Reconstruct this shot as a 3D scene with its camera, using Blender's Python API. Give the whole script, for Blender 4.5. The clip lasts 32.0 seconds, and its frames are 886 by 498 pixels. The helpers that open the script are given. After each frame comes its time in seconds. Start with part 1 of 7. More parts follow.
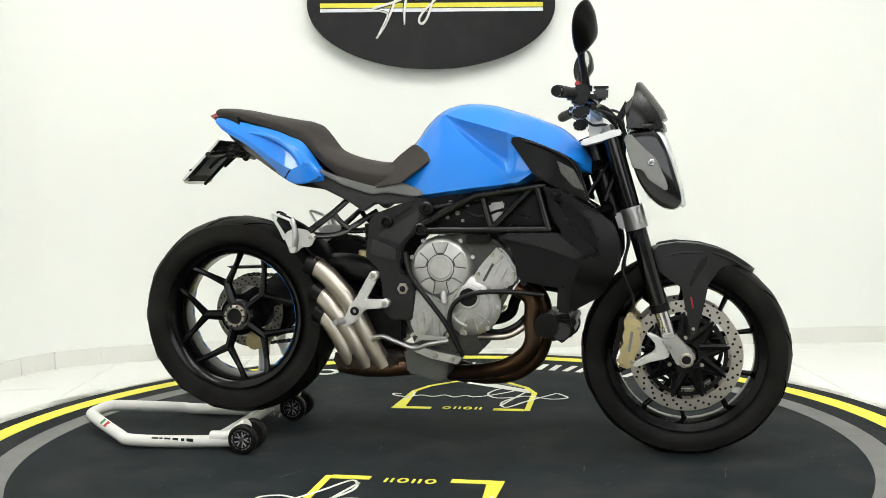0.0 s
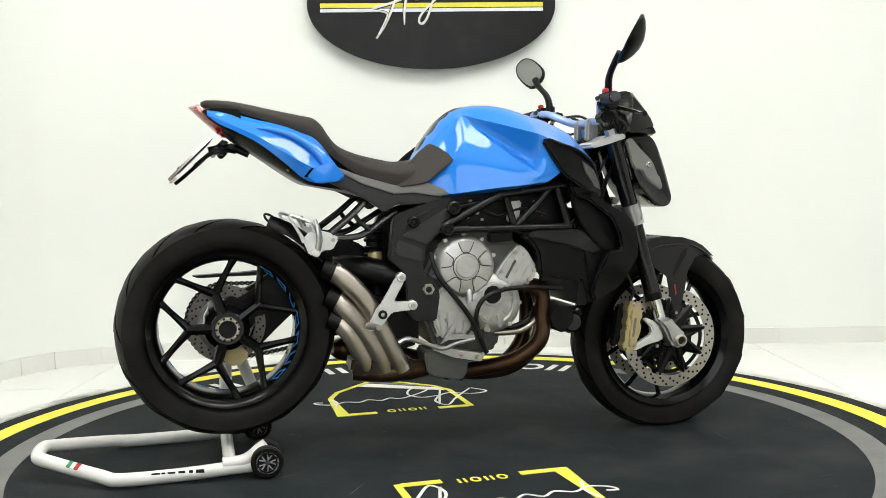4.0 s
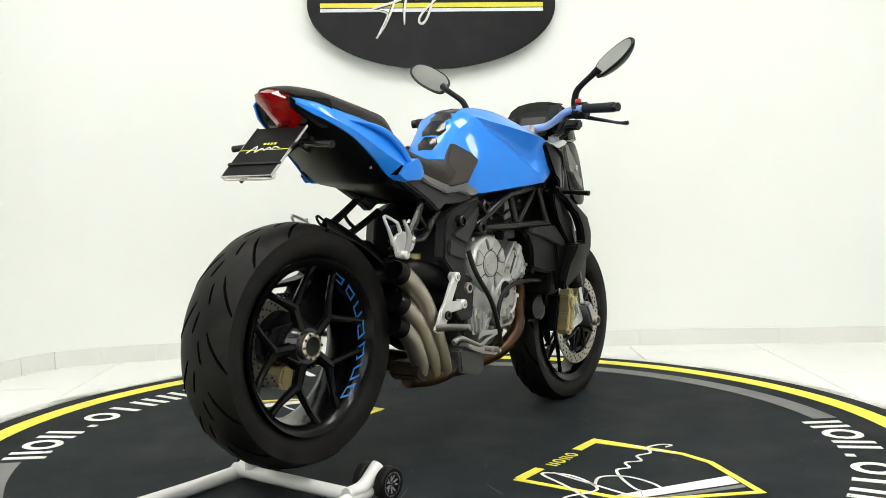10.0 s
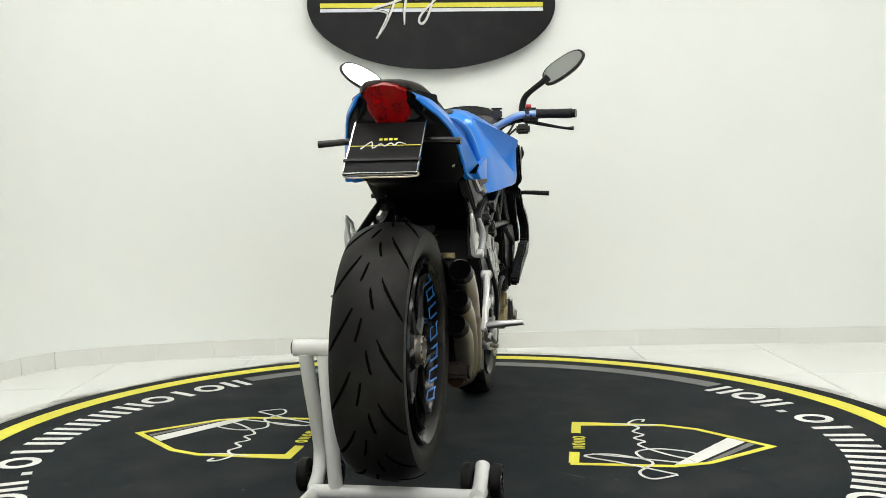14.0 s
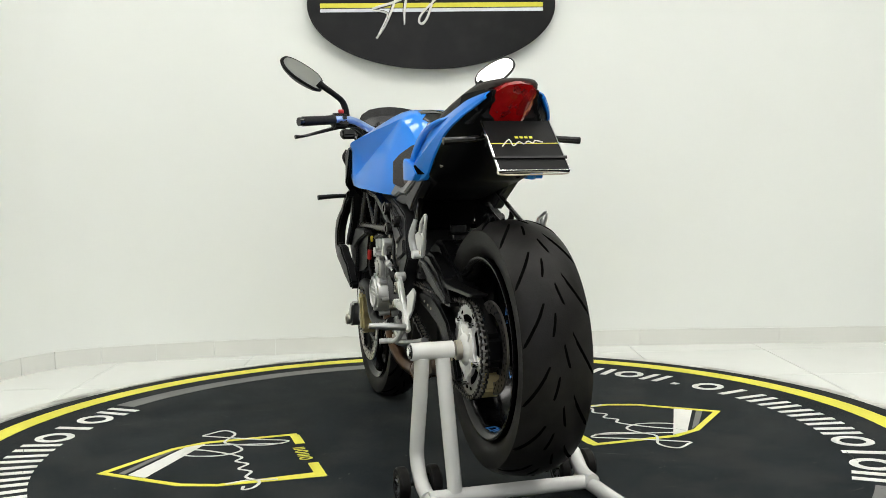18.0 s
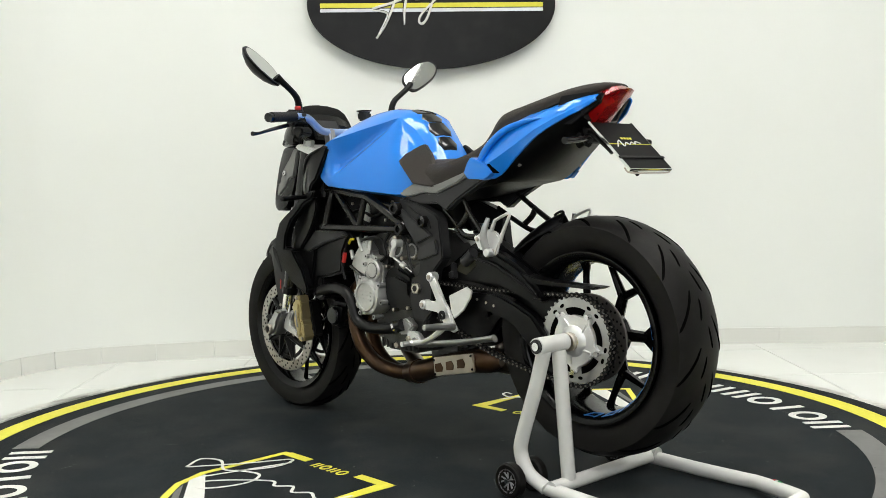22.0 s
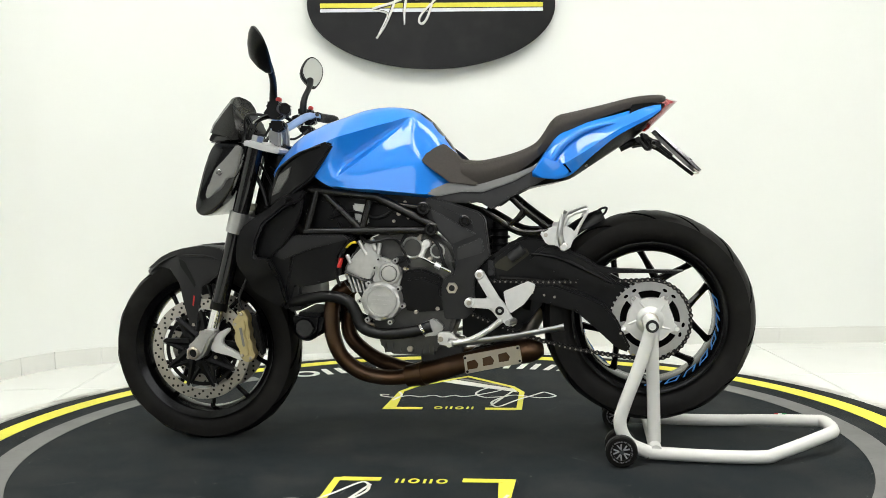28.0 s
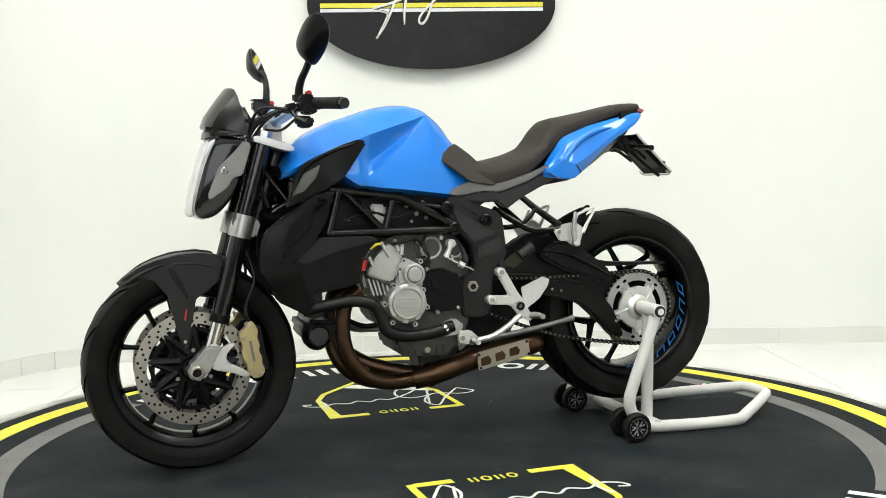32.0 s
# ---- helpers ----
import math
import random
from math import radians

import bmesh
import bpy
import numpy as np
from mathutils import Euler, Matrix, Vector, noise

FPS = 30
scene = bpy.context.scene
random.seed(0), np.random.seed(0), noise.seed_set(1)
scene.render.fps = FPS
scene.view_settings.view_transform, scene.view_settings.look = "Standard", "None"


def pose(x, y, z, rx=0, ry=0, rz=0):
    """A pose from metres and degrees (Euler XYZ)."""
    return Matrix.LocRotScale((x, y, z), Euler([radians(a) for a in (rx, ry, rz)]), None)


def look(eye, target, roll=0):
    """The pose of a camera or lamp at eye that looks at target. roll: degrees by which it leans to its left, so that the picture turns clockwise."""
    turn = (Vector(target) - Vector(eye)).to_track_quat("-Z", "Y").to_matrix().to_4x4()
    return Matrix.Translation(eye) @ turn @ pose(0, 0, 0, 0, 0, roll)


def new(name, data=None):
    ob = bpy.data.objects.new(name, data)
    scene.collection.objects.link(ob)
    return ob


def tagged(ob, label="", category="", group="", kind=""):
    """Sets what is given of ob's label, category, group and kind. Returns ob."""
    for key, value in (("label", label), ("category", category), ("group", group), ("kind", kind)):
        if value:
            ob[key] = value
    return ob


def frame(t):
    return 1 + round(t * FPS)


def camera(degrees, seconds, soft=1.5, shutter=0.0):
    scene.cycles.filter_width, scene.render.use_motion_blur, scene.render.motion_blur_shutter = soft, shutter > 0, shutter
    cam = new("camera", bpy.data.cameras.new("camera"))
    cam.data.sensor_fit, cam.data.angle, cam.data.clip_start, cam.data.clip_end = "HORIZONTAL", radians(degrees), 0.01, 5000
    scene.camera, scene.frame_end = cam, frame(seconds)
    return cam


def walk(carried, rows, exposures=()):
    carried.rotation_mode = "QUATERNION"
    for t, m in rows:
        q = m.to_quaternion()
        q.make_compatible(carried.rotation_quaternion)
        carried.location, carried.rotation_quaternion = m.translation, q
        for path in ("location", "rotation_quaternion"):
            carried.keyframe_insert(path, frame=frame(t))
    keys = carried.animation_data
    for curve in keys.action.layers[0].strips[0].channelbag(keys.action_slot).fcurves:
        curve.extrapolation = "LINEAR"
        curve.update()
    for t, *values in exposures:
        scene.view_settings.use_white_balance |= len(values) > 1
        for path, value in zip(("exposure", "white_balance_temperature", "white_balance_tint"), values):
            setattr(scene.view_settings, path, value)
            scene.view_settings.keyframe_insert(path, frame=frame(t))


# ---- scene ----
cam = camera(48.736, 32.0, soft=0.7)
# the camera stands on a tripod before the turntable
EYE = (0.0, -3.016, 0.797)
YAW, PITCH, ROLL = radians(0.398), radians(-3.785), -1.05
AIM = (EYE[0] + math.sin(YAW) * math.cos(PITCH), EYE[1] + math.cos(YAW) * math.cos(PITCH), EYE[2] + math.sin(PITCH))
STILL = look(EYE, AIM, ROLL)
# the clip's camera darkens its picture a little while the dark rear faces it
walk(cam, [(0.0, STILL), (32.0, STILL)], [(0.0, 0.0), (6.0, 0.0), (9.0, 0.01), (11.0, -0.02), (13.0, -0.15), (14.0, -0.24), (16.0, -0.27), (19.0, -0.29), (23.0, -0.18), (28.0, -0.01), (32.0, 0.01)])

# ---- light: daylight from the glazed front behind the camera, panels in the ceiling ----
world = bpy.data.worlds.new("world")
scene.world = world
world.use_nodes = True
sky = world.node_tree.nodes["Background"]
sky.inputs[0].default_value = (0.93, 0.97, 1.0, 1)
sky.inputs[1].default_value = 1.0
scene.view_settings.exposure = 0.0


# ---- materials ----
def material(name, color, rough=0.5, metal=0.0, vary=0.12, scale=40.0, bump=0.0, bump_scale=200.0, coat=0.0,
             dirt=0.0, dirt_scale=4.0, transmission=0.0, random_tone=0.0, spec=0.5):
    """A surface with grain and broad stains on its colour and gloss, and fine relief."""
    m = bpy.data.materials.new(name)
    m.use_nodes = True
    nt = m.node_tree
    b = nt.nodes["Principled BSDF"]
    tc = nt.nodes.new("ShaderNodeTexCoord")
    n1 = nt.nodes.new("ShaderNodeTexNoise")
    n1.inputs["Scale"].default_value, n1.inputs["Detail"].default_value = scale, 4
    n2 = nt.nodes.new("ShaderNodeTexNoise")
    n2.inputs["Scale"].default_value, n2.inputs["Detail"].default_value = dirt_scale, 5
    for n in (n1, n2):
        nt.links.new(tc.outputs["Object"], n.inputs["Vector"])
    mix = nt.nodes.new("ShaderNodeMix")
    mix.data_type = "RGBA"
    mix.inputs["A"].default_value = tuple(c * (1 - vary) for c in color) + (1,)
    mix.inputs["B"].default_value = tuple(min(1, c * (1 + vary)) for c in color) + (1,)
    nt.links.new(n1.outputs["Fac"], mix.inputs["Factor"])
    out = mix.outputs["Result"]
    if dirt:
        ramp = nt.nodes.new("ShaderNodeValToRGB")
        ramp.color_ramp.elements[0].position, ramp.color_ramp.elements[1].position = 0.45, 0.75
        nt.links.new(n2.outputs["Fac"], ramp.inputs["Fac"])
        m2 = nt.nodes.new("ShaderNodeMix")
        m2.data_type = "RGBA"
        grey = sum(color) / 3
        far = 0.12 if grey < 0.08 else grey * 0.45
        m2.inputs["B"].default_value = (far, far * 0.97, far * 0.9, 1)
        sc = nt.nodes.new("ShaderNodeMath")
        sc.operation = "MULTIPLY"
        sc.inputs[1].default_value = dirt
        nt.links.new(ramp.outputs["Color"], sc.inputs[0])
        nt.links.new(sc.outputs[0], m2.inputs["Factor"])
        nt.links.new(out, m2.inputs["A"])
        out = m2.outputs["Result"]
    if random_tone:
        info = nt.nodes.new("ShaderNodeObjectInfo")
        hsv = nt.nodes.new("ShaderNodeHueSaturation")
        mr = nt.nodes.new("ShaderNodeMapRange")
        mr.inputs["To Min"].default_value, mr.inputs["To Max"].default_value = 1 - random_tone, 1 + random_tone
        nt.links.new(info.outputs["Random"], mr.inputs["Value"])
        nt.links.new(mr.outputs["Result"], hsv.inputs["Value"])
        nt.links.new(out, hsv.inputs["Color"])
        out = hsv.outputs["Color"]
    nt.links.new(out, b.inputs["Base Color"])
    rr = nt.nodes.new("ShaderNodeMapRange")
    rr.inputs["To Min"].default_value, rr.inputs["To Max"].default_value = max(0.02, rough * 0.8), min(1, rough * 1.2)
    nt.links.new(n2.outputs["Fac"], rr.inputs["Value"])
    nt.links.new(rr.outputs["Result"], b.inputs["Roughness"])
    b.inputs["Metallic"].default_value = metal
    b.inputs["Coat Weight"].default_value = coat
    b.inputs["Coat Roughness"].default_value = 0.04
    b.inputs["Transmission Weight"].default_value = transmission
    b.inputs["Specular IOR Level"].default_value = spec
    if bump:
        n3 = nt.nodes.new("ShaderNodeTexNoise")
        n3.inputs["Scale"].default_value, n3.inputs["Detail"].default_value = bump_scale, 3
        nt.links.new(tc.outputs["Object"], n3.inputs["Vector"])
        bp = nt.nodes.new("ShaderNodeBump")
        bp.inputs["Strength"].default_value, bp.inputs["Distance"].default_value = bump, 0.002
        nt.links.new(n3.outputs["Fac"], bp.inputs["Height"])
        nt.links.new(bp.outputs["Normal"], b.inputs["Normal"])
    return m


def glowing(name, color, strength):
    m = bpy.data.materials.new(name)
    m.use_nodes = True
    b = m.node_tree.nodes["Principled BSDF"]
    b.inputs["Base Color"].default_value = (*color, 1)
    b.inputs["Emission Color"].default_value = (*color, 1)
    b.inputs["Emission Strength"].default_value = strength
    return m


WALL = material("wall_paint", (0.79, 0.81, 0.772), 0.75, vary=0.015, scale=3, bump=0.06, bump_scale=60, dirt=0.02, dirt_scale=1.2)
CEIL = material("ceiling_paint", (0.79, 0.8, 0.785), 0.8, vary=0.02, scale=4)
TILE = material("floor_tile", (0.77, 0.785, 0.75), 0.22, vary=0.02, scale=6, dirt=0.03, dirt_scale=2.5, random_tone=0.015)
# greys of the unseen walls, chosen to darken reflections and balance the light
FARWALL = material("grey_wall_paint", (0.13, 0.13, 0.125), 0.8, vary=0.05, scale=4, dirt=0.05)
SIDEWALL = material("pale_fill_cutting_grey", (0.5, 0.5, 0.49), 0.8, vary=0.03, scale=4, dirt=0.03)
GROUT = material("grout", (0.5, 0.49, 0.45), 0.9, vary=0.1)
SKIRT = material("skirting_tile", (0.72, 0.725, 0.68), 0.35, vary=0.02, scale=8, dirt=0.05, dirt_scale=5, random_tone=0.02)
EDGE = material("worn_edge", (0.56, 0.56, 0.52), 0.7, vary=0.35, scale=45, dirt=1.0, dirt_scale=6, bump=0.4, bump_scale=60)
MAT = material("rubber_mat", (0.0098, 0.0134, 0.0154), 0.78, vary=0.5, scale=6, bump=0.5, bump_scale=500, dirt=0.20, dirt_scale=4.5, spec=0.10)
YELLOW = material("yellow_print", (0.72, 0.675, 0.05), 0.6, vary=0.08, scale=60, dirt=0.06, dirt_scale=8, bump=0.3, bump_scale=400)
GREYP = material("grey_print", (0.16, 0.16, 0.155), 0.65, vary=0.1, scale=50, dirt=0.15, dirt_scale=8, spec=0.25)
WHITEP = material("white_print", (0.72, 0.72, 0.68), 0.65, vary=0.06, scale=60, dirt=0.12, dirt_scale=9)
SIGN = material("sign_black", (0.0045, 0.0045, 0.0043), 0.34, vary=0.4, scale=14, dirt=0.08, dirt_scale=5, bump=0.12, bump_scale=30, spec=0.19)
BLUE = material("blue_paint", (0.005, 0.180, 0.66), 0.40, metal=0.08, vary=0.05, scale=500, coat=0.8, spec=0.2)
BLACK = material("matt_black_plastic", (0.0020, 0.0020, 0.0022), 0.36, vary=0.3, scale=90, bump=0.12, bump_scale=900, spec=0.20)
SATIN = material("satin_black_paint", (0.005, 0.0046, 0.0042), 0.26, vary=0.25, scale=60, spec=0.36)
GLOSSB = material("gloss_black", (0.004, 0.004, 0.0045), 0.14, vary=0.2, scale=60, coat=0.25, spec=0.35)
RUBBER = material("tyre_rubber", (0.0060, 0.0055, 0.0050), 0.5, vary=0.3, scale=70, bump=0.2, bump_scale=300, dirt=0.07, dirt_scale=9, spec=0.14)
WHEELB = material("satin_black_wheel", (0.0022, 0.0022, 0.0024), 0.18, vary=0.25, scale=60, spec=0.22)
# near-black that paints the shade inside grooves, slots and mouths
CUT = material("opening_shade_black", (0.002, 0.002, 0.002), 0.9, vary=0.1, spec=0.0)
SCUFF = material("pale_dust", (0.10, 0.105, 0.10), 0.9, vary=0.4, scale=30, spec=0.1)
CHAINM = material("oily_steel", (0.22, 0.205, 0.18), 0.4, metal=0.8, vary=0.4, scale=80, spec=0.3)
MESHM = material("wire_mesh", (0.11, 0.11, 0.105), 0.5, metal=0.5, vary=0.7, scale=260, bump=0.6, bump_scale=400)
BOXM = material("grey_coated_steel", (0.085, 0.087, 0.083), 0.5, metal=0.2, vary=0.1, scale=50, dirt=0.2, dirt_scale=12)
PLATEM = material("plate_plastic", (0.004, 0.004, 0.0042), 0.55, vary=0.2, scale=60, spec=0.12)
GRIPR = material("grip_rubber", (0.008, 0.008, 0.009), 0.6, vary=0.2, scale=80, bump=0.5, bump_scale=700, spec=0.25)
SEATM = material("seat_cover", (0.024, 0.020, 0.0165), 0.6, vary=0.25, scale=150, bump=0.4, bump_scale=900, spec=0.25)
GUN = material("gunmetal_plastic", (0.030, 0.030, 0.031), 0.4, metal=0.15, vary=0.15, scale=60, spec=0.3)
CHAR = material("charcoal_plastic", (0.0105, 0.0105, 0.011), 0.42, vary=0.15, scale=60, spec=0.3)
PANELG = material("grey_lamp_panel", (0.20, 0.20, 0.19), 0.4, metal=0.3, vary=0.08, scale=60)
OLIVE = material("dull_olive_metal", (0.03, 0.028, 0.016), 0.5, vary=0.2, scale=40, spec=0.3)
SILVERP = material("silver_paint", (0.20, 0.20, 0.195), 0.35, metal=0.5, vary=0.06, scale=100)
CAST = material("cast_aluminium", (0.50, 0.50, 0.485), 0.38, metal=0.75, vary=0.14, scale=60, bump=0.35, bump_scale=450, dirt=0.4, dirt_scale=18)
# dark grey casting, deepened to carry the shade of gaps and grooves
CASTD = material("dark_shaded_cast_aluminium", (0.075, 0.075, 0.07), 0.5, metal=0.6, vary=0.3, scale=40, bump=0.3, bump_scale=400, dirt=0.3, dirt_scale=14)
ALU = material("brushed_aluminium", (0.42, 0.42, 0.415), 0.3, metal=0.9, vary=0.1, scale=60, dirt=0.15, dirt_scale=20)
WHITEALU = material("pale_aluminium", (0.70, 0.70, 0.685), 0.34, metal=0.6, vary=0.08, scale=60, dirt=0.12, dirt_scale=20)
CHROME = material("polished_steel", (0.72, 0.72, 0.72), 0.1, metal=1.0, vary=0.03, scale=40)
STEEL = material("brushed_steel", (0.46, 0.42, 0.36), 0.36, metal=1.0, vary=0.08, scale=30, dirt=0.08, dirt_scale=9)
BRONZE = material("heat_tinted_steel", (0.078, 0.042, 0.022), 0.32, metal=0.85, vary=0.5, scale=14, dirt=0.2, dirt_scale=10)
BROWND = material("sooty_brown_steel", (0.022, 0.014, 0.009), 0.4, metal=0.6, vary=0.5, scale=16, dirt=0.2, dirt_scale=10)
GOLD = material("gold_anodised", (0.50, 0.42, 0.22), 0.4, metal=0.65, vary=0.12, scale=60)
DISC = material("disc_steel", (0.42, 0.395, 0.36), 0.35, metal=0.9, vary=0.12, scale=50, dirt=0.15, dirt_scale=20)
# darker copy of the disc steel, shade inside the rear wheel put in its colour
DISC_SHADED = material("shaded_disc_steel", (0.16, 0.15, 0.135), 0.4, metal=0.85, vary=0.15, scale=50, dirt=0.2, dirt_scale=20)
# real dark metal, and the painted shade of bores, drillings and slots
DARK = material("dark_metal_and_hole_shade", (0.008, 0.008, 0.008), 0.45, metal=0.3, vary=0.3, scale=50, spec=0.25)
RED = material("red_lens", (0.50, 0.006, 0.008), 0.12, vary=0.45, scale=30, coat=0.3, spec=0.4, transmission=0.55)
REDD = material("dark_red_plastic", (0.09, 0.001, 0.002), 0.3, vary=0.5, scale=40)
REDP = material("red_plastic", (0.42, 0.015, 0.012), 0.4)
YELP = material("yellow_plastic", (0.75, 0.6, 0.03), 0.4)
STANDW = material("white_stand_paint", (0.68, 0.68, 0.65), 0.38, vary=0.04, scale=20, dirt=0.10, dirt_scale=14, coat=0.3)
LENS = material("clear_lens", (0.66, 0.67, 0.68), 0.08, metal=0.35, vary=0.35, scale=25, coat=0.6)
MIRROR = material("mirror_glass", (0.56, 0.57, 0.56), 0.03, metal=1.0, vary=0.01)
PALEP = material("bluish_white_print", (0.70, 0.73, 0.76), 0.5, vary=0.05, scale=30, dirt=0.08, dirt_scale=9)
BLUEP = material("blue_print", (0.015, 0.15, 0.46), 0.4, vary=0.1)
HOSE = material("black_hose", (0.005, 0.005, 0.005), 0.4, vary=0.2, scale=60, spec=0.3)
GREEN = material("green_print", (0.02, 0.25, 0.08), 0.5)
BARM = material("pale_blue_anodised", (0.30, 0.42, 0.68), 0.3, metal=0.6, vary=0.06, scale=60)
FRAMEM = material("window_frame_grey", (0.3, 0.3, 0.31), 0.5, vary=0.05)
TUBE = glowing("lamp_diffuser", (1.0, 0.98, 0.94), 16.0)


# ---- mesh helpers ----
def part(name, bm, mat, parent=None, label="", sharp=38):
    """Links bm as one mesh object under parent, with soft shading but for edges sharper than the angle."""
    bmesh.ops.recalc_face_normals(bm, faces=bm.faces)
    lim = radians(sharp)
    for f in bm.faces:
        f.smooth = True
    for e in bm.edges:
        if len(e.link_faces) == 2 and e.calc_face_angle(0) > lim:
            e.smooth = False
    me = bpy.data.meshes.new(name)
    bm.to_mesh(me)
    bm.free()
    me.materials.append(mat)
    ob = new(name, me)
    if parent:
        ob.parent = parent
    if label:
        tagged(ob, label)
    return ob


def joined(*bms):
    out = bms[0]
    for b in bms[1:]:
        me = bpy.data.meshes.new("tmp")
        b.to_mesh(me)
        b.free()
        out.from_mesh(me)
        bpy.data.meshes.remove(me)
    return out


def mirrored_y(bm):
    for v in bm.verts:
        v.co.y = -v.co.y
    bmesh.ops.reverse_faces(bm, faces=bm.faces)
    return bm


def moved(bm, m):
    bm.transform(m)
    return bm


def skin(rings, closed=True, caps=True):
    """Skins rings of equal count."""
    bm = bmesh.new()
    vs = [[bm.verts.new(p) for p in r] for r in rings]
    n = len(rings[0])
    for a, b in zip(vs, vs[1:]):
        for i in range(n if closed else n - 1):
            j = (i + 1) % n
            bm.faces.new((a[i], a[j], b[j], b[i]))
    if caps and closed:
        bm.faces.new(vs[0])
        bm.faces.new(list(reversed(vs[-1])))
    return bm


def spline(pts, n):
    """Catmull-Rom through points of any dimension, n steps a span."""
    P = [np.array(p, float) for p in pts]
    P = [2 * P[0] - P[1]] + P + [2 * P[-1] - P[-2]]
    out = []
    for i in range(1, len(P) - 2):
        a, b, c, d = P[i - 1:i + 3]
        for k in range(n):
            u = k / n
            out.append(0.5 * (2 * b + (c - a) * u + (2 * a - 5 * b + 4 * c - d) * u * u + (3 * b - a - 3 * c + d) * u ** 3))
    out.append(P[-2])
    return out


def tube(pts, r, segs=10, n=5, smooth=True, flat=1.0):
    """A round bar along points; r is a number or one radius a point. flat squeezes it."""
    rs = list(r) if hasattr(r, "__len__") else [r] * len(pts)
    q = [(*p, k) for p, k in zip(pts, rs)]
    q = spline(q, n) if smooth and len(pts) > 2 else [np.array(p, float) for p in q]
    rings, up = [], None
    for i, p in enumerate(q):
        d = Vector(q[min(i + 1, len(q) - 1)][:3] - q[max(i - 1, 0)][:3]).normalized()
        if up is None:
            up = d.orthogonal().normalized()
        up = (up - d * up.dot(d)).normalized()
        side = d.cross(up)
        c = Vector(p[:3])
        rings.append([c + (up * math.cos(a) + side * math.sin(a) * flat) * p[3] for a in np.linspace(0, 2 * math.pi, segs, endpoint=False)])
    return skin(rings)


def rod(a, b, r, segs=12, bevel=0.0):
    bm = tube([a, b], r, segs, smooth=False)
    if bevel:
        bmesh.ops.bevel(bm, geom=[e for e in bm.edges if len(e.link_faces) == 2 and e.calc_face_angle(0) > 1.0], offset=bevel, segments=2, affect="EDGES")
    return bm


def lathe(profile, centre=(0, 0, 0), segs=48, closed=False):
    """Turns (radius, y) about the y axis through centre. closed: the profile is a loop."""
    prof = list(profile)
    rings = []
    for a in np.linspace(0, 2 * math.pi, segs, endpoint=False):
        rings.append([(centre[0] + r * math.cos(a), centre[1] + y, centre[2] + r * math.sin(a)) for r, y in prof])
    rings.append(rings[0])
    bm = bmesh.new()
    vs = [[bm.verts.new(p) for p in r] for r in rings[:-1]]
    vs.append(vs[0])
    n = len(prof)
    for a, b in zip(vs, vs[1:]):
        for i in range(n if closed else n - 1):
            j = (i + 1) % n
            bm.faces.new((a[i], a[j], b[j], b[i]))
    bmesh.ops.remove_doubles(bm, verts=bm.verts, dist=1e-6)
    return bm


def disc(c, r, y0, y1, segs=32, bevel=0.003, hole=0.0):
    """A disc or ring whose axis is y."""
    b = min(bevel, abs(y1 - y0) / 2.2)
    lo, hi = min(y0, y1), max(y0, y1)
    prof = [(r - b, lo), (r, lo + b), (r, hi - b), (r - b, hi)]
    if hole:
        return lathe(prof + [(hole, hi), (hole, lo)], (c[0], 0, c[1]), segs, True)
    return lathe([(0, lo)] + prof + [(0, hi)], (c[0], 0, c[1]), segs)


def slab(pts, y0, y1, bevel=0.003, yf=None):
    """A side outline in (x, z) with thickness from y0 to y1; yf(x, z) shifts y."""
    bm = bmesh.new()
    lo = [bm.verts.new((x, y0, z)) for x, z in pts]
    f = bm.faces.new(lo)
    ex = bmesh.ops.extrude_face_region(bm, geom=[f])
    for v in ex["geom"]:
        if isinstance(v, bmesh.types.BMVert):
            v.co.y = y1
    if bevel:
        bmesh.ops.bevel(bm, geom=list(bm.edges), offset=bevel, segments=2, affect="EDGES", clamp_overlap=True)
    if yf:
        bmesh.ops.triangulate(bm, faces=[f for f in bm.faces if len(f.verts) > 4])
        bmesh.ops.subdivide_edges(bm, edges=[e for e in bm.edges if e.calc_length() > 0.05], cuts=2, use_grid_fill=True)
        for v in bm.verts:
            v.co.y += yf(v.co.x, v.co.z)
    return bm


def box(x0, x1, y0, y1, z0, z1, bevel=0.0):
    return slab([(x0, z0), (x1, z0), (x1, z1), (x0, z1)], y0, y1, bevel)


def body(sections, steps=4, half=True):
    """A body symmetric about y = 0: sections (x, [(y, z) from the top's middle to the underside])."""
    flat = [[x] + [c for p in prof for c in p] for x, prof in sections]
    rings = []
    for q in spline(flat, steps):
        h = [(q[0], q[1 + 2 * i], q[2 + 2 * i]) for i in range((len(q) - 1) // 2)]
        rest = [(x, -y, z) for x, y, z in reversed(h) if abs(y) > 1e-4]
        if abs(h[0][1]) < 1e-4:
            rings.append(h + rest)
        else:
            rings.append(h + rest)
    return skin(rings)


def shell(sections, thick, steps=4):
    """A curved strip on one side: sections (x, [(y, z) ...]), thickened inwards in y."""
    flat = [[x] + [c for p in prof for c in p] for x, prof in sections]
    rings = []
    for q in spline(flat, steps):
        h = [(q[0], q[1 + 2 * i], q[2 + 2 * i]) for i in range((len(q) - 1) // 2)]
        rings.append(h + [(x, y - thick, z) for x, y, z in reversed(h)])
    return skin(rings)


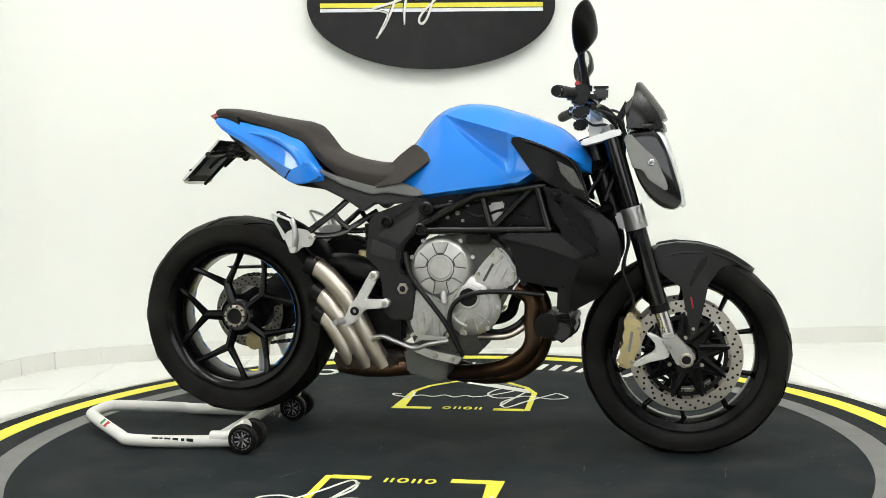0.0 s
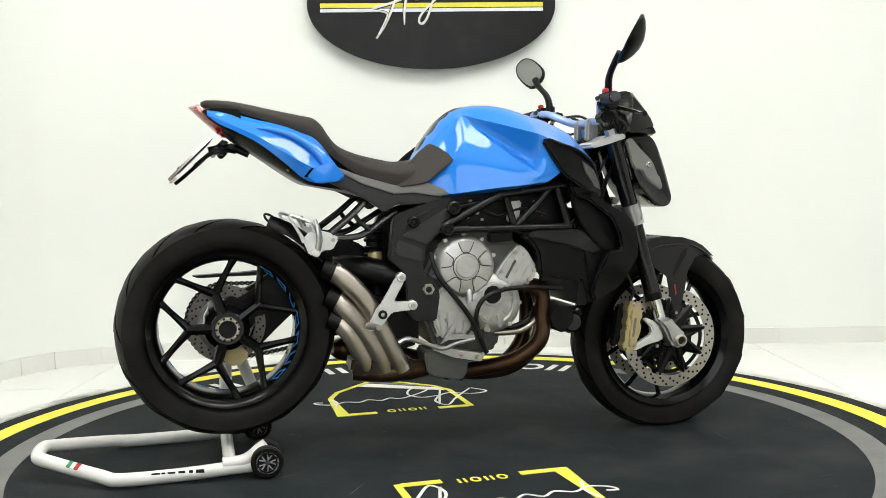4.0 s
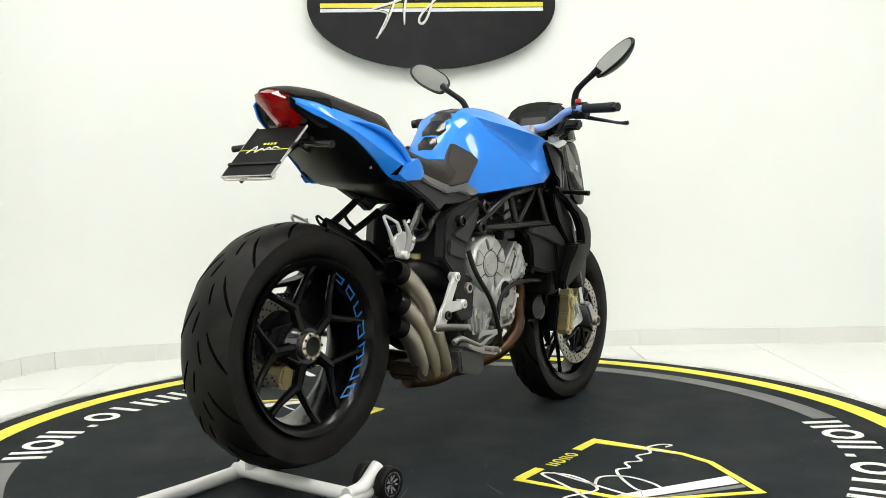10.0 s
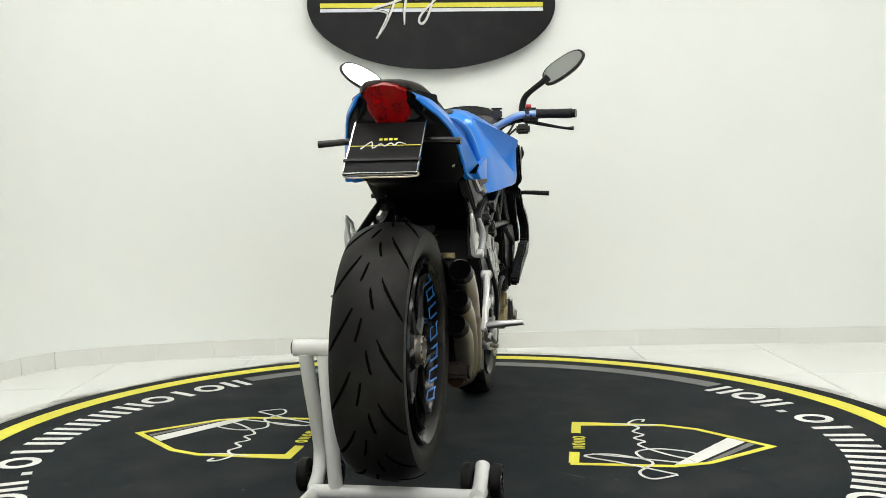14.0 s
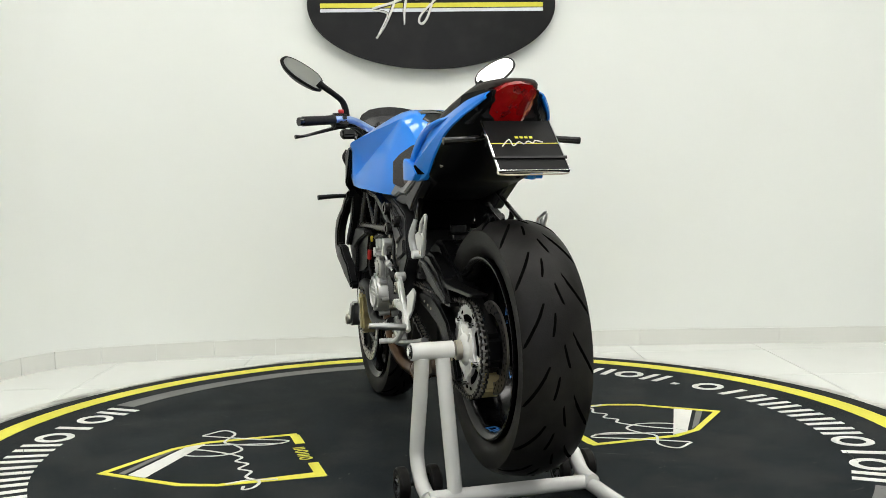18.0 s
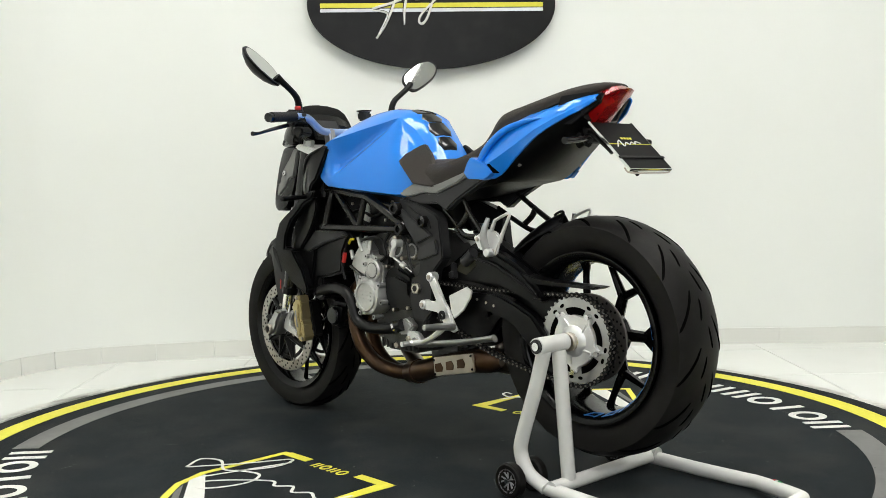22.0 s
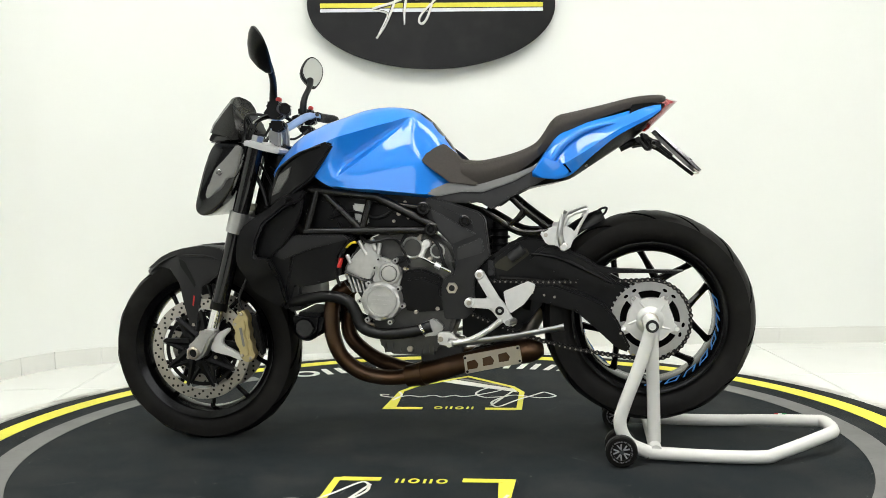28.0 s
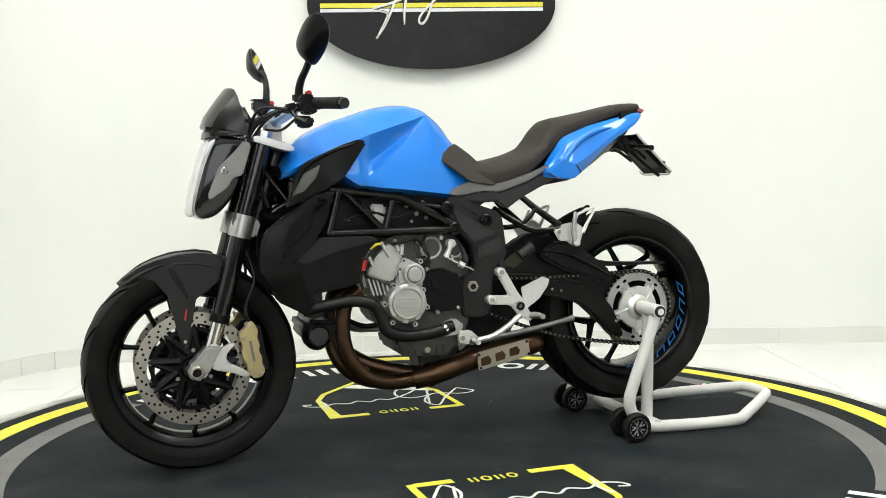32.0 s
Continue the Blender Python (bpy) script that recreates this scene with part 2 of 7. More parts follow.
def flat_ring(r0, r1, a0, a1, z0, z1, steps):
    """A flat arc in the plane of the floor, degrees."""
    rings = []
    for a in np.linspace(radians(a0), radians(a1), steps):
        c, s = math.cos(a), math.sin(a)
        rings.append([(r0 * c, r0 * s, z0), (r1 * c, r1 * s, z0), (r1 * c, r1 * s, z1), (r0 * c, r0 * s, z1)])
    full = abs(a1 - a0) > 359.9
    bm = skin(rings, caps=not full)
    if full:
        bmesh.ops.remove_doubles(bm, verts=bm.verts, dist=1e-5)
    return bm


def flat_poly(pts, z0, z1):
    bm = bmesh.new()
    f = bm.faces.new([bm.verts.new((x, y, z0)) for x, y in pts])
    for v in bmesh.ops.extrude_face_region(bm, geom=[f])["geom"]:
        if isinstance(v, bmesh.types.BMVert):
            v.co.z = z1
    return bm


def flat_line(pts, w, z0, z1, n=6, closed=False):
    """A flat ribbon of width w along (x, y) points; w is a number or one width a point."""
    ws = list(w) if hasattr(w, "__len__") else [w] * len(pts)
    q = [(*p, k) for p, k in zip(pts, ws)]
    if closed:
        q.append(q[0])
    q = spline(q, n) if n > 1 else [np.array(p, float) for p in q]
    rings = []
    for i, p in enumerate(q):
        a, b = q[max(i - 1, 0)], q[min(i + 1, len(q) - 1)]
        if closed and i in (0, len(q) - 1):
            a, b = q[-2], q[1]
        d = (b - a)[:2]
        d = d / (np.linalg.norm(d) + 1e-9)
        nx, ny, h = -d[1], d[0], p[2] / 2
        if n == 1 and 0 < i < len(q) - 1:
            d1 = (p - q[i - 1])[:2]
            h = h / max(0.4, abs(np.dot(d1 / (np.linalg.norm(d1) + 1e-9), d)))
        rings.append([(p[0] + nx * h, p[1] + ny * h, z0), (p[0] - nx * h, p[1] - ny * h, z0), (p[0] - nx * h, p[1] - ny * h, z1), (p[0] + nx * h, p[1] + ny * h, z1)])
    return skin(rings)


def thing(name, label, category):
    return tagged(new(name), label, category)


# ---- the room ----
FLOOR_Z = -0.012
# line of the wall's foot: nearly straight behind the turntable, bending round on the left
foot = spline([(3.6, 1.55), (2.6, 1.68), (1.5, 1.75), (0.5, 1.755), (-0.5, 1.715), (-1.0, 1.66), (-1.4, 1.585), (-1.72, 1.45), (-1.88, 1.2), (-2.15, 0.5), (-2.6, -0.6), (-3.0, -2.0), (-3.2, -4.2)], 6)
CEILING_Z = 3.3


def along_foot(out, z0, z1, thick):
    """A wall of that thickness outside the foot's line, moved out by out."""
    rings = []
    for i, p in enumerate(foot):
        d = foot[min(i + 1, len(foot) - 1)] - foot[max(i - 1, 0)]
        d = d / np.linalg.norm(d)
        n = np.array((d[1], -d[0]))
        a, b = p + n * out, p + n * (out + thick)
        rings.append([(a[0], a[1], z0), (b[0], b[1], z0), (b[0], b[1], z1), (a[0], a[1], z1)])
    return skin(rings)


tagged(part("wall_north", along_foot(0.0, FLOOR_Z - 0.05, CEILING_Z, 0.12), WALL), "white painted curved showroom wall", "wall", kind="structure")
# other walls: plain and unseen, greyed to cut fill light; glazed front behind the camera
tagged(part("wall_east", box(3.55, 3.67, -4.2, 1.56, FLOOR_Z - 0.05, CEILING_Z), SIDEWALL), "unseen plain wall, pale grey to balance the light", "wall", kind="structure")
front = joined(box(-3.3, -1.6, -4.4, -4.25, FLOOR_Z - 0.05, CEILING_Z), box(1.9, 3.67, -4.4, -4.25, FLOOR_Z - 0.05, CEILING_Z),
               box(-1.6, 1.9, -4.4, -4.25, 2.95, CEILING_Z), box(-1.6, 1.9, -4.4, -4.25, FLOOR_Z - 0.05, 1.0))
tagged(part("wall_south", front, FARWALL), "unseen wall round the glazed shop front, greyed to cut fill light", "wall", kind="structure")
win = tagged(new("window_1"), "large glazed shop front with grey bars", "window", kind="structure")
for x in (-1.57, -0.42, 0.72, 1.87):
    part("window_frame", box(x - 0.03, x + 0.03, -4.36, -4.29, 1.0, 2.95), FRAMEM, win)
for z in (1.03, 2.0, 2.92):
    part("window_bar", box(-1.54, 1.84, -4.355, -4.295, z - 0.025, z + 0.025), FRAMEM, win)
day = bpy.data.lights.new("daylight", "AREA")
day.shape, day.size, day.size_y, day.energy, day.color = "RECTANGLE", 3.4, 1.9, 45.0, (0.97, 0.985, 1.0)
day_ob = new("daylight", day)
day_ob.matrix_world = look((0.15, -4.28, 1.98), (0.15, 0.0, 1.7))

ceil = tagged(part("ceiling", box(-3.4, 3.7, -4.4, 2.0, CEILING_Z, CEILING_Z + 0.1), CEIL), "white plain ceiling", "ceiling", kind="structure")


def ceiling_light(x, y, w, d):
    o = thing("ceiling_light", "white framed glowing ceiling panel lamp", "lamp")
    o.matrix_world = pose(x, y, CEILING_Z)
    part("diffuser", moved(box(-w / 2 + 0.03, w / 2 - 0.03, -d / 2 + 0.03, d / 2 - 0.03, -0.045, -0.02), Matrix()), TUBE, o)
    fr = joined(box(-w / 2, w / 2, -d / 2, -d / 2 + 0.03, -0.05, 0), box(-w / 2, w / 2, d / 2 - 0.03, d / 2, -0.05, 0),
                box(-w / 2, -w / 2 + 0.03, -d / 2 + 0.03, d / 2 - 0.03, -0.05, 0), box(w / 2 - 0.03, w / 2, -d / 2 + 0.03, d / 2 - 0.03, -0.05, 0))
    part("frame", fr, WHITEALU, o)
    return tagged(o, group="ceiling panel lamps")


for lx in (-1.15, 0.4, 1.95):
    for ly in (-2.2, -0.2):
        ceiling_light(lx, ly, 1.2, 0.6)

# floor: grout bed and tiles of 0.608 m
floor = tagged(part("floor", box(-3.4, 3.7, -4.4, 2.0, FLOOR_Z - 0.1, FLOOR_Z - 0.004), GROUT), "large pale glazed floor tiles", "floor", kind="structure")
tile_bm = slab([(0.0015, FLOOR_Z - 0.012), (0.6065, FLOOR_Z - 0.012), (0.6065, FLOOR_Z), (0.0015, FLOOR_Z)], 0.0015, 0.6065, 0.0012)
first_tile = None
for i in range(-8, 4):
    for j in range(-9, 2):
        x, y = 1.545 + 0.608 * i, 0.96 + 0.608 * j
        if x < -3.3 or y < -4.4:
            continue
        if first_tile is None:
            first_tile = part("tile", tile_bm, TILE, floor)
            t = first_tile
        else:
            t = new("tile", first_tile.data)
            t.parent = floor
        t.location = (x, y, 0)

# tiled skirting along the curved wall, in pieces about 0.45 m long
skirt = tagged(new("baseboard"), "pale tiled skirting along the wall", "skirting", kind="structure")
marks = [3 + 4 * k for k in range(17)]
for k in range(len(marks) - 1):
    seg = foot[marks[k]:marks[k + 1] + 1]
    rings = []
    for i, p in enumerate(seg):
        g_i = marks[k] + i
        d = foot[min(g_i + 1, len(foot) - 1)] - foot[max(g_i - 1, 0)]
        d = d / np.linalg.norm(d)
        n = np.array((d[1], -d[0]))
        e = d * (0.0012 if i == 0 else -0.0012 if i == len(seg) - 1 else 0)
        a, b = p - n * 0.012 + e, p - n * 0.0005 + e
        rings.append([(a[0], a[1], FLOOR_Z), (b[0], b[1], FLOOR_Z), (b[0], b[1], 0.066), (a[0], a[1], 0.066)])
    part("skirting_tile", skin(rings), SKIRT, skirt)

# worn edge of the floor round the turntable
edge_bm = bmesh.new()
rings = []
for k in range(181):
    a = 2 * math.pi * k / 180
    w = 0.006 * noise.noise((3 * math.cos(a), 3 * math.sin(a), 0.3))
    r0, r1 = 1.568, 1.625 + w
    c, s = math.cos(a), math.sin(a)
    zt = -0.002 + 0.002 * noise.noise((9 * c, 9 * s, 1.7))
    rings.append([(r0 * c - 0.01, r0 * s, FLOOR_Z), (r1 * c - 0.01, r1 * s, FLOOR_Z), (r1 * c - 0.01, r1 * s, zt - 0.004), (r0 * c - 0.01, r0 * s, zt)])
tagged(part("trim", skin(rings, caps=False), EDGE), "worn whitish edge round the turntable", "edging", kind="structure")

# oval sign on the wall
sign = thing("wall_sign", "black oval wall sign with yellow and white stripes", "sign")
SX, SZ, SY = 0.0, 1.646, 1.715
sign.matrix_world = pose(SX, SY, SZ, 0, 0, 3.0)
a_s, b_s = 0.588, 0.3015
oval = [(a_s * math.cos(t), b_s * math.sin(t)) for t in np.linspace(0, 2 * math.pi, 96, endpoint=False)]
part("board", slab(oval, -0.045, -0.018, 0.004), SIGN, sign, "black lacquered oval board")
part("spacer", slab([(0.6 * x, 0.6 * z) for x, z in oval], -0.018, 0.012, 0), FRAMEM, sign)
for pts in ([(-0.063, 0.0919), (-0.1132, 0.0462), (-0.1817, 0.0143), (-0.2457, -0.004), (-0.284, -0.0177), (-0.2457, -0.025), (-0.2137, -0.0378), (-0.2228, -0.0725), (-0.2685, -0.1528)],
            [(-0.2685, -0.1528), (-0.232, -0.0999), (-0.2046, -0.0451), (-0.1863, 0.0006), (-0.168, 0.0462), (-0.1543, 0.0919)],
            [(-0.1178, 0.0828), (-0.1224, 0.0462), (-0.1342, -0.0177), (-0.1361, -0.0907)],
            [(-0.0995, 0.0645), (-0.0858, 0.0417), (-0.074, 0.028), (-0.0584, 0.0371), (-0.0493, 0.0645)],
            [(0.0283, 0.0736), (0.0192, 0.0462), (-0.0037, 0.0097), (-0.0265, -0.0542), (-0.0493, -0.0844), (-0.0648, -0.077), (-0.0584, -0.0496), (-0.0265, -0.0131), (0.0192, 0.0325), (0.0466, 0.0645)]):
    part("stroke_border", moved(tube([(x, 0, z) for x, z in pts], [0.009] + [0.0112] * (len(pts) - 2) + [0.008], 8, 5, flat=0.5), Matrix.Translation((0.003, -0.0475, -0.005))), SIGN, sign)
    part("pen_stroke", moved(tube([(x, 0, z) for x, z in pts], [0.005] + [0.0066] * (len(pts) - 2) + [0.004], 8, 5), Matrix.Translation((0.003, -0.0515, -0.005))), WHITEP, sign, "white pen-like stroke")
part("stripe", slab([(-0.527, -0.0145), (0.527, -0.0145), (0.527, 0.007), (-0.527, 0.007)], -0.049, -0.0455, 0.001), YELLOW, sign, "yellow stripe")
part("stripe", slab([(-0.527, -0.0345), (0.527, -0.0345), (0.527, -0.0185), (-0.527, -0.0185)], -0.049, -0.0455, 0.001), PALEP, sign, "bluish white stripe")


# ---- turntable, mat ----
YAWB = -14.9       # the print's heading on the turntable
BIKE_YAW = -16.3   # the motorcycle's heading on the turntable


def turn(t):
    """The turntable's angle in degrees at t seconds: a steady speed."""
    return 3.826 + 6.5723 * t


turntable = thing("turntable", "flat round dark turntable set in the floor", "turntable")
part("deck", flat_ring(0.0005, 1.55, 0, 360, FLOOR_Z + 0.0005, -0.005, 97), DARK, turntable)

floor_mat = thing("floor_mat", "round dark rubber mat with yellow and grey printed rings", "mat")
rings = []
for k in range(145):
    a = 2 * math.pi * k / 144
    w = 0.006 * noise.noise((4 * math.cos(a), 4 * math.sin(a), 5.0))
    zt = 0.0018 * noise.noise((7 * math.cos(a), 7 * math.sin(a), 2.0))
    c, s = math.cos(a), math.sin(a)
    rings.append([(0.001 * c, 0.001 * s, -0.005), ((1.56 + w) * c, (1.56 + w) * s, -0.005), ((1.56 + w) * c, (1.56 + w) * s, -0.002), (1.52 * c, 1.52 * s, 0.0), (0.001 * c, 0.001 * s, 0.0)])
part("mat_sheet", skin(rings, caps=False), MAT, floor_mat)
PZ0, PZ1 = 0.0002, 0.0013
part("yellow_ring", flat_ring(1.415, 1.488, 0, 360, PZ0, PZ1, 145), YELLOW, floor_mat, "yellow printed ring")
for mid in (YAWB, YAWB + 180):
    part("grey_band", flat_ring(1.248, 1.330, mid - 47, mid + 47, PZ0, PZ1, 49), GREYP, floor_mat, "grey printed band")


def on_mat(bm, deg):
    return moved(bm, pose(0, 0, 0, 0, 0, deg))


# ring of pale print: plain rings and bars of the letters' size
LETTERS = "BOTOABBBITO.COB"
for side in (YAWB - 90, YAWB + 90):
    for k, kind in enumerate(LETTERS):
        a = side - 39.5 + 79.0 * k / 14
        h0, h1 = 1.190, 1.315
        cx = (h0 + h1) / 2
        if kind == "O":
            ring_pts = [(cx + 0.05 * math.cos(t), 0.046 * math.sin(t)) for t in np.linspace(0, 2 * math.pi, 20, endpoint=False)]
            bm = flat_line(ring_pts, 0.024, PZ0, PZ1, 2, closed=True)
        elif kind == ".":
            bm = flat_poly([(h0 + 0.002, -0.014), (h0 + 0.03, -0.014), (h0 + 0.03, 0.014), (h0 + 0.002, 0.014)], PZ0, PZ1)
        elif kind == "T":
            bm = flat_poly([(h0, -0.014), (h1, -0.014), (h1, 0.014), (h0, 0.014)], PZ0, PZ1)
        else:
            bm = joined(flat_poly([(h0, -0.042), (h1, -0.042), (h1, -0.016), (h0, -0.016)], PZ0, PZ1), flat_poly([(h0, 0.016), (h1, 0.016), (h1, 0.042), (h0, 0.042)], PZ0, PZ1))
        part("print_bar", on_mat(bm, a), WHITEP, floor_mat, "pale printed bar")


def shield(deg):
    """The printed shield with its stripes and its scribble, its tip outwards along x."""
    b, w = 0.415, 0.232
    line = [(b, 0.112), (b, w), (0.70, w), (0.80, 0.19), (0.9, 0.095), (1.0, 0.0), (0.9, -0.095), (0.80, -0.19), (0.70, -w), (b, -w), (b, -0.112)]
    part("shield_line", on_mat(flat_line([(p[0], p[1]) for p in line], 0.020, PZ0, PZ1, 1), deg), YELLOW, floor_mat, "yellow printed shield outline")
    for s in (1, -1):
        part("shield_corner", on_mat(flat_poly([(b - 0.010, s * 0.112), (b + 0.020, s * 0.112), (b + 0.020, s * (w - 0.011)), (b - 0.010, s * (w - 0.011))], PZ0, PZ1 + 0.0003), deg), YELLOW, floor_mat)
    for k in range(4):
        y = -0.057 + 0.038 * k
        if k in (1, 3):
            pts = [(b + 0.016 + 0.017 * math.cos(t), y + 0.012 * math.sin(t)) for t in np.linspace(0, 2 * math.pi, 14, endpoint=False)]
            bm = flat_line(pts, 0.007, PZ0, PZ1, 1, closed=True)
        else:
            bm = joined(flat_poly([(b, y - 0.012), (b + 0.035, y - 0.012), (b + 0.035, y - 0.005), (b, y - 0.005)], PZ0, PZ1), flat_poly([(b, y + 0.005), (b + 0.035, y + 0.005), (b + 0.035, y + 0.012), (b, y + 0.012)], PZ0, PZ1))
        part("print_bar", on_mat(bm, deg), YELLOW, floor_mat, "small yellow printed bar")
    part("shield_stripe", on_mat(flat_poly([(0.70, -0.216), (0.76, -0.20), (0.93, 0.045), (0.885, 0.09)], PZ0, PZ1), deg), WHITEP, floor_mat, "white printed stripe")
    part("shield_stripe", on_mat(flat_poly([(0.79, -0.178), (0.845, -0.13), (0.955, 0.02), (0.94, 0.036)], PZ0, PZ1), deg), GREYP, floor_mat, "grey printed stripe")
    z0, z1 = PZ1 + 0.0004, PZ1 + 0.0014
    scr = [
        [(0.70, -0.32), (0.63, -0.36), (0.60, -0.30), (0.64, -0.20), (0.53, -0.13), (0.45, -0.155), (0.56, -0.22), (0.70, -0.315)],
        [(0.47, -0.13), (0.58, -0.16), (0.72, -0.20)],
        [(0.62, -0.18), (0.60, -0.10), (0.66, -0.06), (0.74, -0.08), (0.78, -0.12), (0.74, -0.155), (0.67, -0.10), (0.61, -0.02), (0.63, 0.02), (0.60, 0.06), (0.63, 0.10), (0.60, 0.14), (0.62, 0.19), (0.59, 0.24), (0.61, 0.29), (0.64, 0.30), (0.635, 0.27)],
        [(0.54, 0.24), (0.62, 0.22), (0.68, 0.235)],
    ]
    for s in scr:
        part("scribble", on_mat(flat_line(s, 0.0085, z0, z1, 6), deg), WHITEP, floor_mat, "white printed pen stroke")


shield(YAWB - 90)
shield(YAWB + 90)

# dust and scuff marks on the mat
rng = random.Random(5)
marks_bm = bmesh.new()
for k in range(260):
    a, rad = rng.uniform(0, 2 * math.pi), 1.4 * math.sqrt(rng.uniform(0.01, 1))
    x, y, d = rad * math.cos(a), rad * math.sin(a), rng.uniform(0, math.pi)
    ln, w = (rng.uniform(0.01, 0.05), rng.uniform(0.0006, 0.0015)) if k % 9 == 0 else (rng.uniform(0.0015, 0.006), rng.uniform(0.001, 0.0025))
    ux, uy = math.cos(d), math.sin(d)
    q = [(x - ux * ln - uy * w, y - uy * ln + ux * w), (x - ux * ln + uy * w, y - uy * ln - ux * w), (x + ux * ln + uy * w * 0.3, y + uy * ln - ux * w * 0.3), (x + ux * ln - uy * w * 0.3, y + uy * ln + ux * w * 0.3)]
    marks_bm.faces.new([marks_bm.verts.new((px, py, 0.0019)) for px, py in q])
tagged(part("scuff", marks_bm, SCUFF, floor_mat, "pale dust specks and scuffs"), kind="stuff")


# ---- paddock stand ----
paddock_stand = thing("paddock_stand", "white single-sided paddock stand with small black wheels", "stand")
SR = 0.0185
part("base_tube", tube([(-0.60, -0.20, 0.030), (-0.80, -0.208, 0.0225), (-0.95, -0.208, 0.0225), (-1.0, -0.184, 0.030), (-1.15, -0.078, 0.056), (-1.178, -0.04, 0.061), (-1.178, 0.05, 0.061),
                       (-1.15, 0.092, 0.056), (-1.0, 0.199, 0.030), (-0.95, 0.219, 0.0225), (-0.80, 0.219, 0.0225), (-0.64, 0.214, 0.028)], SR, 14, 4), STANDW, paddock_stand, "white painted bent tube")
part("cross_tube", tube([(-0.66, 0.225, 0.034), (-0.66, -0.20, 0.034)], SR * 0.98, 14, smooth=False), STANDW, paddock_stand)
part("upright", tube([(-0.648, 0.232, 0.383), (-0.615, 0.230, 0.28), (-0.572, 0.228, 0.165), (-0.56, 0.227, 0.11), (-0.585, 0.225, 0.058), (-0.64, 0.222, 0.031)], SR, 14, 5), STANDW, paddock_stand)
part("upright", tube([(-0.652, 0.182, 0.378), (-0.66, 0.158, 0.045)], SR, 14, smooth=False), STANDW, paddock_stand)
part("wheel_arm", tube([(-0.68, -0.20, 0.04), (-0.62, -0.20, 0.045), (-0.575, -0.20, 0.075), (-0.56, -0.2, 0.085)], SR, 14, 4), STANDW, paddock_stand)
hub_tube = part("hub_tube", rod((-0.648, 0.155, 0.395), (-0.648, 0.260, 0.395), 0.0215, 20, 0.003), STANDW, paddock_stand)
part("bushing", rod((-0.648, 0.256, 0.395), (-0.648, 0.264, 0.395), 0.018, 18), GLOSSB, hub_tube, "black end ring")
part("pin", rod((-0.648, 0.10, 0.395), (-0.648, 0.267, 0.395), 0.0105, 14), CHROME, hub_tube, "steel pin")
for yw in (0.268, 0.186, -0.162, -0.235):
    w = part("wheel", lathe([(0.024, -0.014), (0.040, -0.014), (0.0445, -0.009), (0.0445, 0.009), (0.040, 0.014), (0.024, 0.014)], (-0.562, yw, 0.0455), 28, True), RUBBER, paddock_stand, "small black castor wheel")
    part("wheel_core", lathe([(0, -0.006), (0.024, -0.006), (0.024, 0.006), (0, 0.006)], (-0.562, yw, 0.0455), 20), DARK, w)
    out = 1 if yw in (0.268, -0.162) else -1
    yo = yw + 0.0075 * out
    part("wheel_ring", lathe([(0.0275, yo - yw - 0.002), (0.0315, yo - yw - 0.002), (0.0315, yo - yw + 0.0065 * out), (0.0275, yo - yw + 0.0065 * out)], (-0.562, yw, 0.0455), 28, True), FRAMEM, w)
    for k in range(5):
        a = 2 * math.pi * k / 5
        sp = [rod((-0.562 + 0.007 * math.cos(a), yo, 0.0455 + 0.007 * math.sin(a)), (-0.562 + 0.0285 * math.cos(a + e), yo + 0.003 * out, 0.0455 + 0.0285 * math.sin(a + e)), 0.0021, 6) for e in (-0.30, 0.30)]
        part("wheel_spoke", joined(*sp), FRAMEM, w)
    part("axle_bolt", rod((-0.562, yw - 0.018, 0.0455), (-0.562, yw + 0.018, 0.0455), 0.006, 10), CHROME, w)
for yc in (0.227, -0.1985):
    part("wheel_axle", rod((-0.562, yc - 0.045, 0.0455), (-0.562, yc + 0.045, 0.0455), 0.0065, 10), DARK, paddock_stand)
# small unreadable print on the tubes
for k, (x, w) in enumerate([(-0.868, 0.022), (-0.842, 0.010), (-0.826, 0.020), (-0.798, 0.018), (-0.770, 0.010), (-0.752, 0.022)]):
    part("print_bar", box(x, x + w, -0.2240, -0.2210, 0.027, 0.037), CHAR, paddock_stand, "black printed bar")
d0, d1 = Vector((-1.0, -0.184, 0.030)), Vector((-1.15, -0.078, 0.056))
dd = (d1 - d0).normalized()
side = Vector((dd.y, -dd.x, 0)).normalized()
side = side if side.y < 0 else -side
for k, m in enumerate((REDP, WHITEP, GREEN)):
    c0 = d0 + dd * (0.062 + 0.013 * k)
    up = (side * 0.6 + Vector((0, 0, 0.8))).normalized()
    across_up = dd.cross(up).normalized()
    rings = [[c0 + dd * e + up * (SR * 0.985 + h) + across_up * t for e, t in ((0, -0.010), (0.013, -0.010), (0.013, 0.010), (0, 0.010))] for h in (-0.004, 0.0012)]
    part("flag_sticker", skin(rings), m, paddock_stand, "small tricolour sticker")

# ---- motorcycle ----
motorcycle = thing("motorcycle", "blue and black naked sports motorcycle raised on a stand", "motorcycle")
B = motorcycle
RW, FW = (-0.639, 0.393), (0.744, 0.294)


CROWN = 0.56     # how far the tread falls away towards the shoulder


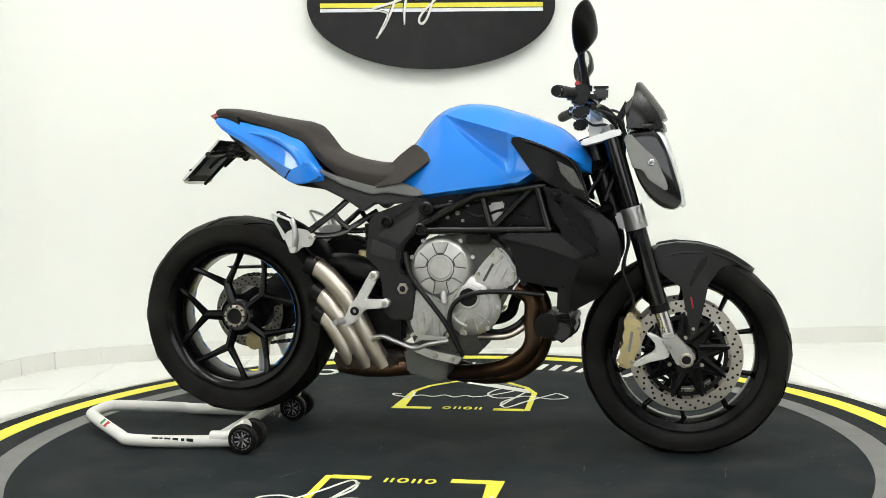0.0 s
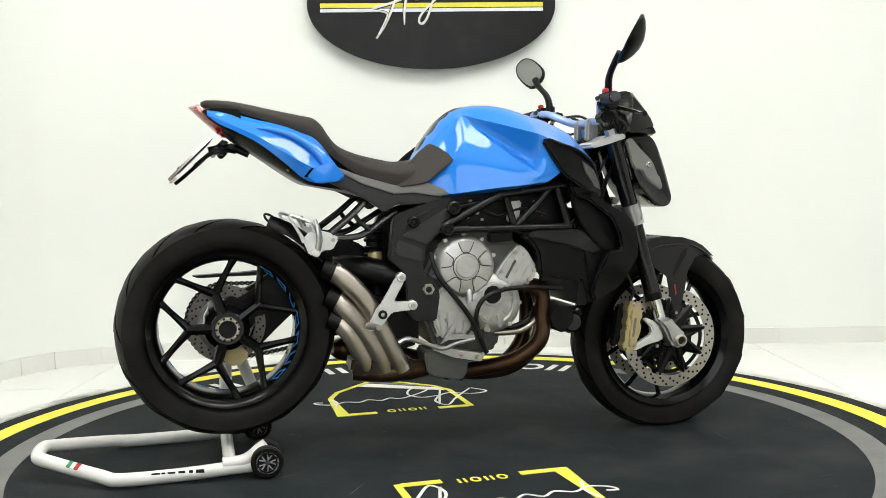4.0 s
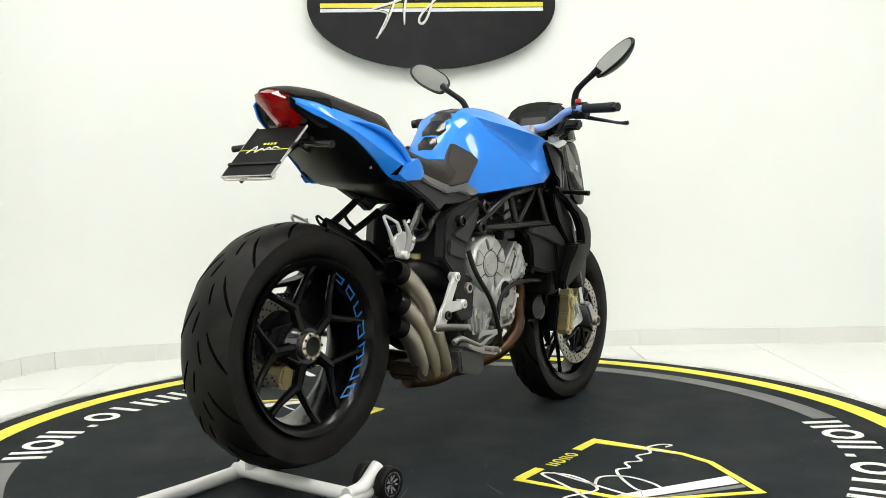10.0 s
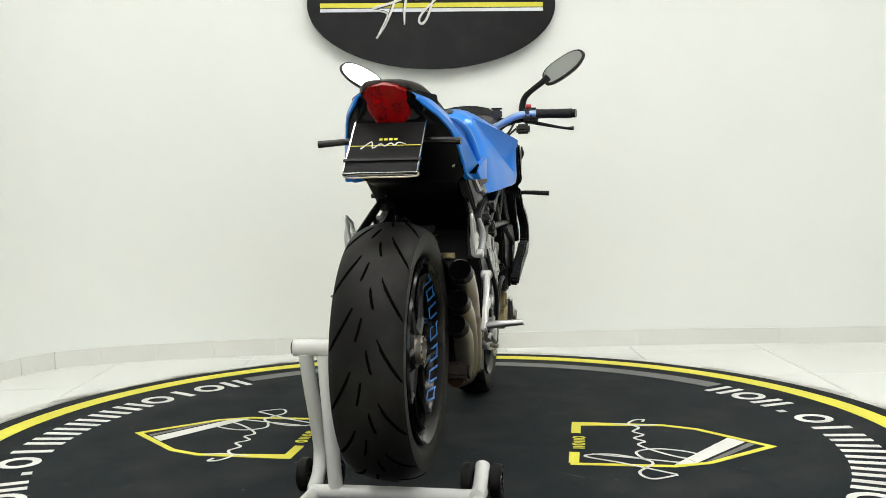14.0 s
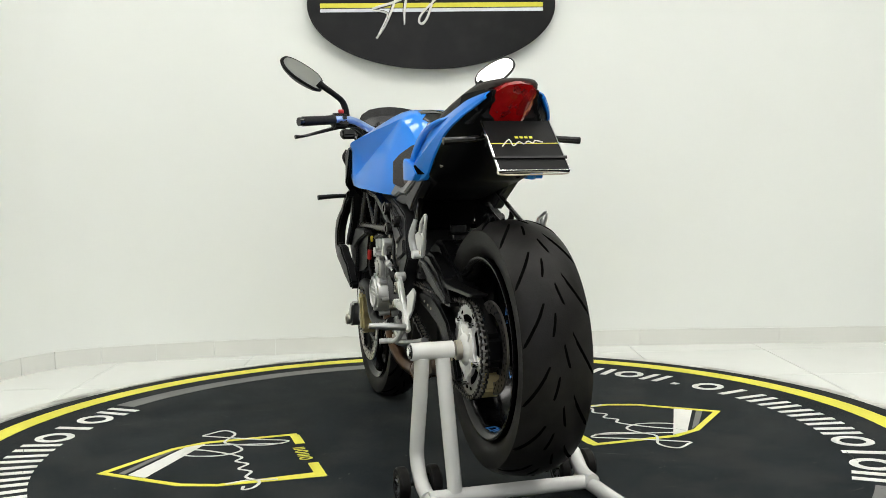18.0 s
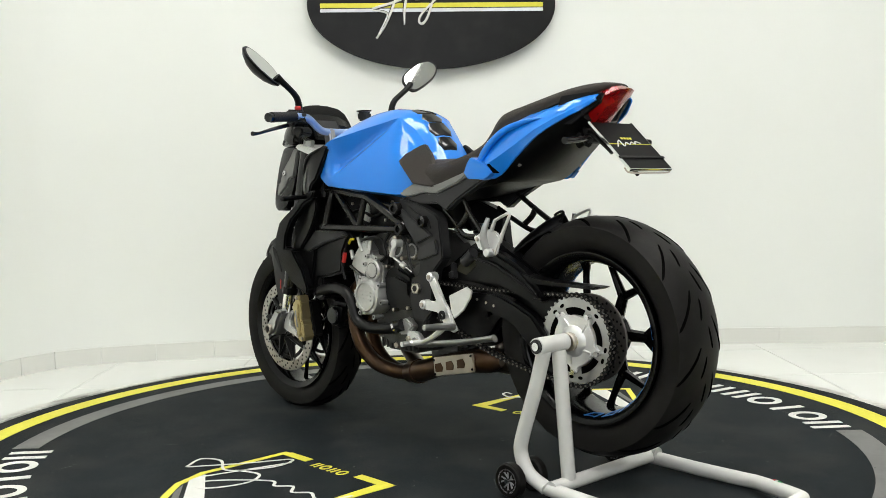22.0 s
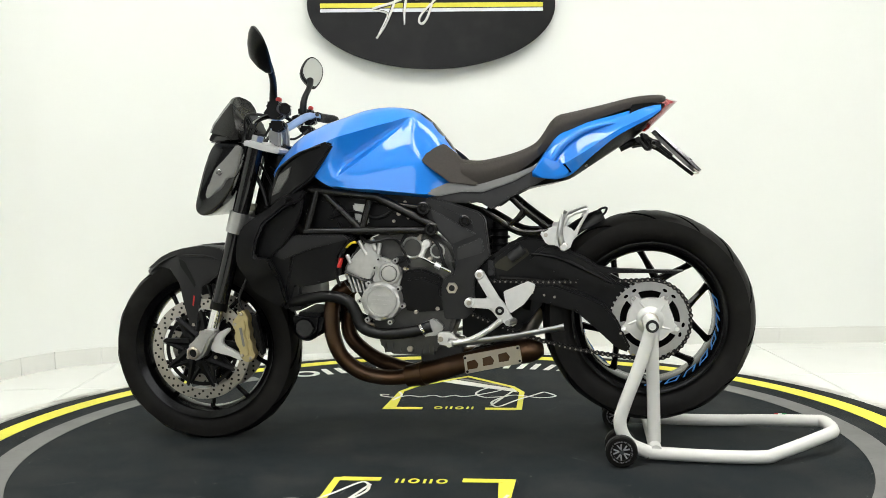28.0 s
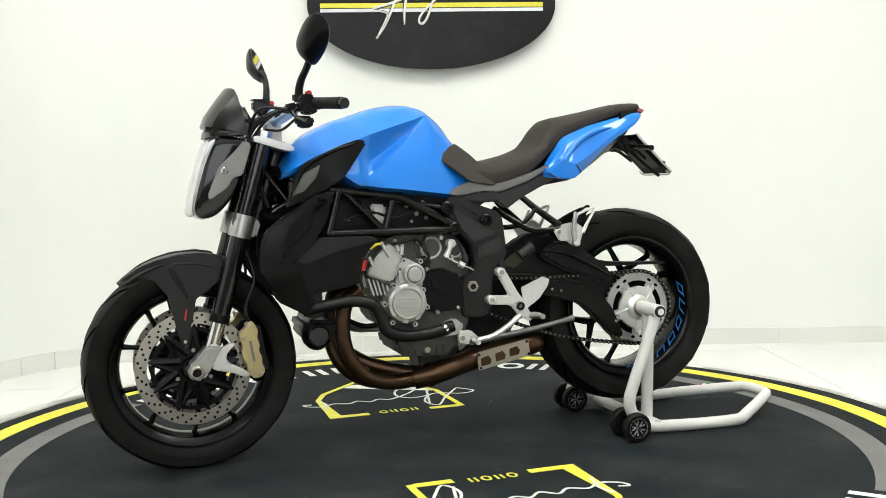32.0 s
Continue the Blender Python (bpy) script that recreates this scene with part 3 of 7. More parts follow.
def tyre(c, ro, half, bead):
    prof = []
    for k in range(13):
        a = radians(-62 + 124 * k / 12)
        prof.append((ro - half * CROWN * (1 - math.cos(a)) , half * 1.0 * math.sin(a) / math.sin(radians(62))))
    side = [(ro - half * CROWN * (1 - math.cos(radians(62))) - 0.02, half * 0.99), (bead + 0.03, half * 0.97), (bead + 0.010, half * 0.88), (bead, half * 0.76), (bead - 0.006, half * 0.66)]
    prof = [(r, -y) for r, y in reversed(side)] + prof + side
    return lathe(prof, (c[0], 0, c[1]), 128, True)


def grooves(name, c, ro, half, count, phase, parent):
    """Tread cuts: thin slivers on both sides of the crown, their shade put in as near-black; each a part of its own."""
    at_hub = Matrix.Translation((c[0], 0, c[1]))
    for s in (-1, 1):
        for (u0, u1, d0, d1, w) in ((0.20, 0.97, 0.0, 0.44, 0.0054), (0.05, 0.19, -0.32, -0.08, 0.0046)):
            pts = []
            for q in np.linspace(0, 1, 9):
                a = radians(62 * (u0 + (u1 - u0) * q) * s)
                r = ro - half * CROWN * (1 - math.cos(a)) - w * 0.62
                ang = d0 + (d1 - d0) * q ** 0.62
                pts.append((r * math.cos(ang), half * math.sin(a) / math.sin(radians(62)), r * math.sin(ang)))
            first = None
            for k in range(count):
                base = 2 * math.pi * (k + (0.5 if s > 0 else 0)) / count + phase
                if first is None:
                    first = part(name, tube(pts, [w * 0.3, w * 0.8] + [w] * 5 + [w * 0.8, w * 0.3], 5, 1), CUT, parent)
                    ob = first
                else:
                    ob = new(name, first.data)
                    ob.parent = parent
                ob.matrix_local = at_hub @ Matrix.Rotation(-base, 4, "Y")


def y_spokes(c, r0, rs, r1, phase, y, half, spread, w):
    """Five forked spokes; each is one mesh."""
    out = []
    for k in range(5):
        a = radians(phase + 72 * k)
        u, v = Vector((math.cos(a), 0, math.sin(a))), Vector((-math.sin(a), 0, math.cos(a)))
        o = Vector((c[0], y, c[1]))
        arms = [tube([o + u * r0, o + u * rs], [w * 1.5, w * 1.2], 8, smooth=False, flat=1.0)]
        for s in (-1, 1):
            b = radians(spread) * s
            e = Vector((math.cos(a + b), 0, math.sin(a + b))) * r1
            arms.append(tube([o + u * (rs - 0.01), o + (u * rs * 0.35 + e * 0.62) + Vector((0, half, 0)) * 0.3, o + e + Vector((0, half, 0))], [w * 1.15, w * 0.8, w], 8, 3))
        bm = joined(*arms)
        out.append(bm)
    return out


# rear wheel: its spokes show on the right side, hub nut large
rear = part("rear_wheel", lathe([(0.222, -0.082), (0.226, -0.084), (0.2275, -0.077), (0.214, -0.071), (0.205, -0.052), (0.203, 0.047), (0.213, 0.071), (0.226, 0.076), (0.226, 0.082), (0.220, 0.082),
                                 (0.207, 0.074), (0.196, 0.047), (0.197, -0.052), (0.207, -0.073)], (RW[0], 0, RW[1]), 72, True), WHEELB, B, "satin black five-spoke rear wheel")
part("tyre", tyre(RW, 0.315, 0.084, 0.226), RUBBER, rear, "worn black road tyre")
grooves("tread_cut", RW, 0.315, 0.084, 14, 0.1, rear)
for bm in y_spokes(RW, 0.045, 0.115, 0.206, 180, -0.042, -0.014, 25, 0.0115):
    part("spoke", bm, WHEELB, rear)
part("hub", lathe([(0, -0.056), (0.046, -0.056), (0.056, -0.048), (0.066, -0.03), (0.055, 0.02), (0.05, 0.09), (0, 0.09)], (RW[0], 0, RW[1]), 36), GLOSSB, rear)
nut = part("hub_nut", disc(RW, 0.035, -0.072, -0.05, 36, 0.003, 0.026), STEEL, rear, "large steel wheel nut")
# bore's shade as a dark disc; notches likewise dark blocks
part("axle_bore", disc(RW, 0.0258, -0.063, -0.04, 24, 0.002), DARK, rear)
for k in range(10):
    part("nut_notch", moved(box(0.0285, 0.0352, -0.0735, -0.0715, -0.003, 0.003), Matrix.Translation((RW[0], 0, RW[1])) @ Matrix.Rotation(radians(36 * k), 4, "Y")), DARK, nut)
# blue rim print, as plain bars
def rim_print(s, a, wide):
    """A slanted outline of thin strips on the rim's inner slope."""
    bm = bmesh.new()
    for (u0, v0), (u1, v1), w in (((0, 0), (0.40, 1), 0.13), ((0.70, 0), (1.10, 1), 0.13), ((0, 0), (0.70, 0), 0.10), ((0.32, 0.80), (1.05, 0.80), 0.10))[:4 if wide else 3]:
        q = []
        for u, v in ((u0, v0), (u1, v1)):
            for du in (-0.5, 0.5):
                if v0 == v1:
                    uu, vv = u, v + (du + 0.5) * 0.13
                else:
                    uu, vv = u + du * w, v
                t = radians(a + 13.0 * uu)
                rr = 0.1968 + 0.0072 * vv
                q.append(bm.verts.new((RW[0] + rr * math.cos(t), s * (0.0500 + 0.0195 * vv), RW[1] + rr * math.sin(t))))
        bm.faces.new((q[0], q[1], q[3], q[2]))
    ex = bmesh.ops.extrude_face_region(bm, geom=list(bm.faces))
    for v in ex["geom"]:
        if isinstance(v, bmesh.types.BMVert):
            v.co.x += (RW[0] - v.co.x) * 0.006
            v.co.z += (RW[1] - v.co.z) * 0.006
    return bm


for s, a0 in ((-1, -52), (1, 160)):
    for k in range(7):
        part("rim_print", rim_print(s, a0 + k * 16.5, k % 3 != 1), BLUEP, rear, "blue printed outline on the rim")

# sprocket, carrier and rear disc on the left
spr = lathe([(0.070, 0.109), (0.110, 0.109), (0.110, 0.115), (0.070, 0.115)], (RW[0], 0, RW[1]), 60, True)
teeth = []
for k in range(41):
    a = 2 * math.pi * k / 41
    teeth.append(moved(slab([(0.108, -0.005), (0.116, -0.0022), (0.116, 0.0022), (0.108, 0.005)], 0.110, 0.114, 0), Matrix.Translation((RW[0], 0, RW[1])) @ Matrix.Rotation(-a, 4, "Y")))
sprocket = part("sprocket", joined(spr, *teeth), ALU, B, "silver rear sprocket")
star = []
for k in range(80):
    a = 2 * math.pi * k / 80
    rr = 0.066 + 0.021 * max(0.0, math.cos(5 * (a - radians(54)))) ** 3
    star.append((RW[0] + rr * math.cos(a), RW[1] + rr * math.sin(a)))
part("carrier", slab(star, 0.106, 0.124, 0.004), WHITEALU, sprocket, "pale five-armed sprocket carrier")


def at_sprocket(r, a):
    return RW[0] + r * math.cos(a), RW[1] + r * math.sin(a)


for k in range(5):
    a = radians(72 * k + 54)
    x, z = at_sprocket(0.080, a)
    part("carrier_bolt", rod((x, 0.110, z), (x, 0.131, z), 0.0072, 10, 0.001), CHROME, sprocket)
    (x0, z0), (x1, z1) = at_sprocket(0.034, a + 0.30), at_sprocket(0.062, a + 0.12)
    part("carrier_rib", rod((x0, 0.1235, z0), (x1, 0.1235, z1), 0.0035, 8), WHITEALU, sprocket)
    # holes and slots are dark inlays coloured like the shade in them
    for d in (-0.155, 0.155):
        x, z = at_sprocket(0.096, a + d)
        part("lightening_hole", slab([(x + 0.0075 * math.cos(q) * math.sin(a) + 0.0045 * math.sin(q) * math.cos(a), z - 0.0075 * math.cos(q) * math.cos(a) + 0.0045 * math.sin(q) * math.sin(a)) for q in np.linspace(0, 2 * math.pi, 12, endpoint=False)], 0.1148, 0.1162, 0.0003), CUT, sprocket)
    b = a + radians(36)
    part("sprocket_slot", slab([at_sprocket(0.086, b + q) for q in np.linspace(-0.40, 0.40, 9)] + [at_sprocket(0.0685, b + q) for q in np.linspace(0.36, -0.36, 9)], 0.1148, 0.1162, 0.0004), CUT, sprocket, "curved slot's shade as a dark inlay")
part("carrier_cover", lathe([(0, 0.136), (0.024, 0.136), (0.034, 0.131), (0.042, 0.123), (0.0, 0.120)], (RW[0], 0, RW[1]), 24), WHITEALU, sprocket)
part("axle_nut", disc(RW, 0.025, 0.12, 0.15, 12, 0.003), STEEL, sprocket)
rdisc = part("rear_brake_disc", disc(RW, 0.116, 0.050, 0.056, 48, 0.001, 0.085), DISC_SHADED, B, "drilled steel rear brake disc, darkened for the shade inside the wheel")


# drillings are dark studs through the disc, coloured as the holes' shade
def holes(c, rings, y0, y1, per, r):
    out = []
    for q, rr in enumerate(rings):
        for k in range(per):
            a = 2 * math.pi * (k + 0.33 * q) / per
            out.append(rod((c[0] + rr * math.cos(a), y0, c[1] + rr * math.sin(a)), (c[0] + rr * math.cos(a), y1, c[1] + rr * math.sin(a)), r, 7))
    return joined(*out)


tagged(part("disc_drilling", holes(RW, (0.092, 0.100, 0.108), 0.0494, 0.0566, 20, 0.0034), DARK, rdisc), kind="stuff")
part("rear_caliper", slab([(-0.64, 0.33), (-0.60, 0.325), (-0.575, 0.30), (-0.59, 0.275), (-0.63, 0.265), (-0.655, 0.29)], 0.035, 0.095, 0.006), GOLD, B, "gold rear brake caliper")

# chain
def chain_path():
    P = []
    r1, r2, cf = 0.117, 0.038, (-0.06, 0.475)
    for a in np.linspace(80, 280, 30):
        P.append((RW[0] + r1 * math.cos(radians(a)), RW[1] + r1 * math.sin(radians(a))))
    n = 30
    s, e = P[-1], (cf[0] + r2 * math.cos(radians(-80)), cf[1] + r2 * math.sin(radians(-80)))
    for k in range(1, n):
        u = k / n
        P.append((s[0] + (e[0] - s[0]) * u, s[1] + (e[1] - s[1]) * u - 0.03 * math.sin(math.pi * u)))
    for a in np.linspace(-80, 80, 8):
        P.append((cf[0] + r2 * math.cos(radians(a)), cf[1] + r2 * math.sin(radians(a))))
    s, e = P[-1], P[0]
    for k in range(1, n):
        u = k / n
        P.append((s[0] + (e[0] - s[0]) * u, s[1] + (e[1] - s[1]) * u - 0.006 * math.sin(math.pi * u)))
    P.append(P[0])
    return P


path = chain_path()
lens = [0.0]
for a, b in zip(path, path[1:]):
    lens.append(lens[-1] + math.hypot(b[0] - a[0], b[1] - a[1]))
N = int(lens[-1] / 0.0159)
links, pins = [], []
for k in range(N):
    s = lens[-1] * (k + 0.5) / N
    i = min(max(0, int(np.searchsorted(lens, s)) - 1), len(path) - 2)
    u = (s - lens[i]) / max(1e-9, lens[i + 1] - lens[i])
    x, z = path[i][0] + (path[i + 1][0] - path[i][0]) * u, path[i][1] + (path[i + 1][1] - path[i][1]) * u
    ang = math.atan2(path[i + 1][1] - path[i][1], path[i + 1][0] - path[i][0])
    m = Matrix.Translation((x, 0.112, z)) @ Matrix.Rotation(-ang, 4, "Y")
    o = 0.0095 if k % 2 else 0.007
    for sgn in (-1, 1):
        links.append(moved(slab([(-0.0125, -0.003), (-0.0095, -0.0058), (-0.006, -0.0056), (0.0, -0.0030), (0.006, -0.0056), (0.0095, -0.0058), (0.0125, -0.003), (0.0125, 0.003), (0.0095, 0.0058), (0.006, 0.0056), (0.0, 0.0030), (-0.006, 0.0056), (-0.0095, 0.0058), (-0.0125, 0.003)], sgn * o - 0.001, sgn * o + 0.001, 0), m))
    pins.append(moved(rod((-0.008, -0.0118, 0), (-0.008, 0.0118, 0), 0.0030, 6), m))
chain = tagged(part("drive_chain", joined(*links), DARK, B, "dark oily drive chain"), kind="stuff")
tagged(part("chain_pin", joined(*pins), CHAINM, chain, "worn steel chain pins"), kind="stuff")

# front wheel
fr = part("front_wheel", lathe([(0.222, -0.054), (0.226, -0.056), (0.2265, -0.05), (0.212, -0.043), (0.205, -0.02), (0.205, 0.02), (0.212, 0.043), (0.2265, 0.05), (0.226, 0.056), (0.222, 0.054),
                                (0.206, 0.044), (0.198, 0.02), (0.198, -0.02), (0.206, -0.044)], (FW[0], 0, FW[1]), 72, True), WHEELB, B, "satin black slender-spoked front wheel")
part("tyre", tyre(FW, 0.3005, 0.056, 0.226), RUBBER, fr, "black road tyre")
grooves("tread_cut", FW, 0.3005, 0.056, 13, 0.3, fr)
for bm in y_spokes(FW, 0.03, 0.09, 0.205, 36, 0.0, 0.0, 18, 0.0085):
    part("spoke", bm, WHEELB, fr)
part("hub", lathe([(0, -0.07), (0.03, -0.07), (0.04, -0.06), (0.034, 0), (0.04, 0.06), (0.03, 0.07), (0, 0.07)], (FW[0], 0, FW[1]), 24), SATIN, fr)
for s in (-1, 1):
    y0, y1 = (0.072, 0.077) if s > 0 else (-0.077, -0.072)
    d = part("front_brake_disc", disc(FW, 0.160, y0, y1, 64, 0.001, 0.127), DISC, B, "drilled floating front brake disc")
    tagged(part("disc_drilling", holes(FW, (0.1345, 0.1435, 0.1525), y0 - 0.0006, y1 + 0.0006, 24, 0.0040), DARK, d), kind="stuff")
    for k in range(9):
        a = radians(40 * k + 12)
        cx, cz = FW[0] + 0.122 * math.cos(a), FW[1] + 0.122 * math.sin(a)
        part("carrier_arm", tube([(FW[0] + 0.045 * math.cos(a + 0.35), s * 0.073, FW[1] + 0.045 * math.sin(a + 0.35)), (cx, s * 0.0745, cz)], [0.013, 0.0095], 6, smooth=False), BLACK, d)
        part("carrier_arm", tube([(FW[0] + 0.06 * math.cos(a - 0.25), s * 0.073, FW[1] + 0.06 * math.sin(a - 0.25)), (cx, s * 0.0745, cz)], [0.008, 0.007], 6, smooth=False), BLACK, d)
        part("button", rod((cx, s * 0.071, cz), (cx, s * 0.081, cz), 0.0085, 12, 0.001), ALU, d)
        # dark plug paints the shade of the button's bore
        part("button_bore", rod((cx, s * 0.0805, cz), (cx, s * 0.0816, cz), 0.0042, 10), DARK, d)
    part("carrier_ring", disc(FW, 0.080, s * 0.07, s * 0.076, 36, 0.002, 0.036), BLACK, d)
    part("carrier_ring", disc(FW, 0.118, s * 0.070, s * 0.0735, 48, 0.001, 0.106), BLACK, d)
    for k in range(6):
        a = radians(60 * k + 30)
        part("carrier_bolt", disc((FW[0] + 0.052 * math.cos(a), FW[1] + 0.052 * math.sin(a)), 0.006, *((0.074, 0.080) if s > 0 else (-0.080, -0.074)), 10, 0.001), STEEL, d)

# front fork
for s in (-1, 1):
    y = 0.105 * s
    leg = part("fork_leg", rod((0.534, y, 0.937), (0.672, y, 0.432), 0.0255, 22, 0.003), GLOSSB, B, "black upside-down fork leg")
    part("slider", rod((0.662, y, 0.47), (0.704, y, 0.325), 0.0205, 20), CHROME, leg, "chromed lower fork tube")
    part("dust_seal", rod((0.668, y, 0.447), (0.6745, y, 0.424), 0.0275, 20, 0.002), BLACK, leg)
    part("fork_cap", rod((0.529, y, 0.955), (0.534, y, 0.937), 0.019, 6), ALU, leg)
    y0, y1 = (0.085, 0.150) if s > 0 else (-0.150, -0.085)
    lug = part("axle_lug", slab([(0.668, 0.360), (0.712, 0.368), (0.735, 0.338), (0.765, 0.312), (0.768, 0.288), (0.748, 0.268), (0.724, 0.272), (0.708, 0.290), (0.694, 0.325)], y0, y1, 0.008), ALU, B, "cast aluminium axle lug")
    part("caliper_mount", slab([(0.632, 0.362), (0.640, 0.368), (0.672, 0.352), (0.690, 0.330), (0.700, 0.300), (0.690, 0.292), (0.640, 0.280), (0.600, 0.264), (0.592, 0.276), (0.632, 0.300), (0.656, 0.312), (0.660, 0.330), (0.650, 0.344)],
                            *( (0.100, 0.122) if s > 0 else (-0.122, -0.100)), 0.004), WHITEALU, lug, "forked aluminium caliper bracket")
    part("axle_end", disc((0.742, 0.294), 0.0195, *((0.145, 0.160) if s > 0 else (-0.160, -0.145)), 20, 0.003, 0.013), STEEL, lug)
    # hollow axle's shade as a dark disc
    part("axle_bore", disc((0.742, 0.294), 0.0135, *((0.145, 0.152) if s > 0 else (-0.152, -0.145)), 14), DARK, lug)
    cal = part("brake_caliper", slab([(0.584, 0.424), (0.600, 0.420), (0.606, 0.404), (0.620, 0.392), (0.622, 0.372), (0.612, 0.358), (0.618, 0.340), (0.612, 0.318), (0.602, 0.300), (0.600, 0.278), (0.584, 0.262), (0.562, 0.266), (0.552, 0.284), (0.562, 0.304), (0.560, 0.322), (0.570, 0.338), (0.566, 0.358), (0.574, 0.376), (0.570, 0.398)],
                                    *((0.092, 0.133) if s > 0 else (-0.133, -0.092)), 0.003), GOLD, B, "gold four-piston brake caliper")
    part("caliper_back", slab([(0.558, 0.405), (0.575, 0.405), (0.566, 0.36), (0.558, 0.32), (0.545, 0.275), (0.535, 0.285), (0.545, 0.33), (0.552, 0.37)], *((0.066, 0.100) if s > 0 else (-0.100, -0.066)), 0.004), DARK, cal)
    part("caliper_half", slab([(0.572, 0.400), (0.590, 0.410), (0.612, 0.38), (0.606, 0.30), (0.583, 0.268), (0.562, 0.28)], *((0.045, 0.068) if s > 0 else (-0.068, -0.045)), 0.006), DARK, cal)
    part("caliper_bridge", slab([(0.562, 0.385), (0.575, 0.385), (0.572, 0.30), (0.560, 0.30)], *((0.066, 0.094) if s > 0 else (-0.094, -0.066)), 0.003), DARK, cal)
    hump = [(0.584, 0.396), (0.606, 0.388), (0.610, 0.372), (0.600, 0.356), (0.604, 0.340), (0.598, 0.318), (0.588, 0.302), (0.590, 0.288), (0.578, 0.280), (0.570, 0.292), (0.576, 0.312), (0.574, 0.330), (0.584, 0.350), (0.578, 0.372)]
    part("caliper_hump", slab(hump, *((0.130, 0.1400) if s > 0 else (-0.1400, -0.130)), 0.0025), GOLD, cal)
    part("caliper_print", slab([(0.590, 0.372), (0.598, 0.370), (0.588, 0.312), (0.581, 0.314)], *((0.1395, 0.1408) if s > 0 else (-0.1408, -0.1395)), 0.0003), SILVERP, cal, "pale worn print bar")
    part("bleed_nipple", rod((0.600, s * 0.125, 0.404), (0.606, s * 0.128, 0.422), 0.004, 8), STEEL, cal)
    for cx, cz in ((0.592, 0.412), (0.566, 0.276), (0.612, 0.380), (0.593, 0.284)):
        part("caliper_bolt", disc((cx, cz), 0.0055, *((0.131, 0.138) if s > 0 else (-0.138, -0.131)), 8, 0.001), STEEL, cal)
    part("brake_hose", tube([(0.585, y * 1.05, 0.41), (0.60, y * 1.1, 0.46), (0.57, y, 0.54), (0.585, y * 0.7, 0.62), (0.575, y * 0.4, 0.69)], 0.0045, 8, 5), HOSE, B)
    # lower clamp band
    part("clamp_band", rod((0.5935, y, 0.722), (0.6105, y, 0.66), 0.0315, 22, 0.003), ALU, B, "bright lower fork clamp")
part("lower_clamp", slab([(0.545, 0.70), (0.60, 0.725), (0.615, 0.672), (0.56, 0.655)], -0.085, 0.085, 0.006), ALU, B)
part("front_axle", rod((0.742, -0.15, 0.296), (0.742, 0.15, 0.296), 0.0125, 14), STEEL, B)
part("top_clamp", slab([(0.450, 0.905), (0.456, 0.914), (0.552, 0.943), (0.570, 0.938), (0.572, 0.928), (0.51, 0.909), (0.460, 0.897)], -0.136, 0.136, 0.005), WHITEALU, B, "bright aluminium top fork clamp")
part("headstock", rod((0.475, 0, 0.93), (0.555, 0, 0.68), 0.035, 20), SATIN, B)
part("steering_nut", rod((0.503, 0, 0.94), (0.497, 0, 0.963), 0.019, 6), ALU, B)

# front mudguard
def arc_shell(c, r, a0, a1, halfw, thick, crown, steps=14):
    """A guard bent round a wheel; halfw(u) its half width along the arc."""
    rings = []
    for k in range(steps + 1):
        u = k / steps
        a = radians(a0 + (a1 - a0) * u)
        hw = halfw(u)
        row_o, row_i = [], []
        for v in np.linspace(-1, 1, 9):
            rr = r(u) - crown * abs(v) ** 2.2
            p = (c[0] + rr * math.cos(a), hw * v, c[1] + rr * math.sin(a))
            q = (c[0] + (rr - thick) * math.cos(a), hw * v * 0.97, c[1] + (rr - thick) * math.sin(a))
            row_o.append(p)
            row_i.append(q)
        rings.append(row_o + row_i[::-1])
    return skin(rings)


guard = part("front_mudguard", arc_shell(FW, lambda u: 0.317 + 0.007 * min(1, u * 1.6) - 0.003 * (1 - u) ** 3, 51, 110, lambda u: 0.018 + 0.060 * min(1, u * 2.6) ** 0.6, 0.004, 0.016), CHAR, B, "matt black plastic front mudguard")
for s in (-1, 1):
    def leg_pts():
        return slab([(0.932, 0.545), (0.881, 0.582), (0.840, 0.600), (0.788, 0.614), (0.718, 0.620), (0.669, 0.612), (0.656, 0.591), (0.668, 0.540), (0.700, 0.512), (0.732, 0.490), (0.748, 0.402), (0.759, 0.350), (0.768, 0.347), (0.781, 0.380), (0.797, 0.449), (0.808, 0.500), (0.843, 0.546), (0.885, 0.553)], 0.076, 0.083, 0.0025,
                    lambda x, z: -max(0, x - 0.80) * 0.40)
    part("mudguard_side", leg_pts() if s > 0 else mirrored_y(leg_pts()), CHAR, guard)
    y0, y1 = (0.0826, 0.0842) if s > 0 else (-0.0842, -0.0826)
    part("mudguard_ridge", tube([(0.895, s * 0.040, 0.566), (0.85, s * 0.060, 0.583), (0.79, s * 0.081, 0.590), (0.72, s * 0.083, 0.588), (0.675, s * 0.082, 0.575)], [0.0015, 0.003, 0.0035, 0.0035, 0.002], 8, 4), CHAR, guard)
    # slot's shade laid on the guard as a dark patch
    part("mudguard_slot", slab([(0.805, 0.582), (0.800, 0.556), (0.782, 0.530), (0.757, 0.490), (0.752, 0.498), (0.768, 0.538), (0.786, 0.572)], y0, y1, 0.0004), DARK, guard)
    part("reflector", slab([(0.757, 0.462), (0.761, 0.465), (0.766, 0.434), (0.762, 0.430)], y0, y1 + 0.001, 0.0003), REDP, guard, "slim red and white reflector")
    part("mudguard_screw", disc((0.765, 0.372), 0.005, y0, y1 + s * 0.003 if s > 0 else y1, 10, 0.001), STEEL, guard)

# headlight
def across(outlines):
    """Skins side outlines [(y, [(x, z) ...])] across the machine."""
    return skin([[(x, y, z) for x, z in pts] for y, pts in outlines])


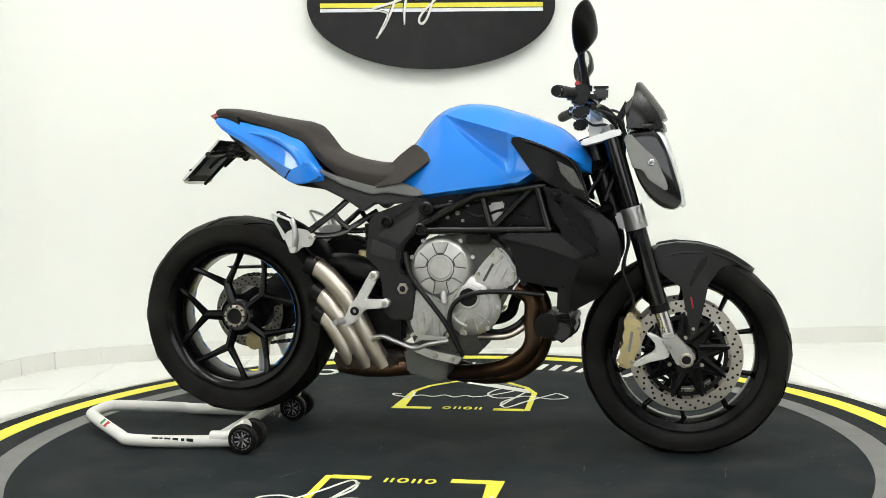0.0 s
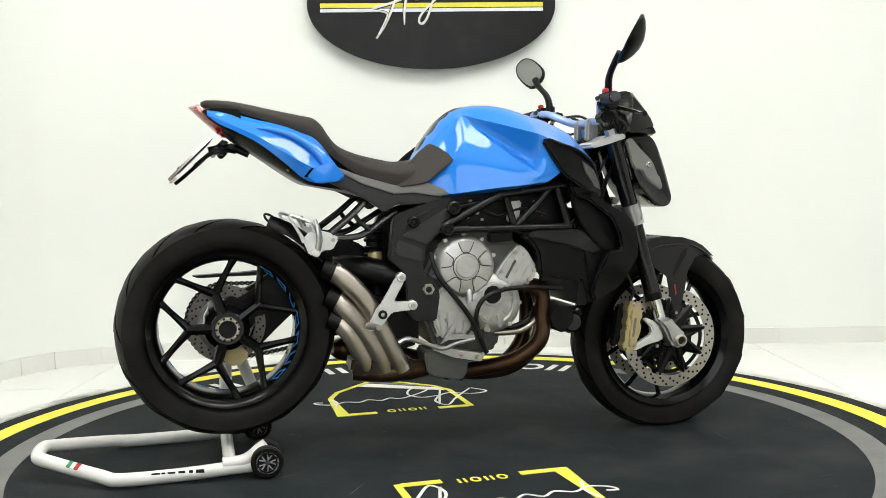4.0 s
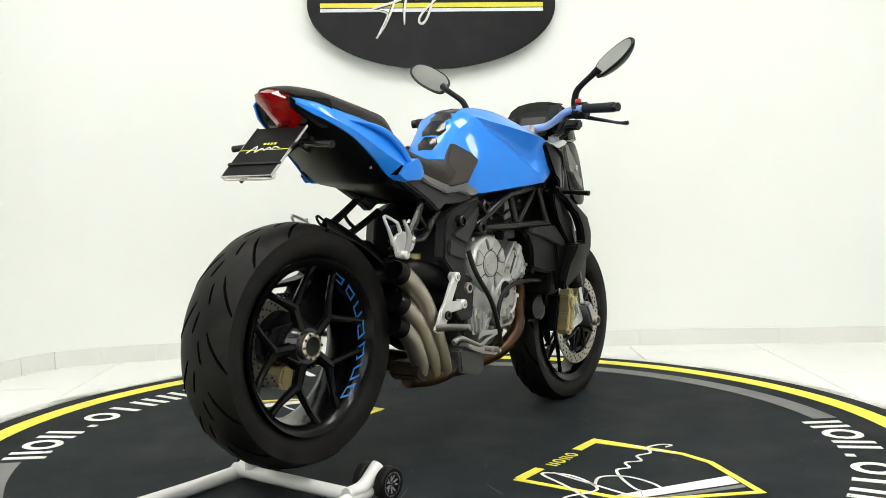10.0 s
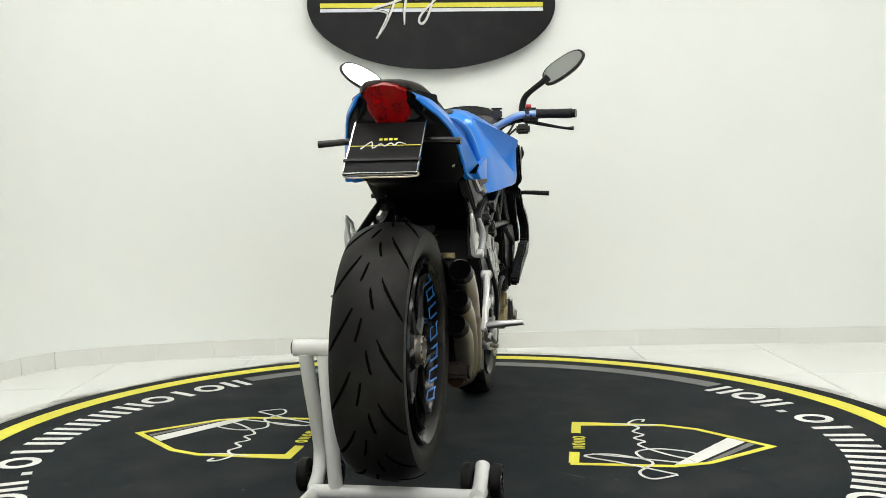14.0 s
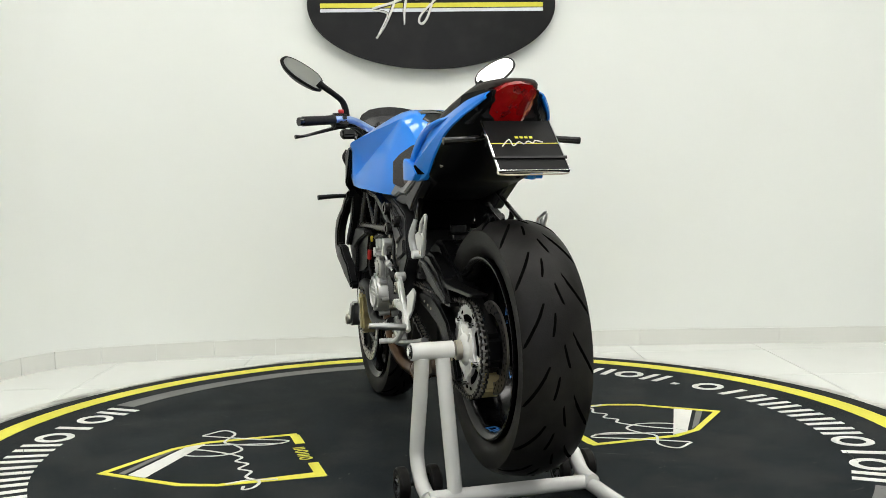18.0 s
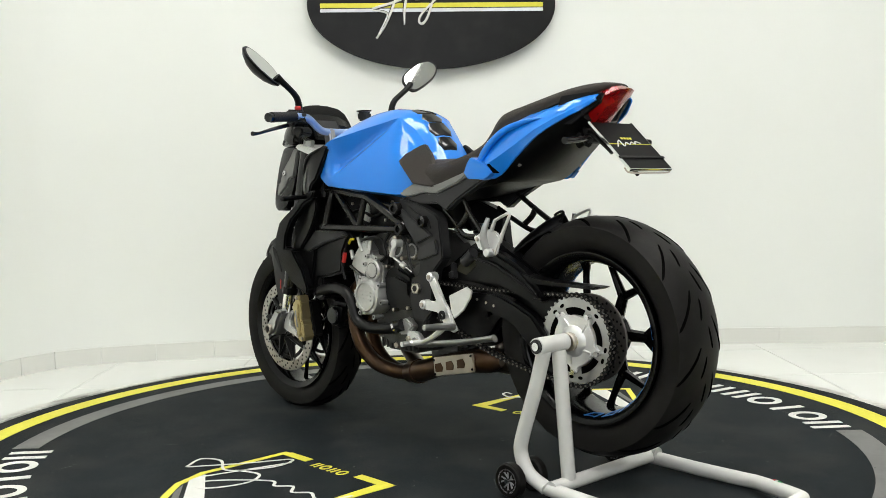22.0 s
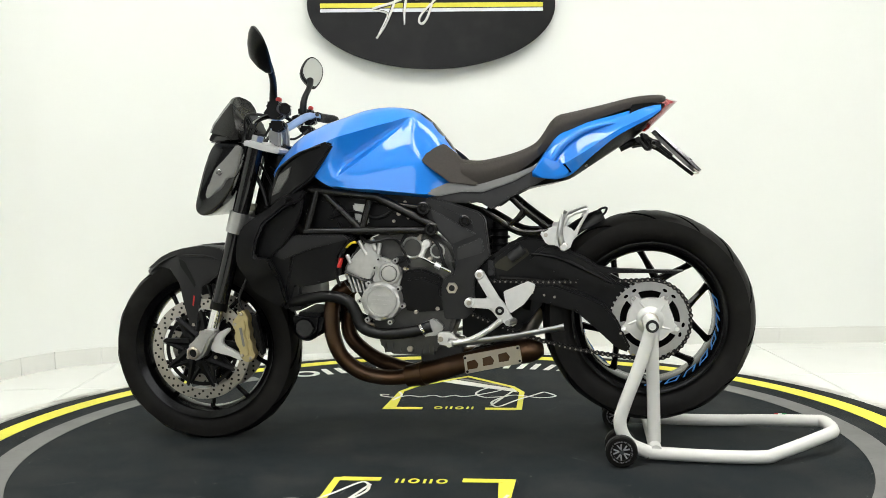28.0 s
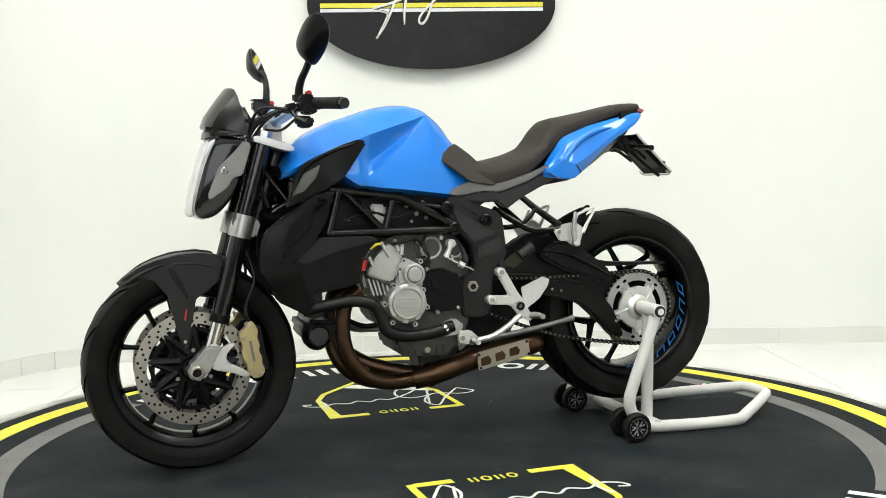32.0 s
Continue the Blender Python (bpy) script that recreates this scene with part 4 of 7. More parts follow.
def rounded(pts, n=3):
    """A closed outline drawn smoothly through its points."""
    q = pts[-2:] + pts + pts[:2]
    return [tuple(float(c) for c in p) for p in spline(q, n)[2 * n:(len(pts) + 2) * n]]


def grown(pts, f, dx=0.0, dz=0.0):
    cx, cz = sum(p[0] for p in pts) / len(pts), sum(p[1] for p in pts) / len(pts)
    return [(cx + (x - cx) * f + dx, cz + (z - cz) * f + dz) for x, z in pts]


HL = [(0.578, 0.918), (0.605, 0.938), (0.650, 0.939), (0.674, 0.922), (0.700, 0.862), (0.724, 0.782), (0.733, 0.734), (0.712, 0.712), (0.670, 0.724), (0.629, 0.769), (0.600, 0.834)]
HL = rounded(HL)
lamp = part("headlight", across([(-0.122, grown(HL, 0.8)), (-0.115, grown(HL, 0.97)), (-0.095, HL), (-0.05, grown(HL, 1.0, 0.004)), (0, grown(HL, 1.0, 0.006)), (0.05, grown(HL, 1.0, 0.004)), (0.095, HL), (0.115, grown(HL, 0.97)), (0.122, grown(HL, 0.8))]), GLOSSB, B, "large teardrop headlight in a black shell")
LN = [(0.664, 0.940), (0.688, 0.930), (0.712, 0.866), (0.731, 0.800), (0.741, 0.755), (0.744, 0.724), (0.732, 0.722), (0.722, 0.770), (0.704, 0.830), (0.678, 0.894)]
LN = rounded(LN)
part("lens", across([(-0.080, grown(LN, 0.93, -0.006)), (-0.066, grown(LN, 1.0, -0.001)), (-0.035, grown(LN, 1.0, 0.003)), (0, grown(LN, 1.0, 0.005)), (0.035, grown(LN, 1.0, 0.003)), (0.066, grown(LN, 1.0, -0.001)), (0.080, grown(LN, 0.93, -0.006))]), LENS, lamp, "clear headlight lens")
for s in (-1, 1):
    y0, y1 = (0.112, 0.127) if s > 0 else (-0.127, -0.112)
    part("lamp_side_panel", slab([(0.572, 0.918), (0.592, 0.930), (0.618, 0.900), (0.664, 0.855), (0.682, 0.812), (0.696, 0.776), (0.690, 0.765), (0.640, 0.800), (0.626, 0.826), (0.598, 0.834)], y0, y1, 0.004), PANELG, lamp, "grey satin side plate")
    part("panel_step", slab([(0.628, 0.824), (0.684, 0.810), (0.694, 0.778), (0.690, 0.768), (0.642, 0.802)], *((0.126, 0.130) if s > 0 else (-0.130, -0.126)), 0.0015), PANELG, lamp)
    part("side_screw", disc((0.648, 0.846), 0.0095, *((0.120, 0.132) if s > 0 else (-0.132, -0.120)), 16, 0.002, 0.004), CHROME, lamp)

# flyscreen and dials
FS = [(0.580, 0.946), (0.588, 0.976), (0.578, 1.016), (0.603, 1.050), (0.609, 1.082), (0.618, 1.080), (0.650, 1.040), (0.680, 0.998), (0.690, 0.972), (0.672, 0.966), (0.684, 0.956), (0.688, 0.938), (0.65, 0.944), (0.605, 0.940)]
fly = part("flyscreen", across([(y, [(0.60 + (x - 0.60) * f + dx, 0.945 + (z - 0.945) * g) for x, z in FS]) for y, f, g, dx in
                                ((-0.134, 0.35, 0.30, -0.012), (-0.126, 0.6, 0.55, -0.008), (-0.108, 0.88, 0.80, -0.003), (-0.08, 1.0, 0.93, 0.0), (-0.04, 1.0, 0.99, 0.006), (0.0, 1.0, 1.01, 0.009),
                                 (0.04, 1.0, 0.99, 0.006), (0.08, 1.0, 0.93, 0.0), (0.108, 0.88, 0.80, -0.003), (0.126, 0.6, 0.55, -0.008), (0.134, 0.35, 0.30, -0.012))]), SATIN, B, "small dark plastic flyscreen", sharp=24)
for s in (-1, 1):
    part("screen_step", slab([(0.60, 0.952), (0.625, 1.015), (0.632, 1.018), (0.680, 0.955), (0.684, 0.942), (0.65, 0.944)], *((0.098, 0.112) if s > 0 else (-0.112, -0.098)), 0.003), BLACK, fly)
dash = part("dashboard", slab([(0.545, 0.965), (0.558, 0.955), (0.592, 1.022), (0.580, 1.028)], -0.060, 0.060, 0.005), BLACK, B, "black instrument panel")
part("screen", slab([(0.547, 0.972), (0.5495, 0.9705), (0.580, 1.026), (0.5775, 1.0275)], -0.048, 0.048, 0.001), GUN, dash, "grey blank display")

# handlebar
part("handlebar", tube([(0.42, -0.27, 1.030), (0.446, -0.19, 1.028), (0.484, -0.11, 0.995), (0.497, -0.06, 0.985), (0.497, 0.06, 0.985), (0.484, 0.11, 0.995), (0.446, 0.19, 1.028), (0.42, 0.27, 1.030)], 0.0125, 14, 6), BARM, B, "tapered pale blue anodised handlebar")
for s in (-1, 1):
    part("riser", slab([(0.474, 0.920), (0.474, 0.965), (0.480, 0.994), (0.508, 0.996), (0.514, 0.968), (0.512, 0.936)], *((0.030, 0.056) if s > 0 else (-0.056, -0.030)), 0.006), ALU, B)
    g = part("grip", tube([(0.424, s * 0.258, 1.030), (0.416, s * 0.30, 1.028), (0.391, s * 0.376, 1.024)], [0.0165, 0.0155, 0.0165], 16, 3), GRIPR, B, "black ribbed rubber grip")
    part("bar_end", rod((0.391, s * 0.375, 1.024), (0.386, s * 0.391, 1.023), 0.0145, 14, 0.003), GLOSSB, g)
    sw = part("switchgear", slab([(0.418, 1.010), (0.43, 1.052), (0.462, 1.056), (0.475, 1.035), (0.465, 1.004), (0.44, 0.998)], *((0.21, 0.262) if s > 0 else (-0.262, -0.21)), 0.006), BLACK, B, "black switch housing")
    part("switch", disc((0.440, 1.058), 0.008, *((0.222, 0.24) if s > 0 else (-0.24, -0.222)), 10, 0.002), REDP, sw, "red switch")
    part("switch", rod((0.425, s * 0.235, 1.02), (0.412, s * 0.238, 1.02), 0.006, 8), DARK, sw)
    part("lever", tube([(0.468, s * 0.20, 1.016), (0.488, s * 0.245, 1.005), (0.494, s * 0.31, 0.990), (0.486, s * 0.355, 0.980), (0.480, s * 0.385, 0.978)], [0.008, 0.007, 0.0055, 0.005, 0.0075], 8, 4), SATIN, B, "black hand lever")
    part("lever_clamp", slab([(0.462, 1.005), (0.49, 1.005), (0.495, 1.03), (0.468, 1.036)], *((0.165, 0.205) if s > 0 else (-0.205, -0.165)), 0.004), BLACK, B)
    part("switch_pod", slab([(0.430, 0.998), (0.422, 0.975), (0.445, 0.962), (0.470, 0.972), (0.474, 0.998)], *((0.185, 0.232) if s > 0 else (-0.232, -0.185)), 0.006), BLACK, sw)
    part("switch", box(0.412, 0.424, *((0.218, 0.232) if s > 0 else (-0.232, -0.218)), 1.03, 1.042, 0.002), GUN, sw)
    part("mirror_nut", rod((0.466, s * 0.208, 1.04), (0.467, s * 0.209, 1.056), 0.014, 6), DARK, sw)
    part("cable", tube([(0.470, s * 0.185, 1.005), (0.505, s * 0.155, 1.000), (0.535, s * 0.12, 0.975), (0.560, s * 0.10, 0.935), (0.565, s * 0.085, 0.88)], 0.0045, 8, 5), HOSE, B)
    part("cable", tube([(0.455, s * 0.195, 0.985), (0.490, s * 0.150, 0.955), (0.530, s * 0.105, 0.955), (0.550, s * 0.09, 0.91)], 0.0038, 8, 5), HOSE, B)
    # mirror: bent stalk, almond head with glass towards the rider
    st = part("mirror", tube([(0.462, s * 0.207, 1.035), (0.461, s * 0.210, 1.070), (0.457, s * 0.222, 1.096), (0.452, s * 0.249, 1.118), (0.450, s * 0.280, 1.140), (0.453, s * 0.300, 1.158)], [0.0130, 0.0115, 0.0105, 0.0098, 0.0105, 0.012], 10, 5), BLACK, B, "black almond-shaped mirror on a bent stalk")
    ALMOND = rounded([(-0.079, -0.020), (-0.076, 0.016), (-0.050, 0.037), (0.0, 0.044), (0.045, 0.042), (0.078, 0.030), (0.090, 0.006), (0.080, -0.018), (0.045, -0.036), (0.0, -0.043), (-0.045, -0.043), (-0.070, -0.037)], 3)
    out = []
    for d, f in ((0.0, 0.97), (0.006, 1.0), (0.018, 0.86), (0.032, 0.54), (0.040, 0.2)):
        ring = [(d, y * f, z * f) for y, z in ALMOND]
        out.append(ring)
    mm = Matrix.Translation((0.453, 0.350, 1.190)) @ Matrix.Rotation(radians(8), 4, "Z") @ Matrix.Rotation(radians(29), 4, "X") @ Matrix.Rotation(radians(34), 4, "Y")
    head = moved(skin(out), mm)
    glass = moved(skin([[(-0.0012, y * 0.89, z * 0.87) for _, y, z in out[1]], [(0.0005, y * 0.89, z * 0.87) for _, y, z in out[1]]]), mm)
    part("mirror_head", head if s > 0 else mirrored_y(head), BLACK, st)
    part("mirror_glass", glass if s > 0 else mirrored_y(glass), MIRROR, st, "mirror glass")
    # indicators on thin stems
    part("front_indicator", tube([(0.405, s * 0.17, 0.760), (0.398, s * 0.23, 0.764), (0.391, s * 0.312, 0.760)], [0.006, 0.007, 0.0085], 10, 3), BLACK, B, "slim black indicator")
    part("rear_indicator", tube([(-0.65, s * 0.07, 0.908), (-0.655, s * 0.105, 0.904), (-0.66, s * 0.176, 0.899)], [0.006, 0.008, 0.009], 10, 3), SATIN, B, "slim black indicator")
part("fluid_reservoir", slab([(0.486, 1.024), (0.524, 1.026), (0.526, 1.058), (0.484, 1.056)], -0.135, -0.098, 0.006), GUN, B, "small brake fluid pot")
part("reservoir_lid", box(0.484, 0.527, -0.136, -0.097, 1.0575, 1.0625, 0.002), BLACK, B)
part("reservoir_arm", tube([(0.505, -0.12, 1.028), (0.49, -0.15, 1.015), (0.475, -0.185, 1.015)], 0.006, 8, 3), BLACK, B)
for s, (ax, az) in ((-1, (0.53, 1.0)), (1, (0.53, 0.99)), (-1, (0.56, 0.97)), (1, (0.55, 1.01))):
    part("cable", tube([(0.47, s * 0.19, 1.01), (ax, s * 0.15, az), (0.57, s * 0.07, 0.93), (0.53, s * 0.05, 0.85), (0.47, s * 0.09, 0.76)], 0.0042, 8, 6), HOSE, B)

# ---- bodywork ----
def finer(pr):
    """The half section with rounded runs between its creases: crown, hollow, flank, skirt."""
    out = []
    for a, b in ((0, 2), (2, 4), (4, 6), (6, 7)):
        run = [tuple(p) for p in spline(pr[a:b + 1], 4)]
        out += run if not out else run[1:]
    out[0] = (0.0, float(out[0][1]))
    return [(float(y), float(z)) for y, z in out]


TANK = [
    (-0.085, [(0, 0.860), (0.03, 0.858), (0.07, 0.850), (0.085, 0.843), (0.10, 0.835), (0.115, 0.815), (0.12, 0.792), (0.10, 0.778)]),
    (-0.05, [(0, 0.920), (0.035, 0.916), (0.072, 0.898), (0.090, 0.878), (0.103, 0.86), (0.122, 0.82), (0.130, 0.785), (0.11, 0.770)]),
    (0.0, [(0, 0.983), (0.045, 0.978), (0.080, 0.957), (0.096, 0.932), (0.108, 0.905), (0.136, 0.84), (0.150, 0.770), (0.12, 0.758)]),
    (0.03, [(0, 1.008), (0.05, 1.003), (0.090, 0.982), (0.103, 0.962), (0.113, 0.940), (0.146, 0.86), (0.163, 0.771), (0.12, 0.760)]),
    (0.056, [(0, 1.023), (0.055, 1.019), (0.101, 1.000), (0.1035, 0.995), (0.106, 0.989), (0.150, 0.88), (0.172, 0.774), (0.13, 0.764)]),
    (0.10, [(0, 1.032), (0.065, 1.028), (0.129, 0.987), (0.121, 0.965), (0.131, 0.951), (0.163, 0.87), (0.183, 0.779), (0.14, 0.768)]),
    (0.15, [(0, 1.033), (0.075, 1.027), (0.160, 0.972), (0.141, 0.930), (0.160, 0.908), (0.181, 0.85), (0.195, 0.785), (0.145, 0.772)]),
    (0.20, [(0, 1.026), (0.085, 1.019), (0.189, 0.956), (0.160, 0.895), (0.184, 0.868), (0.196, 0.83), (0.204, 0.789), (0.15, 0.776)]),
    (0.245, [(0, 1.013), (0.09, 1.006), (0.214, 0.942), (0.180, 0.868), (0.205, 0.834), (0.208, 0.815), (0.208, 0.794), (0.15, 0.784)]),
    (0.262, [(0, 1.008), (0.09, 1.0), (0.220, 0.936), (0.201, 0.872), (0.212, 0.824), (0.212, 0.810), (0.209, 0.797), (0.15, 0.788)]),
    (0.286, [(0, 1.0), (0.09, 0.993), (0.217, 0.926), (0.212, 0.880), (0.213, 0.826), (0.212, 0.812), (0.209, 0.799), (0.15, 0.790)]),
    (0.33, [(0, 0.986), (0.09, 0.978), (0.200, 0.908), (0.198, 0.888), (0.204, 0.850), (0.206, 0.838), (0.205, 0.828), (0.15, 0.815)]),
    (0.342, [(0, 0.980), (0.09, 0.972), (0.194, 0.905), (0.186, 0.888), (0.182, 0.866), (0.179, 0.852), (0.176, 0.842), (0.14, 0.825)]),
    (0.40, [(0, 0.953), (0.085, 0.945), (0.190, 0.882), (0.18, 0.872), (0.175, 0.864), (0.172, 0.860), (0.168, 0.855), (0.13, 0.845)]),
    (0.455, [(0, 0.905), (0.07, 0.897), (0.165, 0.850), (0.155, 0.843), (0.148, 0.838), (0.144, 0.836), (0.14, 0.834), (0.12, 0.828)]),
    (0.483, [(0, 0.862), (0.05, 0.857), (0.105, 0.836), (0.10, 0.832), (0.098, 0.828), (0.096, 0.826), (0.095, 0.824), (0.08, 0.82)]),
]
tank = part("fuel_tank", body([(x, finer(pr)) for x, pr in TANK], 5), BLUE, B, "metallic blue sculpted fuel tank", sharp=14)
part("filler_cap", lathe([(0, 0.006), (0.04, 0.006), (0.046, 0.0), (0.046, -0.012), (0, -0.012)], (0, 0, 0), 28), DARK, tank).matrix_local = Matrix.Translation((0.19, 0, 1.0175)) @ Matrix.Rotation(radians(7), 4, "Y") @ Matrix.Rotation(radians(90), 4, "X")
for x0, x1, w0, w1 in ((-0.062, -0.036, 0.026, 0.038), (-0.031, 0.000, 0.034, 0.046), (0.005, 0.036, 0.028, 0.044), (0.041, 0.085, 0.044, 0.050)):
    def padz(x):
        return np.interp(x, [-0.085, -0.05, 0.0, 0.03, 0.056, 0.12], [0.861, 0.921, 0.984, 1.009, 1.024, 1.034])
    bm = skin([[(x, y, padz(x) + dz - (y / 0.05) ** 2 * 0.006) for y, dz in ((-w, 0.0), (-w * 0.85, 0.0035), (0, 0.0035), (w * 0.85, 0.0035), (w, 0.0), (w * 0.5, -0.008), (-w * 0.5, -0.008))] for x, w in ((x0, w0), ((x0 + x1) / 2, w1), (x1, w0))])
    part("tank_pad", bm, GLOSSB, tank, "glossy black tank pad")
for s in (-1, 1):
    def scoop():
        return slab([(0.264, 0.917), (0.284, 0.928), (0.35, 0.905), (0.44, 0.860), (0.456, 0.832), (0.482, 0.738), (0.39, 0.782), (0.332, 0.818)], 0.176, 0.224, 0.006, lambda x, z: -max(0, x - 0.36) * 0.42 - max(0, 0.80 - z) * 0.25)
    sc = part("side_scoop", scoop() if s > 0 else mirrored_y(scoop()), BLACK, B, "matt black air scoop panel")
    def grille():
        return slab([(0.394, 0.858), (0.439, 0.832), (0.469, 0.772), (0.439, 0.783), (0.406, 0.822)], 0.219, 0.2275, 0.002, lambda x, z: -max(0, x - 0.36) * 0.42 - max(0, 0.80 - z) * 0.25)
    part("scoop_rim", tube([(0.300, s * 0.229, 0.915), (0.365, s * 0.226, 0.893), (0.425, s * 0.200, 0.858), (0.448, s * 0.186, 0.825)], [0.003, 0.005, 0.005, 0.003], 8, 4), BLACK, sc)
    part("grille", grille() if s > 0 else mirrored_y(grille()), MESHM, sc, "pale wire mesh insert")

SEAT = []
for x, top, low, w in ((-0.078, 0.874, 0.812, 0.128), (-0.10, 0.871, 0.797, 0.136), (-0.14, 0.868, 0.788, 0.146), (-0.19, 0.876, 0.797, 0.148), (-0.26, 0.893, 0.828, 0.138), (-0.310, 0.916, 0.862, 0.124), (-0.336, 0.946, 0.885, 0.118),
                       (-0.356, 0.978, 0.900, 0.114), (-0.380, 0.998, 0.918, 0.112), (-0.42, 1.006, 0.945, 0.109), (-0.50, 1.022, 0.980, 0.101), (-0.60, 1.044, 1.010, 0.085), (-0.672, 1.049, 1.025, 0.062), (-0.693, 1.044, 1.032, 0.04)):
    d = top - low
    SEAT.append((x, [(0, top), (0.6 * w, top - 0.05 * d), (0.88 * w, top - 0.2 * d), (w, top - 0.55 * d), (0.97 * w, low), (0.75 * w, low - 0.003)]))
WING = [(0.034, 0.875), (0.030, 0.881), (-0.034, 0.917), (-0.043, 0.917), (-0.08, 0.888), (-0.107, 0.860), (-0.150, 0.850), (-0.150, 0.794), (-0.141, 0.790), (-0.066, 0.801)]
WING_AT = (0.7165, 0.2430, -0.6768)
seat = part("seat", body(SEAT, 4), SEATM, B, "dark brown-black stepped seat", sharp=60)
for s in (-1, 1):
    def wing():
        return slab(WING, -0.010, 0.004, 0.003, lambda x, z: WING_AT[0] + WING_AT[1] * x + WING_AT[2] * z)
    part("seat_wing", wing() if s > 0 else mirrored_y(wing()), SEATM, seat)

TAILF = [
    (-0.677, [(0.060, 1.018), (0.068, 1.015), (0.076, 1.010), (0.079, 1.005), (0.076, 1.001)]),
    (-0.645, [(0.072, 1.014), (0.084, 1.009), (0.094, 1.000), (0.100, 0.989), (0.100, 0.977)]),
    (-0.61, [(0.088, 1.006), (0.102, 0.999), (0.112, 0.985), (0.118, 0.972), (0.118, 0.959)]),
    (-0.54, [(0.100, 0.988), (0.120, 0.976), (0.134, 0.955), (0.142, 0.938), (0.140, 0.920)]),
    (-0.47, [(0.110, 0.970), (0.136, 0.955), (0.152, 0.925), (0.164, 0.892), (0.150, 0.864)]),
    (-0.42, [(0.116, 0.950), (0.146, 0.932), (0.160, 0.900), (0.176, 0.862), (0.154, 0.820)]),
    (-0.38, [(0.120, 0.932), (0.152, 0.910), (0.162, 0.882), (0.180, 0.845), (0.168, 0.806)]),
    (-0.345, [(0.124, 0.890), (0.154, 0.878), (0.160, 0.862), (0.172, 0.838), (0.160, 0.808)]),
    (-0.318, [(0.126, 0.852), (0.150, 0.845), (0.154, 0.838), (0.160, 0.828), (0.150, 0.812)]),
    (-0.305, [(0.128, 0.838), (0.140, 0.834), (0.146, 0.828), (0.148, 0.822), (0.142, 0.815)]),
]
def outlet(pts, y0, y1):
    return slab(pts, y0, y1, 0.002, lambda x, z: min(0.0, (x + 0.36) * 0.30) - max(0.0, x + 0.33) * 0.5)


for s in (-1, 1):
    tf = shell(TAILF, 0.006, 4)
    tfp = part("tail_fairing", tf if s > 0 else mirrored_y(tf), BLUE, B, "metallic blue tail fairing", sharp=20)
    # raised lip along the flank; the shade of slot and mouth is painted on dark solids
    lip = tube([(-0.56, s * 0.121, 0.964), (-0.50, s * 0.140, 0.957), (-0.44, s * 0.156, 0.937), (-0.395, s * 0.165, 0.904), (-0.370, s * 0.172, 0.872), (-0.364, s * 0.174, 0.852), (-0.385, s * 0.176, 0.838)],
               [0.002, 0.006, 0.009, 0.010, 0.0095, 0.008, 0.003], 10, 5)
    part("lip", lip, BLUE, tfp)
    part("vent_slot", tube([(-0.470, s * 0.146, 0.951), (-0.425, s * 0.158, 0.925), (-0.385, s * 0.163, 0.894), (-0.358, s * 0.166, 0.862)], [0.001, 0.004, 0.0055, 0.003], 8, 4), CUT, tfp, "air slot's shade as a dark strip")
    part("outlet_rim", outlet([(-0.308, 0.826), (-0.345, 0.868), (-0.392, 0.850), (-0.412, 0.826), (-0.390, 0.808), (-0.335, 0.810)], 0.150, 0.195) if s > 0 else mirrored_y(outlet([(-0.308, 0.826), (-0.345, 0.868), (-0.392, 0.850), (-0.412, 0.826), (-0.390, 0.808), (-0.335, 0.810)], 0.150, 0.195)), BLUE, tfp)
    part("vent_mouth", outlet([(-0.388, 0.846), (-0.407, 0.824), (-0.4200, 0.824), (-0.4000, 0.850)], 0.135, 0.192) if s > 0 else mirrored_y(outlet([(-0.388, 0.846), (-0.407, 0.824), (-0.4200, 0.824), (-0.4000, 0.850)], 0.135, 0.192)), CUT, tfp, "air outlet's shade as a dark wedge")
UNDER = [
    (-0.636, [(0, 1.016), (0.060, 1.010), (0.090, 0.980), (0.064, 0.956), (0, 0.950)]),
    (-0.60, [(0, 1.008), (0.085, 0.998), (0.114, 0.960), (0.084, 0.930), (0, 0.924)]),
    (-0.53, [(0, 0.985), (0.100, 0.965), (0.136, 0.916), (0.104, 0.884), (0, 0.880)]),
    (-0.46, [(0, 0.950), (0.110, 0.930), (0.141, 0.858), (0.114, 0.836), (0, 0.836)]),
    (-0.41, [(0, 0.91), (0.110, 0.890), (0.143, 0.822), (0.116, 0.806), (0, 0.808)]),
    (-0.37, [(0, 0.87), (0.105, 0.850), (0.130, 0.818), (0.112, 0.797), (0, 0.794)]),
    (-0.30, [(0, 0.84), (0.10, 0.825), (0.113, 0.806), (0.106, 0.785), (0, 0.780)]),
    (-0.20, [(0, 0.81), (0.09, 0.800), (0.10, 0.780), (0.095, 0.762), (0, 0.755)]),
    (-0.12, [(0, 0.80), (0.09, 0.790), (0.10, 0.775), (0.09, 0.752), (0, 0.745)]),
]
ut = part("undertail", body(UNDER, 3), BLACK, B, "black plastic undertail")
for s in (-1, 1):
    part("panel_screw", rod((-0.460, s * 0.115, 0.848), (-0.460, s * 0.1265, 0.8435), 0.0045, 8), STEEL, ut)
TLC = [(-0.729, 1.030), (-0.702, 1.039), (-0.655, 1.037), (-0.606, 1.022), (-0.600, 0.980), (-0.612, 0.944), (-0.636, 0.942), (-0.688, 0.990)]
TLM = [(-0.718, 1.027), (-0.694, 1.036), (-0.652, 1.034), (-0.606, 1.020), (-0.600, 0.982), (-0.612, 0.945), (-0.634, 0.943), (-0.680, 0.990)]
